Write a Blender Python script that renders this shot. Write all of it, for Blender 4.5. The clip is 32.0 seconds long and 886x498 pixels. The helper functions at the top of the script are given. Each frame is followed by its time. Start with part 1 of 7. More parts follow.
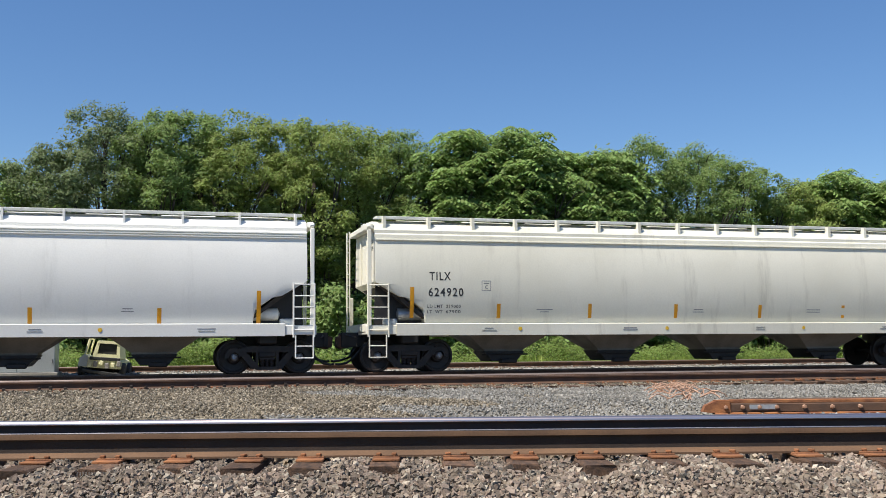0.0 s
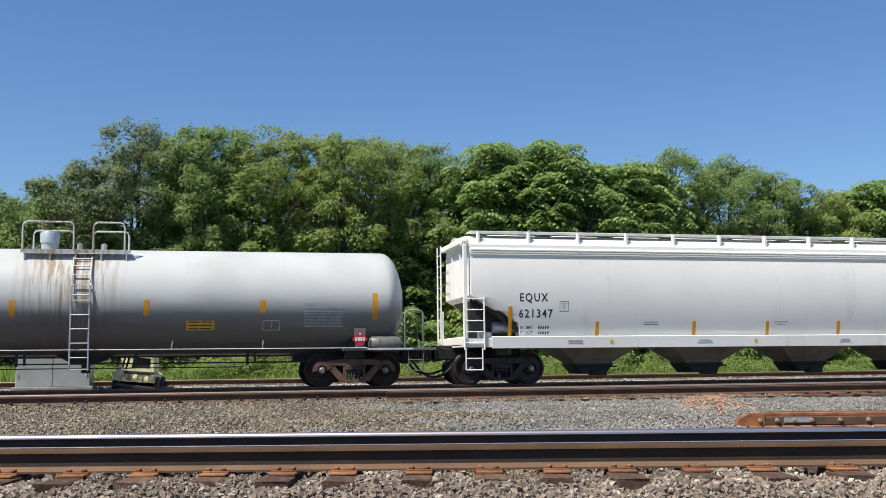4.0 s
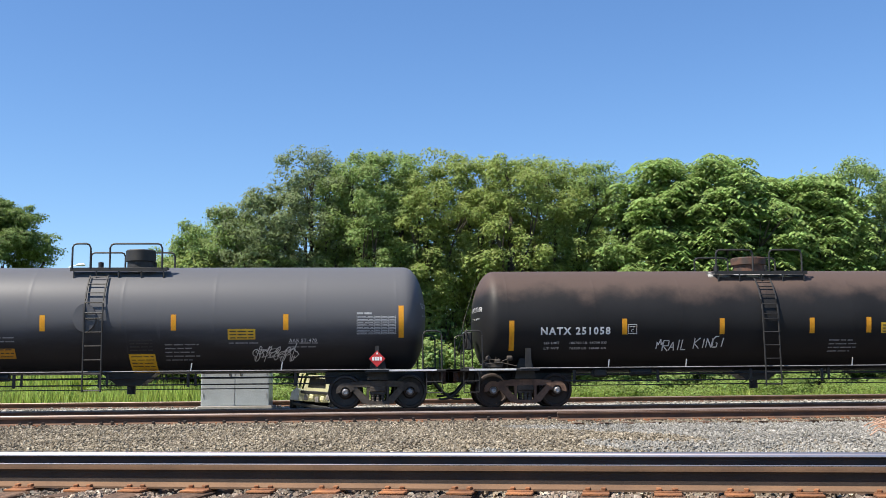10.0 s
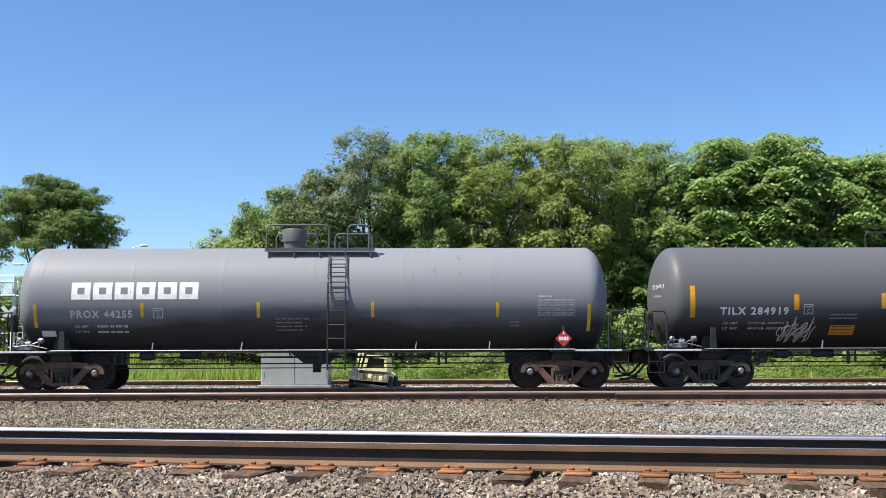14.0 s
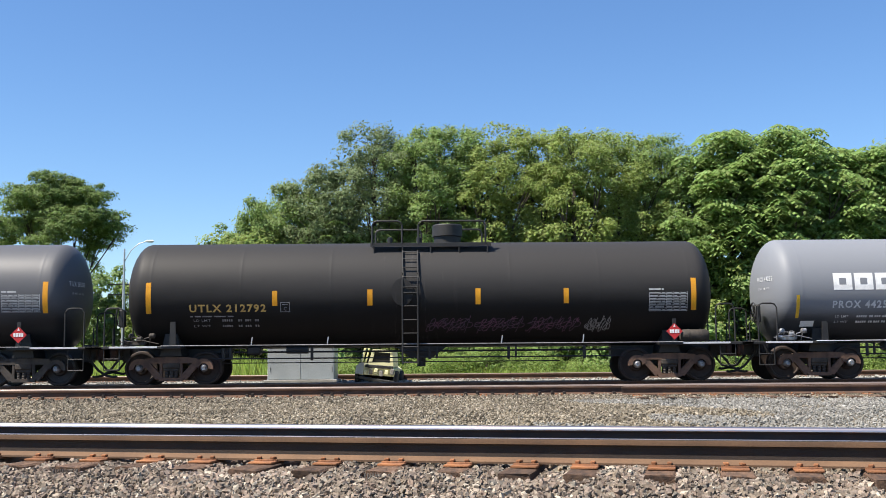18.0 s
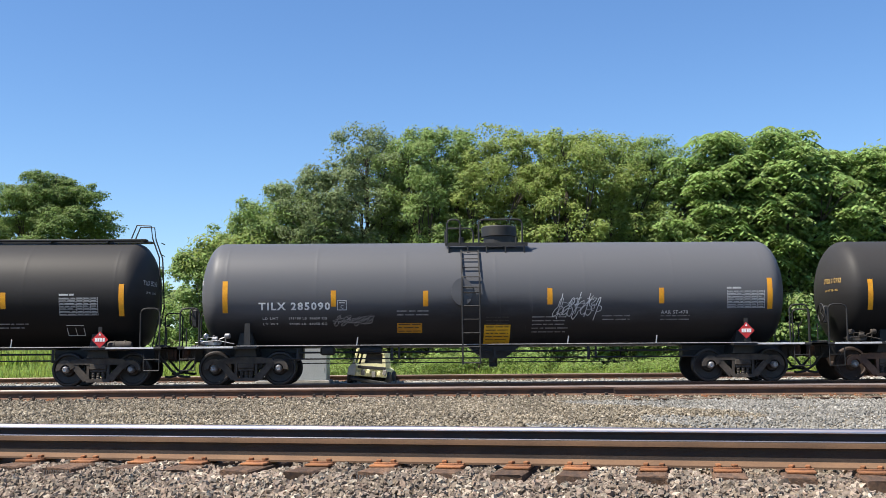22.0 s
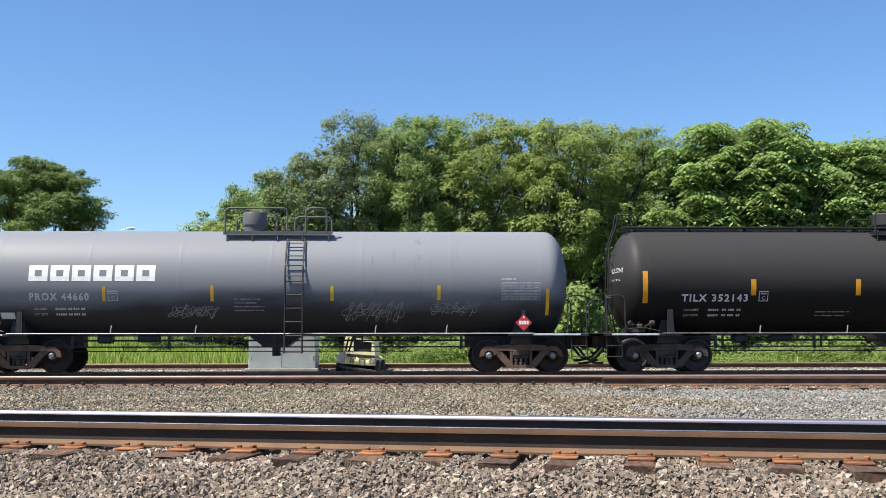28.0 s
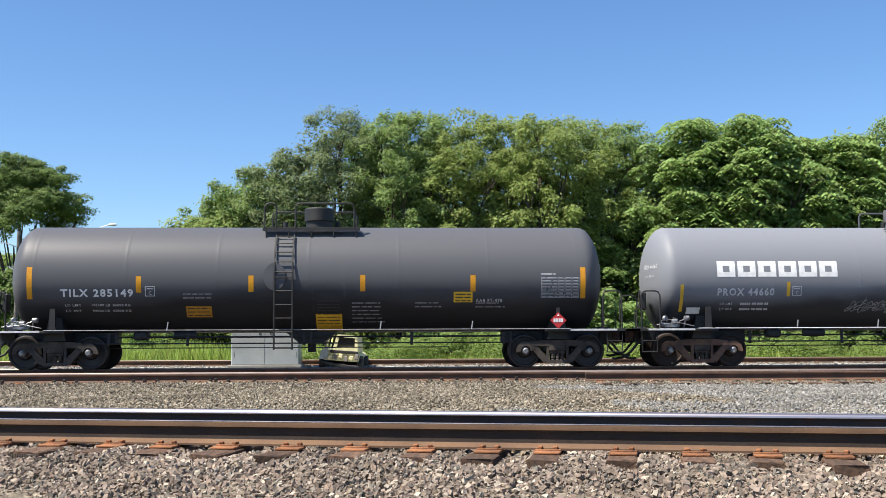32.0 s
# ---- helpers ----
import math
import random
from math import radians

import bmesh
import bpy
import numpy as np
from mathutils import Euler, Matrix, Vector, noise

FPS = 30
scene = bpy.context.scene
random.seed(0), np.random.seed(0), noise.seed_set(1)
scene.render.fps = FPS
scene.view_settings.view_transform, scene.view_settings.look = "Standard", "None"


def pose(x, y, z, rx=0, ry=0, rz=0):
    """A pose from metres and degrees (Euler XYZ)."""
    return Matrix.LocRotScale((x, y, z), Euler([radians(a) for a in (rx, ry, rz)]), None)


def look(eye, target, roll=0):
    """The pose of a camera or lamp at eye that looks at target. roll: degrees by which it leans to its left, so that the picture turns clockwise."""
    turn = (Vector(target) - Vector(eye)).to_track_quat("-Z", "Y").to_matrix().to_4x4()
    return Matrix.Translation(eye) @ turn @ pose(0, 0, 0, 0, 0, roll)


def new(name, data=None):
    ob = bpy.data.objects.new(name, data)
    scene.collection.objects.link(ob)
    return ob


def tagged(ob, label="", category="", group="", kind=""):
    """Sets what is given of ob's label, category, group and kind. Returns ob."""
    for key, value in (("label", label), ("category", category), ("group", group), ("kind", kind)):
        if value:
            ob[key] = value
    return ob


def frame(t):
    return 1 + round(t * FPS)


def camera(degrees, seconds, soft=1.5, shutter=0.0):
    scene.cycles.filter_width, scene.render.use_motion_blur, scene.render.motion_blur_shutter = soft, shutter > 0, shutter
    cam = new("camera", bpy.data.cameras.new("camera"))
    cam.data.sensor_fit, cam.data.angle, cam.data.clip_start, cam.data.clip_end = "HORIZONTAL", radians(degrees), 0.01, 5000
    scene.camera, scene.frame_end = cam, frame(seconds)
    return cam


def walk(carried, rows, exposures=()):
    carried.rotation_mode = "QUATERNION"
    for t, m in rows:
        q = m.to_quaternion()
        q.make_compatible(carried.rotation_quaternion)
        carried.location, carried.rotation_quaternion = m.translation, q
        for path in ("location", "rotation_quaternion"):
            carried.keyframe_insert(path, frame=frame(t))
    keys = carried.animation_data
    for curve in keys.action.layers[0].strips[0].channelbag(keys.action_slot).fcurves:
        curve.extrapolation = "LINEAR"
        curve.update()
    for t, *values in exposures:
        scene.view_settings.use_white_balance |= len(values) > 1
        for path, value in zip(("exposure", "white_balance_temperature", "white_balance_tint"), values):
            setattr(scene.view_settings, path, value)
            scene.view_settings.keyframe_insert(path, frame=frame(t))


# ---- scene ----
cam = camera(45.01, 32.0, soft=0.6)
ROWS_ = [
    (0, 0.002, -0.374, 0.595, 95.42, -0.49, -14.79),
    (0.5, -0.001, -0.368, 0.593, 95.32, -0.53, -14.74),
    (1, 0.004, -0.371, 0.594, 95.29, -0.63, -14.72),
    (1.5, 0.005, -0.375, 0.595, 95.43, -0.62, -14.71),
    (2, -0, -0.388, 0.597, 95.62, -0.46, -14.62),
    (2.5, -0.005, -0.381, 0.596, 95.81, -0.35, -14.54),
    (4.5, -0.015, -0.409, 0.599, 96.31, -0.73, -12.29),
    (5, -0.016, -0.405, 0.601, 96.55, -0.75, -11.28),
    (5.5, -0.022, -0.414, 0.599, 96.7, -0.87, -10.23),
    (6, -0.023, -0.414, 0.599, 96.81, -1.05, -9.24),
    (6.5, -0.033, -0.421, 0.6, 96.95, -1.04, -8.37),
    (7, -0.028, -0.428, 0.596, 97.19, -1.02, -7.68),
    (7.5, -0.047, -0.445, 0.609, 97.33, -0.94, -7.16),
    (8, -0.046, -0.451, 0.609, 97.51, -0.81, -6.71),
    (8.5, -0.07, -0.422, 0.61, 97.59, -0.65, -6.34),
    (9, -0.075, -0.404, 0.602, 97.55, -0.64, -6),
    (9.5, -0.08, -0.4, 0.601, 97.4, -0.54, -5.3),
    (10, -0.068, -0.438, 0.597, 97.3, -0.57, -4.25),
    (10.5, -0.065, -0.459, 0.603, 97.13, -0.55, -3.3),
    (11, -0.066, -0.441, 0.602, 96.99, -0.52, -2.57),
    (11.5, -0.07, -0.444, 0.599, 96.89, -0.43, -2.13),
    (12, -0.08, -0.455, 0.599, 96.72, -0.45, -1.8),
    (12.5, -0.08, -0.449, 0.597, 96.57, -0.45, -1.41),
    (13, -0.08, -0.449, 0.596, 96.47, -0.35, -1.27),
    (13.5, -0.077, -0.446, 0.591, 96.43, -0.3, -1.2),
    (14, -0.079, -0.444, 0.593, 96.29, -0.22, -1.15),
    (14.5, -0.08, -0.437, 0.594, 96.09, -0.09, -1.09),
    (16.5, -0.076, -0.431, 0.594, 96.02, -0.35, -0.93),
    (17, -0.078, -0.444, 0.594, 95.92, -0.43, -0.99),
    (17.5, -0.076, -0.429, 0.596, 95.95, -0.47, -0.88),
    (18, -0.073, -0.432, 0.592, 95.98, -0.49, -0.85),
    (18.5, -0.079, -0.434, 0.593, 95.94, -0.5, -0.91),
    (19, -0.078, -0.423, 0.593, 95.88, -0.53, -0.98),
    (19.5, -0.083, -0.427, 0.592, 95.94, -0.53, -1.07),
    (20, -0.08, -0.419, 0.594, 96.07, -0.45, -1.05),
    (20.5, -0.081, -0.433, 0.593, 96.18, -0.41, -1.01),
    (21, -0.081, -0.439, 0.593, 96.12, -0.37, -1.1),
    (21.5, -0.08, -0.418, 0.594, 95.98, -0.38, -1.22),
    (22, -0.073, -0.424, 0.592, 96.03, -0.44, -1.25),
    (22.5, -0.074, -0.428, 0.592, 96.16, -0.28, -1.18),
    (23, -0.075, -0.431, 0.592, 96.17, -0.13, -1.14),
    (23.5, -0.078, -0.421, 0.591, 96.06, 0.02, -1.12),
    (24, -0.081, -0.418, 0.587, 95.94, 0.17, -1.12),
    (24.5, -0.078, -0.417, 0.586, 95.81, 0.12, -1.23),
    (25, -0.073, -0.426, 0.589, 95.76, 0.07, -1.27),
    (25.5, -0.078, -0.43, 0.59, 95.66, -0.07, -1.29),
    (26, -0.072, -0.419, 0.592, 95.5, -0.15, -1.3),
    (26.5, -0.072, -0.42, 0.591, 95.44, -0.17, -1.4),
    (28.5, -0.07, -0.409, 0.588, 95.43, -0.03, -1.9),
    (29, -0.07, -0.422, 0.587, 95.41, 0.03, -2),
    (29.5, -0.067, -0.414, 0.589, 95.41, 0.03, -2.1),
    (30, -0.062, -0.425, 0.59, 95.4, -0.11, -2.1),
    (30.5, -0.063, -0.409, 0.585, 95.37, -0.1, -2.12),
    (31, -0.065, -0.414, 0.584, 95.32, -0.16, -2.34),
    (31.5, -0.063, -0.414, 0.59, 95.26, -0.22, -2.5),
    (32, -0.064, -0.415, 0.589, 95.21, -0.27, -2.69),
]
walk(cam, [(t, Matrix.Translation((x, y, z)) @ Euler((0, 0, radians(yaw))).to_matrix().to_4x4() @ Euler((radians(pitch), 0, 0)).to_matrix().to_4x4() @ Euler((0, 0, radians(roll))).to_matrix().to_4x4()) for t, x, y, z, pitch, roll, yaw in ROWS_], exposures=[(0, 0.49, 6430, 10), (2.5, 0.47, 6430, 10), (5, 0.57, 6430, 10), (6, 0.75, 6440, 10), (7, 0.87, 6460, 10), (9, 0.97, 6500, 10), (13, 0.97, 6500, 10), (32, 0.95, 6500, 10)])
# rail tops lie at z = 0; x runs along the train's track, y away from the camera
NEAR_TURN = 14.25
S_ROWS = [0.00, 2.84, 5.69, 8.53, 11.36, 14.17, 16.95, 19.73, 22.49, 25.24, 28.00, 30.75, 33.49, 36.23, 38.97, 41.69, 44.40, 47.10, 49.79, 52.47, 55.15, 57.81, 60.48, 63.16, 65.85, 68.54, 71.21, 73.85, 76.48, 79.09, 81.70, 84.30, 86.90, 89.49, 92.07, 94.65, 97.21, 99.78, 102.33, 104.87, 107.38, 109.86, 112.32, 114.79, 117.27, 119.76, 122.26, 124.75, 127.25, 129.74, 132.22, 134.70, 137.18, 139.65, 142.12, 144.57, 147.01, 149.44, 151.84, 154.24, 156.64, 159.06, 161.48, 163.90, 166.32]
SUN_WAY = Vector((-0.488, -0.215, 0.846)).normalized()


def near(x, y, z=0.0):
    """A place given along and across the main track, which lies at a slant to the train's."""
    a = radians(NEAR_TURN)
    return Vector((math.cos(a) * x + math.sin(a) * y, -math.sin(a) * x + math.cos(a) * y, z))


# ---- world and sun ----
world = bpy.data.worlds.new("sky")
scene.world = world
world.use_nodes = True
wn = world.node_tree
sky = wn.nodes.new("ShaderNodeTexSky")
sky.sky_type = "NISHITA"
sky.sun_disc = False
sky.sun_elevation = math.asin(SUN_WAY.z)
sky.sun_rotation = math.atan2(SUN_WAY.x, SUN_WAY.y)
sky.altitude = 0.0
sky.air_density = 1.0
sky.dust_density = 0.15
sky.ozone_density = 6.0
clear = wn.nodes.new("ShaderNodeHueSaturation")
clear.inputs["Saturation"].default_value = 1.1
clear.inputs["Hue"].default_value = 0.503
wn.links.new(sky.outputs["Color"], clear.inputs["Color"])
wn.links.new(clear.outputs["Color"], wn.nodes["Background"].inputs["Color"])
wn.nodes["Background"].inputs["Strength"].default_value = 0.088
sun = new("sun", bpy.data.lights.new("sun", "SUN"))
sun.data.energy = 5.0
sun.data.angle = radians(0.53)
sun.data.color = (1.0, 0.925, 0.81)
sun.matrix_world = look((0, 0, 60), Vector((0, 0, 60)) - SUN_WAY)


# ---- materials ----
def mat(name, c1, c2=None, scale=3.0, fine=40.0, rough=0.6, metal=0.0, bump=0.15, vary=0.0, stretch=(1, 1, 1), spec=0.5, grain=0.25, edge=(0.38, 0.62), island=False):
    """A surface with broad patches from c1 to c2, a fine grain, and a little relief."""
    m = bpy.data.materials.new(name)
    m.use_nodes = True
    n, l = m.node_tree.nodes, m.node_tree.links
    b = n["Principled BSDF"]
    b.inputs["Roughness"].default_value, b.inputs["Metallic"].default_value = rough, metal
    b.inputs["Specular IOR Level"].default_value = spec
    co = n.new("ShaderNodeTexCoord")
    mp = n.new("ShaderNodeMapping")
    mp.inputs["Scale"].default_value = stretch
    l.new(co.outputs["Object"], mp.inputs["Vector"])
    big, small = n.new("ShaderNodeTexNoise"), n.new("ShaderNodeTexNoise")
    big.inputs["Scale"].default_value, big.inputs["Detail"].default_value = scale, 6.0
    small.inputs["Scale"].default_value, small.inputs["Detail"].default_value = fine, 4.0
    l.new(mp.outputs["Vector"], big.inputs["Vector"])
    l.new(mp.outputs["Vector"], small.inputs["Vector"])
    ramp = n.new("ShaderNodeValToRGB")
    ramp.color_ramp.elements[0].position, ramp.color_ramp.elements[1].position = edge
    ramp.color_ramp.elements[0].color = (*c1, 1)
    ramp.color_ramp.elements[1].color = (*(c2 or [v * 0.75 for v in c1]), 1)
    l.new(big.outputs["Fac"], ramp.inputs["Fac"])
    hue = n.new("ShaderNodeHueSaturation")
    l.new(ramp.outputs["Color"], hue.inputs["Color"])
    val = n.new("ShaderNodeMath")
    val.operation = "MULTIPLY_ADD"
    val.inputs[1].default_value, val.inputs[2].default_value = grain * 2, 1 - grain
    l.new(small.outputs["Fac"], val.inputs[0])
    last = val.outputs[0]
    if vary:
        src = n.new("ShaderNodeNewGeometry" if island else "ShaderNodeObjectInfo").outputs["Random Per Island" if island else "Random"]
        v2 = n.new("ShaderNodeMath")
        v2.operation = "MULTIPLY_ADD"
        v2.inputs[1].default_value, v2.inputs[2].default_value = 2 * vary, 1 - vary
        l.new(src, v2.inputs[0])
        v3 = n.new("ShaderNodeMath")
        v3.operation = "MULTIPLY"
        l.new(last, v3.inputs[0])
        l.new(v2.outputs[0], v3.inputs[1])
        last = v3.outputs[0]
    l.new(last, hue.inputs["Value"])
    l.new(hue.outputs["Color"], b.inputs["Base Color"])
    if bump:
        bp = n.new("ShaderNodeBump")
        bp.inputs["Strength"].default_value, bp.inputs["Distance"].default_value = bump, 0.02
        l.new(small.outputs["Fac"], bp.inputs["Height"])
        l.new(bp.outputs["Normal"], b.inputs["Normal"])
    m["hue_node"] = hue.name
    return m


def weathered_or_shaded(m, tint, low, high, scale=(0.9, 0.9, 0.5), amount=1.0, width=None, middle=0.0, from_z=None):
    """Lays grime, or painted light and shade, over a paint: between two heights of the thing with a ragged edge, or in
    streaks round x = middle.
    """
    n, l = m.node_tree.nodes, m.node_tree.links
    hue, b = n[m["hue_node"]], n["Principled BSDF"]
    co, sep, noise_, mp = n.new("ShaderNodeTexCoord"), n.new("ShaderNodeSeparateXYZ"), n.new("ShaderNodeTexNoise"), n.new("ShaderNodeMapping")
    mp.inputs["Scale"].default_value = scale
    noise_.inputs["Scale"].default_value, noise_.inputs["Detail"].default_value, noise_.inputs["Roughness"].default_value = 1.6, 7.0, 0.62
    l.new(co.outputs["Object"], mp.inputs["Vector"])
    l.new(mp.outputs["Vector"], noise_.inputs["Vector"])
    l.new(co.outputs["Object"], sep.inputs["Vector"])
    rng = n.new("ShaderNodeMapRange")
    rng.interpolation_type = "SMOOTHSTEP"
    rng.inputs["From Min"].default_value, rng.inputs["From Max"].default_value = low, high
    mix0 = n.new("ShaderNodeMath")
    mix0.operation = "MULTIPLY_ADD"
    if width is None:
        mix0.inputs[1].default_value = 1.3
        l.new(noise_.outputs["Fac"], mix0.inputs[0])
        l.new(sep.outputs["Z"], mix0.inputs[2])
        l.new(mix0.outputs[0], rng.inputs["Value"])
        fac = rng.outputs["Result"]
    else:
        sub, ab = n.new("ShaderNodeMath"), n.new("ShaderNodeMath")
        sub.operation, ab.operation = "SUBTRACT", "ABSOLUTE"
        sub.inputs[1].default_value = middle
        l.new(sep.outputs["X"], sub.inputs[0])
        l.new(sub.outputs[0], ab.inputs[0])
        w = n.new("ShaderNodeMapRange")
        w.inputs["From Min"].default_value, w.inputs["From Max"].default_value = width, width * 0.3
        l.new(ab.outputs[0], w.inputs["Value"])
        l.new(noise_.outputs["Fac"], rng.inputs["Value"])
        mul = n.new("ShaderNodeMath")
        mul.operation = "MULTIPLY"
        l.new(rng.outputs["Result"], mul.inputs[0])
        l.new(w.outputs["Result"], mul.inputs[1])
        fac = mul.outputs[0]
        if from_z is not None:
            zr = n.new("ShaderNodeMapRange")
            zr.inputs["From Min"].default_value, zr.inputs["From Max"].default_value = from_z
            l.new(sep.outputs["Z"], zr.inputs["Value"])
            m3 = n.new("ShaderNodeMath")
            m3.operation = "MULTIPLY"
            l.new(fac, m3.inputs[0])
            l.new(zr.outputs["Result"], m3.inputs[1])
            fac = m3.outputs[0]
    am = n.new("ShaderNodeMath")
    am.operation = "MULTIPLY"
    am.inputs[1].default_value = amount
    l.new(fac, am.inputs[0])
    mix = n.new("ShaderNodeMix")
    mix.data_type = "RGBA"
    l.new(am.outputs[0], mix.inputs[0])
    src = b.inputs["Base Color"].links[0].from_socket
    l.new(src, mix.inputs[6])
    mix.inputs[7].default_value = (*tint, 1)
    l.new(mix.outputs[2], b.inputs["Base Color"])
    return m


def leaf_mat(name, c, through_light=0.45, spread=0.32):
    m = bpy.data.materials.new(name)
    m.use_nodes = True
    n, l = m.node_tree.nodes, m.node_tree.links
    b = n["Principled BSDF"]
    geo, hue, out = n.new("ShaderNodeNewGeometry"), n.new("ShaderNodeHueSaturation"), n["Material Output"]
    hue.inputs["Color"].default_value = (*c, 1)
    rv, rh = n.new("ShaderNodeMapRange"), n.new("ShaderNodeMapRange")
    rv.inputs["To Min"].default_value, rv.inputs["To Max"].default_value = 1 - spread, 1 + spread
    rh.inputs["To Min"].default_value, rh.inputs["To Max"].default_value = 0.485, 0.515
    l.new(geo.outputs["Random Per Island"], rv.inputs["Value"])
    l.new(geo.outputs["Random Per Island"], rh.inputs["Value"])
    l.new(rv.outputs["Result"], hue.inputs["Value"])
    l.new(rh.outputs["Result"], hue.inputs["Hue"])
    l.new(hue.outputs["Color"], b.inputs["Base Color"])
    b.inputs["Roughness"].default_value = 0.55
    b.inputs["Specular IOR Level"].default_value = 0.35
    tr, mx = n.new("ShaderNodeBsdfTranslucent"), n.new("ShaderNodeMixShader")
    l.new(hue.outputs["Color"], tr.inputs["Color"])
    mx.inputs[0].default_value = through_light
    l.new(b.outputs[0], mx.inputs[1])
    l.new(tr.outputs[0], mx.inputs[2])
    l.new(mx.outputs[0], out.inputs["Surface"])
    return m


def gravel_mat(name, palette, scale=0.7, cells=0.0, rough=0.92):
    """Stones of several colours: one colour a stone, or one a cell where the bed shows between them."""
    m = bpy.data.materials.new(name)
    m.use_nodes = True
    n, l = m.node_tree.nodes, m.node_tree.links
    b = n["Principled BSDF"]
    b.inputs["Roughness"].default_value, b.inputs["Specular IOR Level"].default_value = rough, 0.25
    co = n.new("ShaderNodeTexCoord")
    ramp = n.new("ShaderNodeValToRGB")
    while len(ramp.color_ramp.elements) < len(palette):
        ramp.color_ramp.elements.new(0.5)
    for k, c in enumerate(palette):
        ramp.color_ramp.elements[k].position = k / (len(palette) - 1)
        ramp.color_ramp.elements[k].color = (*c, 1)
    big, fine = n.new("ShaderNodeTexNoise"), n.new("ShaderNodeTexNoise")
    big.inputs["Scale"].default_value, fine.inputs["Scale"].default_value = scale, 55.0
    l.new(co.outputs["Object"], big.inputs["Vector"])
    l.new(co.outputs["Object"], fine.inputs["Vector"])
    if cells:
        vo = n.new("ShaderNodeTexVoronoi")
        vo.inputs["Scale"].default_value = cells
        l.new(co.outputs["Object"], vo.inputs["Vector"])
        sep = n.new("ShaderNodeSeparateColor")
        l.new(vo.outputs["Color"], sep.inputs["Color"])
        l.new(sep.outputs["Red"], ramp.inputs["Fac"])
        height = n.new("ShaderNodeMath")
        height.operation = "MULTIPLY"
        height.inputs[1].default_value = -1.0
        l.new(vo.outputs["Distance"], height.inputs[0])
        hout, dist = height.outputs[0], 0.03
    else:
        l.new(n.new("ShaderNodeNewGeometry").outputs["Random Per Island"], ramp.inputs["Fac"])
        hout, dist = fine.outputs["Fac"], 0.006
    hue = n.new("ShaderNodeHueSaturation")
    l.new(ramp.outputs["Color"], hue.inputs["Color"])
    add = n.new("ShaderNodeMath")
    add.operation = "ADD"
    l.new(big.outputs["Fac"], add.inputs[0])
    l.new(fine.outputs["Fac"], add.inputs[1])
    l.new(add.outputs[0], hue.inputs["Value"])
    l.new(hue.outputs["Color"], b.inputs["Base Color"])
    bp = n.new("ShaderNodeBump")
    bp.inputs["Strength"].default_value, bp.inputs["Distance"].default_value = 0.8, dist
    l.new(hout, bp.inputs["Height"])
    l.new(bp.outputs["Normal"], b.inputs["Normal"])
    return m


NEAR_STONES = [tuple(v * k for v, k in zip(c, (0.85, 0.815, 0.755))) for c in [(0.10, 0.085, 0.075), (0.30, 0.25, 0.20), (0.17, 0.14, 0.12), (0.26, 0.195, 0.16), (0.52, 0.47, 0.40), (0.11, 0.105, 0.10), (0.24, 0.20, 0.165), (0.33, 0.27, 0.235), (0.19, 0.16, 0.14)]]
MID_STONES = [(0.0663, 0.0546, 0.039), (0.289, 0.25, 0.183), (0.164, 0.136, 0.0975), (0.406, 0.355, 0.273), (0.109, 0.0913, 0.0663), (0.234, 0.195, 0.14)]
NEW_STONES = [(0.148, 0.144, 0.129), (0.281, 0.269, 0.238), (0.195, 0.191, 0.172), (0.359, 0.343, 0.312), (0.172, 0.164, 0.144), (0.25, 0.234, 0.203)]
M = {}
M["steel_rust"] = mat("rusty_rail_steel", (0.114, 0.0608, 0.0357), (0.0699, 0.0395, 0.0258), 2.0, 60, 0.85, 0.0, 0.25)
M["steel_worn"] = mat("polished_rail_head", (0.78, 0.66, 0.61), (0.63, 0.53, 0.49), 1.5, 30, 0.34, 1.0, 0.0, stretch=(0.2, 6, 6))
M["steel_dull"] = mat("dull_rail_head", (0.33, 0.26, 0.22), (0.25, 0.19, 0.16), 1.5, 30, 0.5, 0.6, 0.05)
# black stands for the shade on the far rail's web
M["rail_shade"] = mat("shade_black_rail_web", (0.02, 0.018, 0.018), (0.032, 0.026, 0.023), 2.0, 60, 0.8, 0.0, 0.1)
# rust, darkened on the near rail by its head's shadow put into the colour
M["rail_web"] = mat("dark_rust_with_web_shade", (0.038, 0.0243, 0.0167), (0.0258, 0.0167, 0.0122), 2.0, 60, 0.85, 0.0, 0.2)
# this tan holds the sunlight on the near rail's head side and foot
M["rail_lit"] = mat("sunlit_tan_rail_foot", (0.155, 0.088, 0.048), (0.11, 0.063, 0.036), 2.0, 50, 0.9, 0.0, 0.15)
M["plate_rust"] = mat("rusty_tie_plate", (0.274, 0.114, 0.0456), (0.167, 0.0722, 0.0342), 6.0, 70, 0.9, 0.0, 0.4, vary=0.25)
M["scrap"] = mat("tan_cable_scrap", (0.46, 0.30, 0.21), (0.34, 0.19, 0.12), 5.0, 60, 0.85, 0.0, 0.2)
M["orange_rust"] = mat("fresh_orange_rust", (0.35, 0.144, 0.0532), (0.182, 0.0684, 0.0304), 5.0, 60, 0.9, 0.0, 0.35)
M["tie_wood"] = mat("weathered_tie_wood", (0.15, 0.086, 0.052), (0.075, 0.046, 0.031), 3.0, 50, 0.95, 0.0, 0.7, vary=0.3, stretch=(6, 1, 6))
M["tie_end"] = mat("grey_tie_end", (0.167, 0.152, 0.137), (0.0912, 0.076, 0.0646), 5.0, 50, 0.95, 0.0, 0.5, vary=0.3)
M["stone"] = gravel_mat("near_ballast_stone", NEAR_STONES)
M["stone_mid"] = gravel_mat("mid_ballast_stone", MID_STONES)
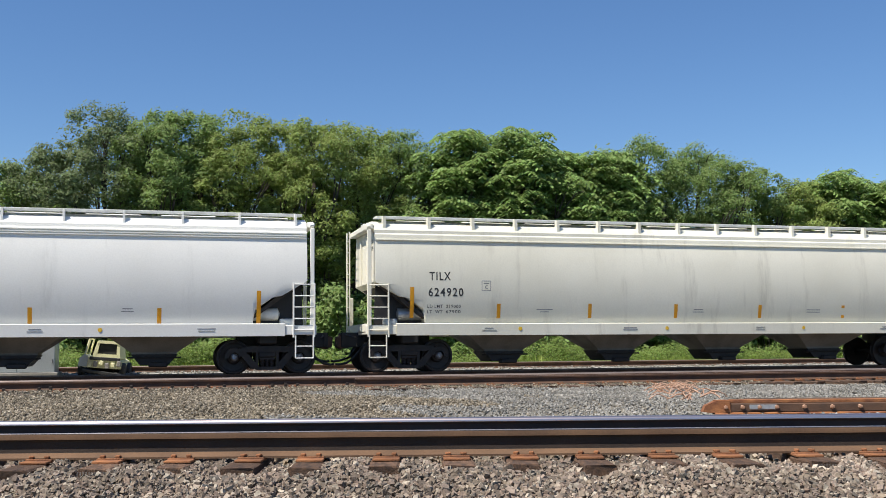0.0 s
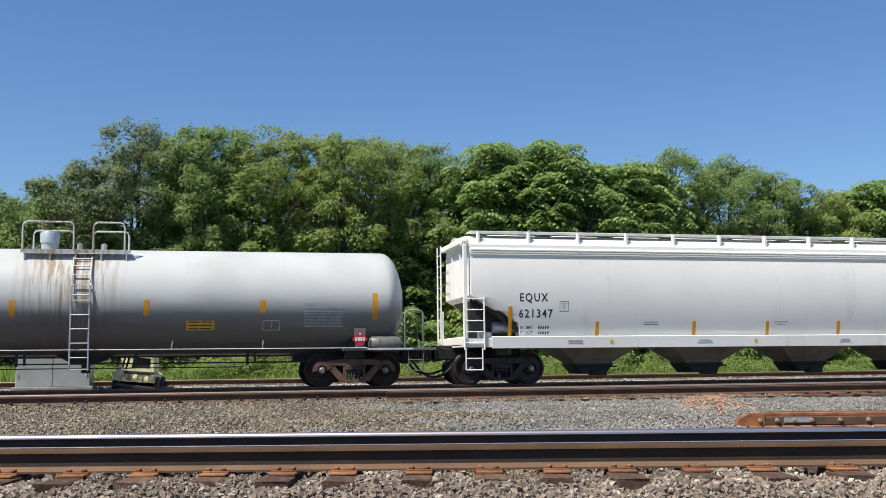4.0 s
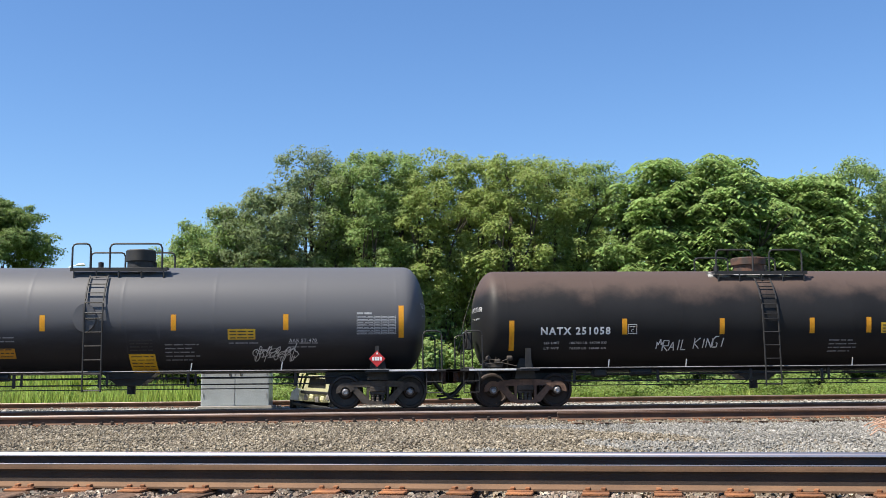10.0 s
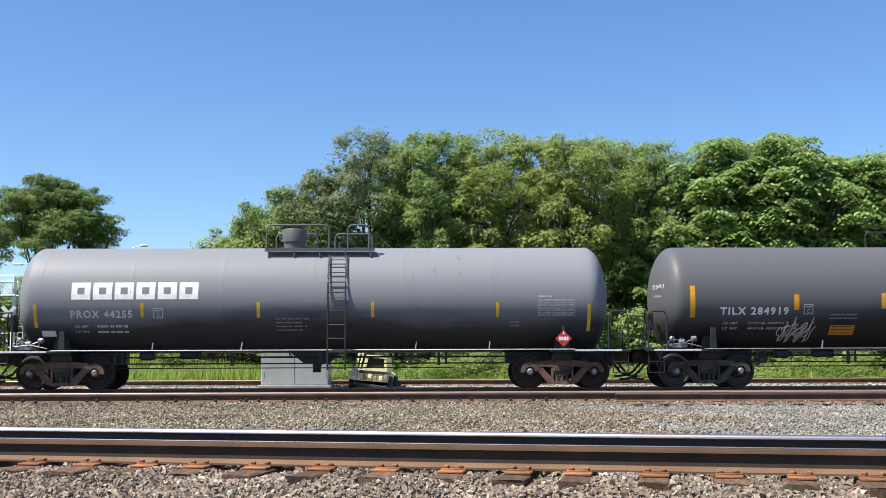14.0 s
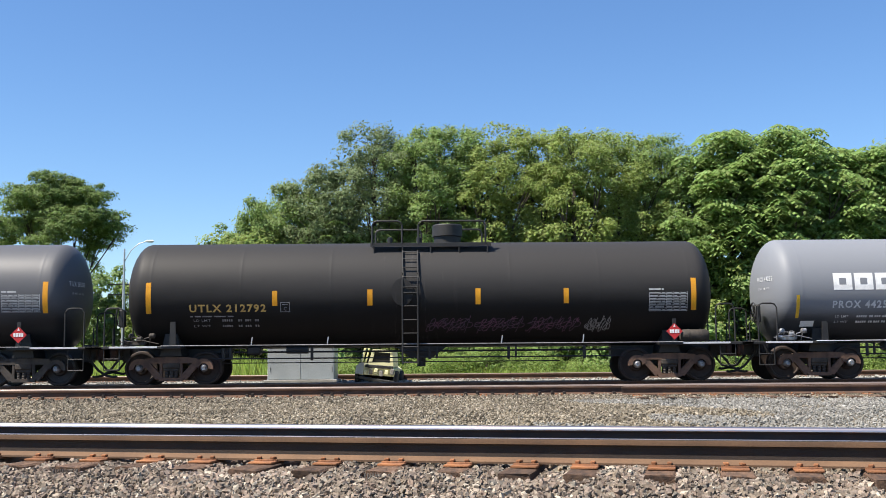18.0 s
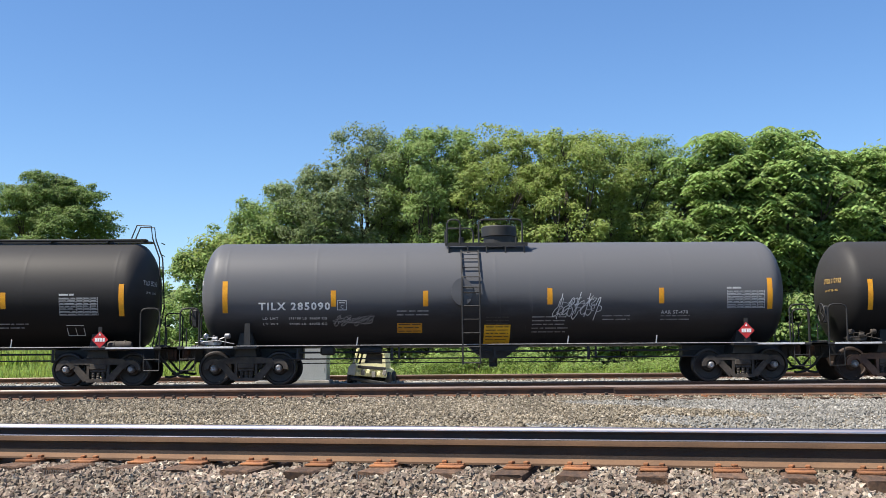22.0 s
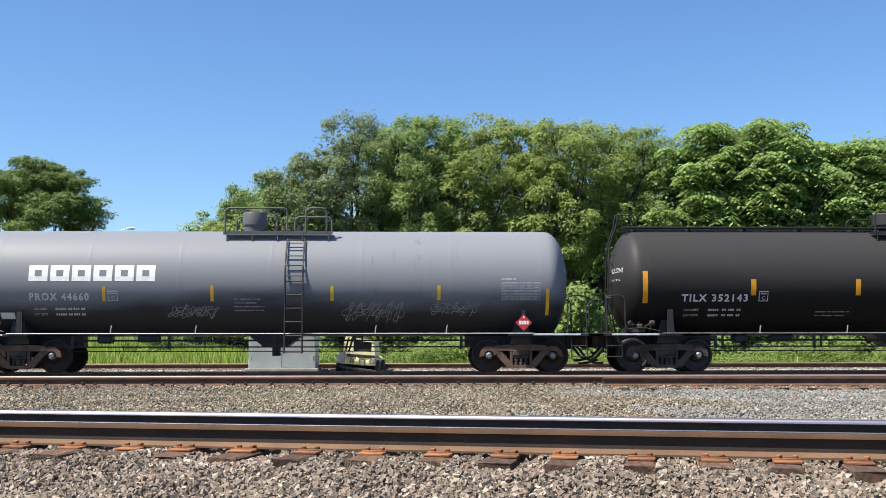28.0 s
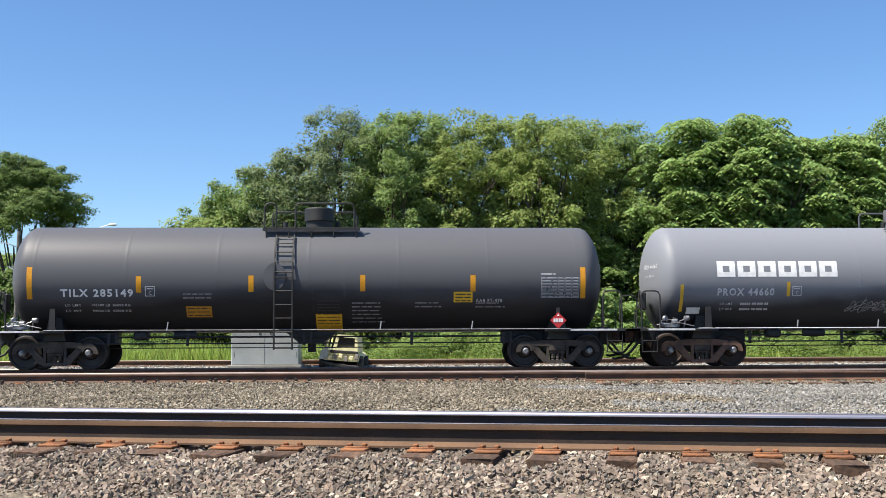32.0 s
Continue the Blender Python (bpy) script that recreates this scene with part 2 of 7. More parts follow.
M["stone_new"] = gravel_mat("fresh_ballast_stone", NEW_STONES)
M["stone_rust"] = mat("rust_stained_gravel", (0.122, 0.0874, 0.0608), (0.076, 0.0547, 0.0395), 0.8, 20, 0.95, 0.0, 0.3, vary=0.5, island=True)
M["bed_rust"] = mat("rust_stained_bed", (0.0988, 0.0722, 0.0517), (0.0646, 0.0471, 0.035), 5.0, 40, 0.95, 0.0, 0.8)
M["bed"] = gravel_mat("ballast_bed", [tuple(v * 0.85 for v in c) for c in MID_STONES], cells=22.0)
M["bed_far"] = gravel_mat("pale_ballast_bed", [tuple(v * 1.25 for v in c) for c in NEW_STONES], cells=18.0)
M["soil"] = mat("grassy_ground", (0.0595, 0.091, 0.021), (0.098, 0.105, 0.035), 0.25, 6, 0.95, 0.0, 0.6, grain=0.4)
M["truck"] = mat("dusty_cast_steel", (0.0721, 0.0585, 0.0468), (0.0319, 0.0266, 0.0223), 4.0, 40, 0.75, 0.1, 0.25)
M["truck_rust"] = mat("rust_brown_cast_steel", (0.152, 0.0874, 0.057), (0.0798, 0.0471, 0.0342), 4.0, 40, 0.85, 0.0, 0.3)
M["wheel"] = mat("oily_wheel_steel", (0.0154, 0.0133, 0.0126), (0.0315, 0.0238, 0.021), 6.0, 40, 0.5, 0.2, 0.2)
M["wheel_rust"] = mat("rust_brown_wheel_steel", (0.0314, 0.0188, 0.0134), (0.0188, 0.0125, 0.01), 6.0, 40, 0.75, 0.0, 0.2)
M["cap"] = mat("bearing_end_cap", (0.33, 0.34, 0.36), (0.18, 0.17, 0.17), 9.0, 60, 0.45, 0.5, 0.1)
M["black"] = mat("black_under_paint", (0.012, 0.012, 0.013), (0.02, 0.019, 0.018), 3.0, 40, 0.6, 0.0, 0.15)
M["coupler"] = mat("rusty_coupler_steel", (0.106, 0.0532, 0.0342), (0.0456, 0.0342, 0.0304), 5.0, 40, 0.8, 0.2, 0.3)
M["rubber"] = mat("black_air_hose_rubber", (0.018, 0.018, 0.018), (0.03, 0.03, 0.03), 3, 40, 0.6, 0, 0.1)
M["yellow"] = mat("amber_reflector_tape", (0.712, 0.329, 0.0137), (0.62, 0.264, 0.0109), 4.0, 30, 0.35, 0.0, 0.03)
M["lemon"] = mat("yellow_decal", (0.741, 0.475, 0.0285), (0.627, 0.38, 0.0285), 3.0, 30, 0.5, 0.0, 0.03)
M["amber_panel"] = mat("ochre_decal", (0.471, 0.243, 0.0152), (0.395, 0.19, 0.0152), 3.0, 30, 0.5, 0.0, 0.03)
M["white"] = mat("white_lettering", (0.801, 0.801, 0.79), (0.698, 0.698, 0.687), 6.0, 40, 0.6, 0.0, 0.03)
M["faint"] = mat("faded_grey_lettering", (0.258, 0.258, 0.266), (0.152, 0.152, 0.16), 9.0, 60, 0.7, 0.0, 0.0)
M["greyletter"] = mat("pale_grey_lettering", (0.62, 0.632, 0.646), (0.491, 0.503, 0.517), 6.0, 40, 0.6, 0.0, 0.0)
M["stencil"] = mat("thin_pale_stencil", (0.42, 0.43, 0.44), (0.33, 0.34, 0.35), 6.0, 40, 0.6, 0.0, 0.0)
M["gold"] = mat("old_gold_lettering", (0.606, 0.397, 0.11), (0.463, 0.297, 0.0882), 6.0, 40, 0.6, 0.0, 0.0)
M["ink"] = mat("black_lettering", (0.0228, 0.0228, 0.0243), (0.038, 0.038, 0.038), 6.0, 40, 0.6, 0.0, 0.0)
M["red"] = mat("red_placard", (0.529, 0.0274, 0.0319), (0.456, 0.0274, 0.0274), 6.0, 40, 0.45, 0.0, 0.0)
M["faded_red"] = mat("sun_faded_red_band", (0.42, 0.17, 0.15), (0.36, 0.14, 0.13), 6.0, 40, 0.6, 0.0, 0.0)
M["pink"] = mat("faded_pink_spray", (0.114, 0.0456, 0.0912), (0.0608, 0.038, 0.0684), 4.0, 40, 0.7, 0.0, 0.0)
M["cabinet"] = mat("brushed_aluminium_cabinet", (0.472, 0.513, 0.544), (0.41, 0.451, 0.482), 1.2, 30, 0.42, 0.35, 0.05)
M["cabinet_white"] = mat("white_cabinet_roof", (0.684, 0.694, 0.684), (0.57, 0.58, 0.57), 2.0, 30, 0.5, 0.0, 0.05)
M["concrete"] = mat("grey_concrete", (0.274, 0.266, 0.251), (0.213, 0.205, 0.19), 3.0, 50, 0.9, 0.0, 0.3)
M["cream"] = mat("pale_yellow_machine_paint", (0.80, 0.78, 0.47), (0.70, 0.68, 0.42), 2.5, 40, 0.5, 0.0, 0.08)
M["dark"] = mat("dark_opening", (0.015, 0.016, 0.017), (0.03, 0.03, 0.03), 3, 30, 0.5, 0, 0.05)
M["bark"] = mat("grey_brown_bark", (0.076, 0.0608, 0.0471), (0.0418, 0.0342, 0.0289), 3.0, 18, 0.95, 0.0, 0.8, stretch=(3, 3, 0.6))
M["galv"] = mat("galvanised_steel", (0.5, 0.51, 0.52), (0.42, 0.43, 0.44), 3.0, 40, 0.45, 0.6, 0.05)
M["pole"] = mat("grey_wooden_pole", (0.152, 0.129, 0.106), (0.0988, 0.0836, 0.0684), 3.0, 30, 0.9, 0.0, 0.4, stretch=(6, 6, 0.5))
M["leaf_a"] = leaf_mat("mid_green_leaves", (0.21, 0.295, 0.088))
M["leaf_b"] = leaf_mat("yellow_green_leaves", (0.25, 0.315, 0.082))
M["leaf_c"] = leaf_mat("deep_green_leaves", (0.235, 0.335, 0.105))
M["leaf_d"] = leaf_mat("grey_green_leaves", (0.18, 0.23, 0.10))
M["leaf_e"] = leaf_mat("dark_green_leaves", (0.155, 0.225, 0.06))
M["grass"] = leaf_mat("bright_grass", (0.36, 0.45, 0.11), 0.5, 0.35)
M["weed"] = leaf_mat("yellow_green_weeds", (0.22, 0.30, 0.075), 0.5, 0.35)

M["flaked"] = mat("flaked_white_paint", (0.471, 0.464, 0.441), (0.0456, 0.0418, 0.038), 2.2, 30, 0.7, 0.0, 0.1, edge=(0.47, 0.53))
M["walk"] = mat("grey_grated_walkway", (0.661, 0.673, 0.639), (0.529, 0.539, 0.507), 3.0, 40, 0.6, 0.0, 0.2)
# car paint darkened by the shade that falls on the bays
M["bay"] = mat("shaded_hopper_bay_paint", (0.274, 0.258, 0.228), (0.167, 0.156, 0.137), 1.2, 30, 0.7, 0.0, 0.1)
M["chalk"] = mat("chalky_grey_spray", (0.267, 0.272, 0.282), (0.168, 0.173, 0.178), 5.0, 40, 0.8, 0.0, 0.0)

PAINT = {
    "white": mat("aged_white_tank_paint", (0.56, 0.57, 0.55), (0.48, 0.49, 0.47), 0.5, 30, 0.38, 0.0, 0.02, grain=0.06),
    "black": mat("sooty_black_tank_paint", (0.0162, 0.0162, 0.0171), (0.0117, 0.0117, 0.0126), 0.6, 30, 0.55, 0.0, 0.02, spec=0.2, grain=0.12),
    # grey, dark and silver: these base colours also hold the lower shell's shade
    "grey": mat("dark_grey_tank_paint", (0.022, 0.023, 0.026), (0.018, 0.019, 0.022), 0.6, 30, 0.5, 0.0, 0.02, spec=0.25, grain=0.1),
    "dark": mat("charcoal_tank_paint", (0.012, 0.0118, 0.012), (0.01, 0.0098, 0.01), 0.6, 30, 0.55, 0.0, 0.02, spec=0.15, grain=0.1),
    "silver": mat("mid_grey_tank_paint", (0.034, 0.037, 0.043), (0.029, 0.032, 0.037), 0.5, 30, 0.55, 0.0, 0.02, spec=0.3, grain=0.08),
    "cream": mat("cream_hopper_paint", (0.79, 0.765, 0.65), (0.71, 0.685, 0.57), 0.35, 25, 0.5, 0.0, 0.03, grain=0.08),
    "pale": mat("white_hopper_paint", (0.85, 0.84, 0.79), (0.79, 0.78, 0.73), 0.35, 25, 0.45, 0.0, 0.03, grain=0.07),
}
for paint_ in PAINT.values():
    paint_.node_tree.nodes["Principled BSDF"].inputs["Diffuse Roughness"].default_value = 0.15
weathered_or_shaded(PAINT["black"], (0.088, 0.062, 0.052), 3.45, 4.15, (0.55, 0.55, 0.55), 0.9)
weathered_or_shaded(PAINT["white"], (0.288, 0.176, 0.088), 0.42, 0.58, (5.0, 1.0, 0.22), 0.8, width=1.5, middle=-0.35)
weathered_or_shaded(PAINT["white"], (0.288, 0.256, 0.208), 0.46, 0.72, (1.2, 1.0, 0.5), 0.55, width=1.4, middle=-8.6)
# lower shell: grime, with the shade below the middle put into the tint too
weathered_or_shaded(PAINT["white"], (0.11, 0.108, 0.105), 3.35, 2.15, (0.08, 0.08, 0.5), 0.92)
# sunlight on the upper shell painted in as a lighter tone, with an uneven edge
weathered_or_shaded(PAINT["silver"], (0.205, 0.216, 0.238), 2.25, 2.95, (0.1, 0.1, 0.4), 0.95)
weathered_or_shaded(PAINT["grey"], (0.098, 0.1, 0.109), 2.25, 3.05, (0.1, 0.1, 0.4), 0.95)
weathered_or_shaded(PAINT["dark"], (0.040, 0.0382, 0.0376), 2.4, 3.8, (0.12, 0.12, 0.5), 0.95)
weathered_or_shaded(PAINT["dark"], (0.088, 0.08, 0.076), 0.56, 0.74, (4.0, 1.0, 0.25), 0.5, width=1.3, middle=-0.2)
weathered_or_shaded(PAINT["grey"], (0.104, 0.104, 0.108), 0.56, 0.74, (4.0, 1.0, 0.25), 0.5, width=1.3, middle=0.5)
weathered_or_shaded(PAINT["silver"], (0.08, 0.084, 0.092), 0.58, 0.74, (3.0, 1.0, 0.3), 0.5, width=2.2, middle=3.5)
weathered_or_shaded(PAINT["cream"], (0.32, 0.288, 0.224), 0.52, 0.75, (1.4, 1.0, 0.22), 0.45, width=12.0, middle=0.0)
weathered_or_shaded(PAINT["pale"], (0.4, 0.392, 0.36), 0.55, 0.78, (1.4, 1.0, 0.22), 0.35, width=12.0, middle=0.0)


# ---- mesh tools ----
class Mesh:
    """Collects pieces of one part and makes them one mesh."""

    def __init__(self):
        self.v, self.f = [], []

    def add(self, verts, faces):
        k = len(self.v)
        self.v += [tuple(p) for p in verts]
        self.f += [tuple(k + i for i in f) for f in faces]
        return self

    def box(self, c, s, ch=0.012, m=None):
        """A box with chamfered edges: centre, full sizes."""
        a, b, d = (max(v / 2, 1e-4) for v in s)
        ch = min(ch, 0.45 * min(a, b, d))
        verts, idx = [], {}
        for sx in (-1, 1):
            for sy in (-1, 1):
                for sz in (-1, 1):
                    for ax, p in enumerate(((a, b - ch, d - ch), (a - ch, b, d - ch), (a - ch, b - ch, d))):
                        idx[sx, sy, sz, ax] = len(verts)
                        verts.append(Vector((sx * p[0], sy * p[1], sz * p[2])))
        faces = []
        for ax in range(3):
            for s0 in (-1, 1):
                ring = []
                for u, w in ((-1, -1), (1, -1), (1, 1), (-1, 1)):
                    k = [0, 0, 0]
                    k[ax], k[(ax + 1) % 3], k[(ax + 2) % 3] = s0, u, w
                    ring.append(idx[(*k, ax)])
                faces.append(ring if s0 > 0 else ring[::-1])
        for ax in range(3):
            o1, o2 = (ax + 1) % 3, (ax + 2) % 3
            for u in (-1, 1):
                for w in (-1, 1):
                    k0, k1 = [0, 0, 0], [0, 0, 0]
                    k0[ax], k1[ax] = -1, 1
                    k0[o1] = k1[o1] = u
                    k0[o2] = k1[o2] = w
                    ring = [idx[(*k0, o1)], idx[(*k1, o1)], idx[(*k1, o2)], idx[(*k0, o2)]]
                    faces.append(ring if u * w > 0 else ring[::-1])
        for sx in (-1, 1):
            for sy in (-1, 1):
                for sz in (-1, 1):
                    ring = [idx[sx, sy, sz, 0], idx[sx, sy, sz, 1], idx[sx, sy, sz, 2]]
                    faces.append(ring if sx * sy * sz > 0 else ring[::-1])
        m = m or Matrix.Identity(4)
        return self.add([m @ p + Vector(c) for p in verts], faces)

    def path(self, pts, r=0.02, n=8, closed=False):
        """A round bar along points."""
        pts = [Vector(p) for p in pts]
        rings, count = [], len(pts)
        for i, p in enumerate(pts):
            way = (pts[min(i + 1, count - 1)] - pts[max(i - 1, 0)]).normalized()
            side = way.cross(Vector((0, 0, 1)) if abs(way.z) < 0.95 else Vector((0, 1, 0))).normalized()
            up = side.cross(way)
            rad = float(r[i] if isinstance(r, (list, tuple)) else r)
            rings.append([p + (side * math.cos(2 * math.pi * k / n) + up * math.sin(2 * math.pi * k / n)) * rad for k in range(n)])
        faces = [(i * n + k, i * n + (k + 1) % n, (i + 1) * n + (k + 1) % n, (i + 1) * n + k) for i in range(count - 1) for k in range(n)]
        faces += [tuple(range(n))[::-1], tuple((count - 1) * n + k for k in range(n))]
        return self.add([p for ring in rings for p in ring], faces)

    def lathe(self, prof, n=32, axis="x", c=(0, 0, 0), caps=True):
        """Turns (along, radius) pairs round an axis through c."""
        verts = []
        for a, r in prof:
            for k in range(n):
                u, w = r * math.cos(2 * math.pi * k / n), r * math.sin(2 * math.pi * k / n)
                verts.append({"x": (c[0] + a, c[1] + u, c[2] + w), "y": (c[0] + w, c[1] + a, c[2] + u), "z": (c[0] + u, c[1] + w, c[2] + a)}[axis])
        faces = [(i * n + k, i * n + (k + 1) % n, (i + 1) * n + (k + 1) % n, (i + 1) * n + k) for i in range(len(prof) - 1) for k in range(n)]
        faces = [f[::-1] for f in faces]
        if caps:
            faces += [tuple(range(n)), tuple((len(prof) - 1) * n + k for k in range(n))[::-1]]
        return self.add(verts, faces)

    def slab(self, poly, y0, y1):
        """An outline in (x, z) pushed from y0 to y1."""
        k = len(poly)
        area = sum(poly[i][0] * poly[(i + 1) % k][1] - poly[(i + 1) % k][0] * poly[i][1] for i in range(k))
        poly = poly if area > 0 else poly[::-1]
        verts = [(x, y0, z) for x, z in poly] + [(x, y1, z) for x, z in poly]
        faces = [tuple(range(k)), tuple(range(2 * k - 1, k - 1, -1))]
        faces += [(i, i + k, (i + 1) % k + k, (i + 1) % k) for i in range(k)]
        return self.add(verts, faces)

    def beam(self, prof, x0, x1, m=None):
        """An outline in (y, z) pushed along x."""
        k = len(prof)
        verts = [Vector((x0, y, z)) for y, z in prof] + [Vector((x1, y, z)) for y, z in prof]
        if m:
            verts = [m @ p for p in verts]
        faces = [tuple(range(k))[::-1], tuple(range(k, 2 * k))] + [(i, (i + 1) % k, (i + 1) % k + k, i + k) for i in range(k)]
        return self.add(verts, faces)

    def data(self, name, material, smooth=True, angle=38):
        me = bpy.data.meshes.new(name)
        me.from_pydata(self.v, [], self.f)
        me.materials.append(material)
        if smooth:
            me.shade_smooth()
            me.set_sharp_from_angle(angle=radians(angle))
        me.update()
        return me


def part(name, mesh, material, parent=None, label="", smooth=True, at=None, angle=38):
    """Links one mesh as an object of its own, under a thing or a part."""
    ob = new(name, mesh.data(name, material, smooth, angle) if isinstance(mesh, Mesh) else mesh)
    if parent:
        ob.parent = parent
    if at:
        ob.matrix_basis = at
    return tagged(ob, label) if label else ob


def bulk(name, verts, faces_per, material, parent=None):
    """One mesh from a numpy array of corners (n, k, 3), each row with the same faces."""
    n, k, _ = verts.shape
    f = (np.array(faces_per)[None] + (np.arange(n) * k)[:, None, None]).reshape(-1, np.array(faces_per).shape[1])
    me = bpy.data.meshes.new(name)
    me.vertices.add(n * k)
    me.vertices.foreach_set("co", verts.astype(np.float32).ravel())
    q = f.shape[1]
    me.loops.add(f.size)
    me.loops.foreach_set("vertex_index", f.astype(np.int32).ravel())
    me.polygons.add(len(f))
    me.polygons.foreach_set("loop_start", np.arange(0, f.size, q, dtype=np.int32))
    me.update(calc_edges=True)
    me.validate()
    me.shade_flat()
    me.materials.append(material)
    return part(name, me, material, parent)


def turns(rng, n):
    """n random turns as matrices."""
    q = rng.normal(size=(n, 4))
    q /= np.linalg.norm(q, axis=1)[:, None]
    w, x, y, z = q.T
    return np.stack([1 - 2 * (y * y + z * z), 2 * (x * y - z * w), 2 * (x * z + y * w), 2 * (x * y + z * w), 1 - 2 * (x * x + z * z), 2 * (y * z - x * w),
                     2 * (x * z - y * w), 2 * (y * z + x * w), 1 - 2 * (x * x + y * y)], 1).reshape(n, 3, 3)


CUBE = np.array([(x, y, z) for x in (-1, 1) for y in (-1, 1) for z in (-1, 1)], float)
CUBE_F = [(0, 1, 3, 2), (4, 6, 7, 5), (0, 4, 5, 1), (2, 3, 7, 6), (0, 2, 6, 4), (1, 5, 7, 3)]


OCTA = np.array([(1, 0, 0), (-1, 0, 0), (0, 1, 0), (0, -1, 0), (0, 0, 1), (0, 0, -1)], float) * 1.25
OCTA_F = [(0, 2, 4), (2, 1, 4), (1, 3, 4), (3, 0, 4), (2, 0, 5), (1, 2, 5), (3, 1, 5), (0, 3, 5)]


def stones(name, places, low, high, material, seed, label, coarse=False):
    """Broken stones, one at each place."""
    rng = np.random.default_rng(seed)
    n = len(places)
    size = (low + (high - low) * rng.uniform(0, 1, (n, 1, 1)) ** 1.4) * rng.uniform(0.6, 1.25, (n, 1, 3))
    base = OCTA if coarse else CUBE * 0.84
    v = (base[None] + rng.uniform(-0.34, 0.34, (n, len(base), 3))) * size * (0.8 if coarse else 0.95)
    v = np.einsum("nij,nkj->nki", turns(rng, n), v) + places[:, None]
    ob = bulk(name, v, OCTA_F if coarse else CUBE_F, material)
    return tagged(ob, label, "gravel", kind="stuff")


def root(name, label, category, group="", kind="", at=None):
    ob = new(name)
    ob.empty_display_size = 0.3
    if at:
        ob.matrix_basis = at
    return tagged(ob, label, category, group, kind)


LETTERS = {}


def letters(text, size, wide=1.0):
    """The built-in font's outlines of a text as a flat mesh: points (x, up) and faces."""
    key = (text, size, wide)
    if key not in LETTERS:
        cu = bpy.data.curves.new("text", "FONT")
        cu.space_character = 1.22 if size > 0.25 else 1.12
        cu.body, cu.size, cu.resolution_u, cu.offset = text, size, 2, size * (0.016 if size > 0.3 else 0.03 if size > 0.25 else 0.006)
        ob = bpy.data.objects.new("text", cu)
        me = bpy.data.meshes.new_from_object(ob)
        bm = bmesh.new()
        bm.from_mesh(me)
        for k in range(-1, int(size / 0.05) + 1):
            bmesh.ops.bisect_plane(bm, geom=bm.verts[:] + bm.edges[:] + bm.faces[:], plane_co=(0, 0.025 + 0.05 * k, 0), plane_no=(0, 1, 0))
        bm.to_mesh(me)
        bm.free()
        LETTERS[key] = ([(p.co.x * wide, p.co.y) for p in me.vertices], [tuple(f.vertices) for f in me.polygons])
        bpy.data.objects.remove(ob)
        bpy.data.meshes.remove(me)
        bpy.data.curves.remove(cu)
    return LETTERS[key]


# ---- ground ----
def sheet(name, rows, x0, x1, material, label, category, turned=True, steps=40, rough=0.0):
    """A strip of ground from (across, height) pairs, along one of the tracks."""
    m = Mesh()
    xs = [x0 + (x1 - x0) * i / steps for i in range(steps + 1)]
    for x in xs:
        for y, z in rows:
            dz = rough * noise.noise(Vector((x * 0.9, y * 0.9, 3.0)))
            m.v.append(tuple(near(x, y, z + dz) if turned else (x, y, z + dz)))
    k = len(rows)
    m.f = [(i * k + j, (i + 1) * k + j, (i + 1) * k + j + 1, i * k + j + 1) for i in range(steps) for j in range(k - 1)]
    return tagged(part(name, m, material), label, category, kind="structure")


sheet("ground", [(-2500, -1.05), (-20, -1.05), (3.0, -1.02), (4.6, -0.9), (6.9, -0.40), (30, -0.42), (60, -0.40), (3000, -0.40)], -2500, 2500, M["soil"], "grassy ground that reaches the horizon", "ground", steps=100)
sheet("ballast_bed", [(4.3, -0.98), (5.2, -0.68), (6.1, -0.42), (6.9, -0.295), (7.6, -0.27), (8.5, -0.27), (9.5, -0.275), (10.4, -0.30), (12.5, -0.31), (18, -0.28), (30, -0.28)], -45, 45, M["bed"], "grey crushed-stone ballast bed between the tracks", "ballast", steps=60)
sheet("ballast_bed_back", [(31.9, -0.26), (33.2, -0.22), (34.6, -0.10), (35.6, -0.045), (38.6, -0.045), (39.6, -0.2), (41.0, -0.39)], -60, 70, M["bed_far"], "pale ballast under the far track", "ballast", turned=False, steps=60)
sheet("ballast_bed_train", [(22.4, -0.265), (23.2, -0.21), (32.0, -0.21), (33.0, -0.275)], -60, 70, M["bed_rust"], "ballast under the train's track", "ballast", turned=False, steps=60)

# ---- rails and ties ----
RAIL = [(-0.075, -0.186), (0.075, -0.186), (0.075, -0.174), (0.03, -0.155), (0.011, -0.14), (0.009, -0.06), (0.014, -0.05), (0.036, -0.04), (0.0375, -0.008), (0.030, 0.0), (-0.030, 0.0), (-0.0375, -0.008), (-0.036, -0.04), (-0.014, -0.05), (-0.009, -0.06), (-0.011, -0.14), (-0.03, -0.155), (-0.075, -0.174)]
HEAD = [(-0.028, -0.004), (0.037, -0.02), (0.0385, -0.012), (0.031, 0.0015), (-0.026, 0.0012)]
HEAD_FACE = [(0.028, -0.004), (0.026, 0.0015)] + [(-0.0045 - 0.034 * math.sin(a), -0.0325 + 0.034 * math.cos(a)) for a in np.linspace(0, math.pi / 2, 12)] + [(-0.036, -0.036)]
RAIL_WORN = RAIL[:10] + [(-0.004, -0.002), (-0.028, -0.0125), (-0.0368, -0.034)] + RAIL[12:]

HEAD_SIDE = [(-0.0385, -0.006), (-0.0395, -0.012), (-0.038, -0.043), (-0.034, -0.04), (-0.036, -0.01)]
FOOT_SKIN = [(-0.076, -0.187), (-0.074, -0.187), (-0.073, -0.172), (-0.03, -0.153), (-0.016, -0.146), (-0.016, -0.142), (-0.030, -0.1515), (-0.077, -0.1725)]


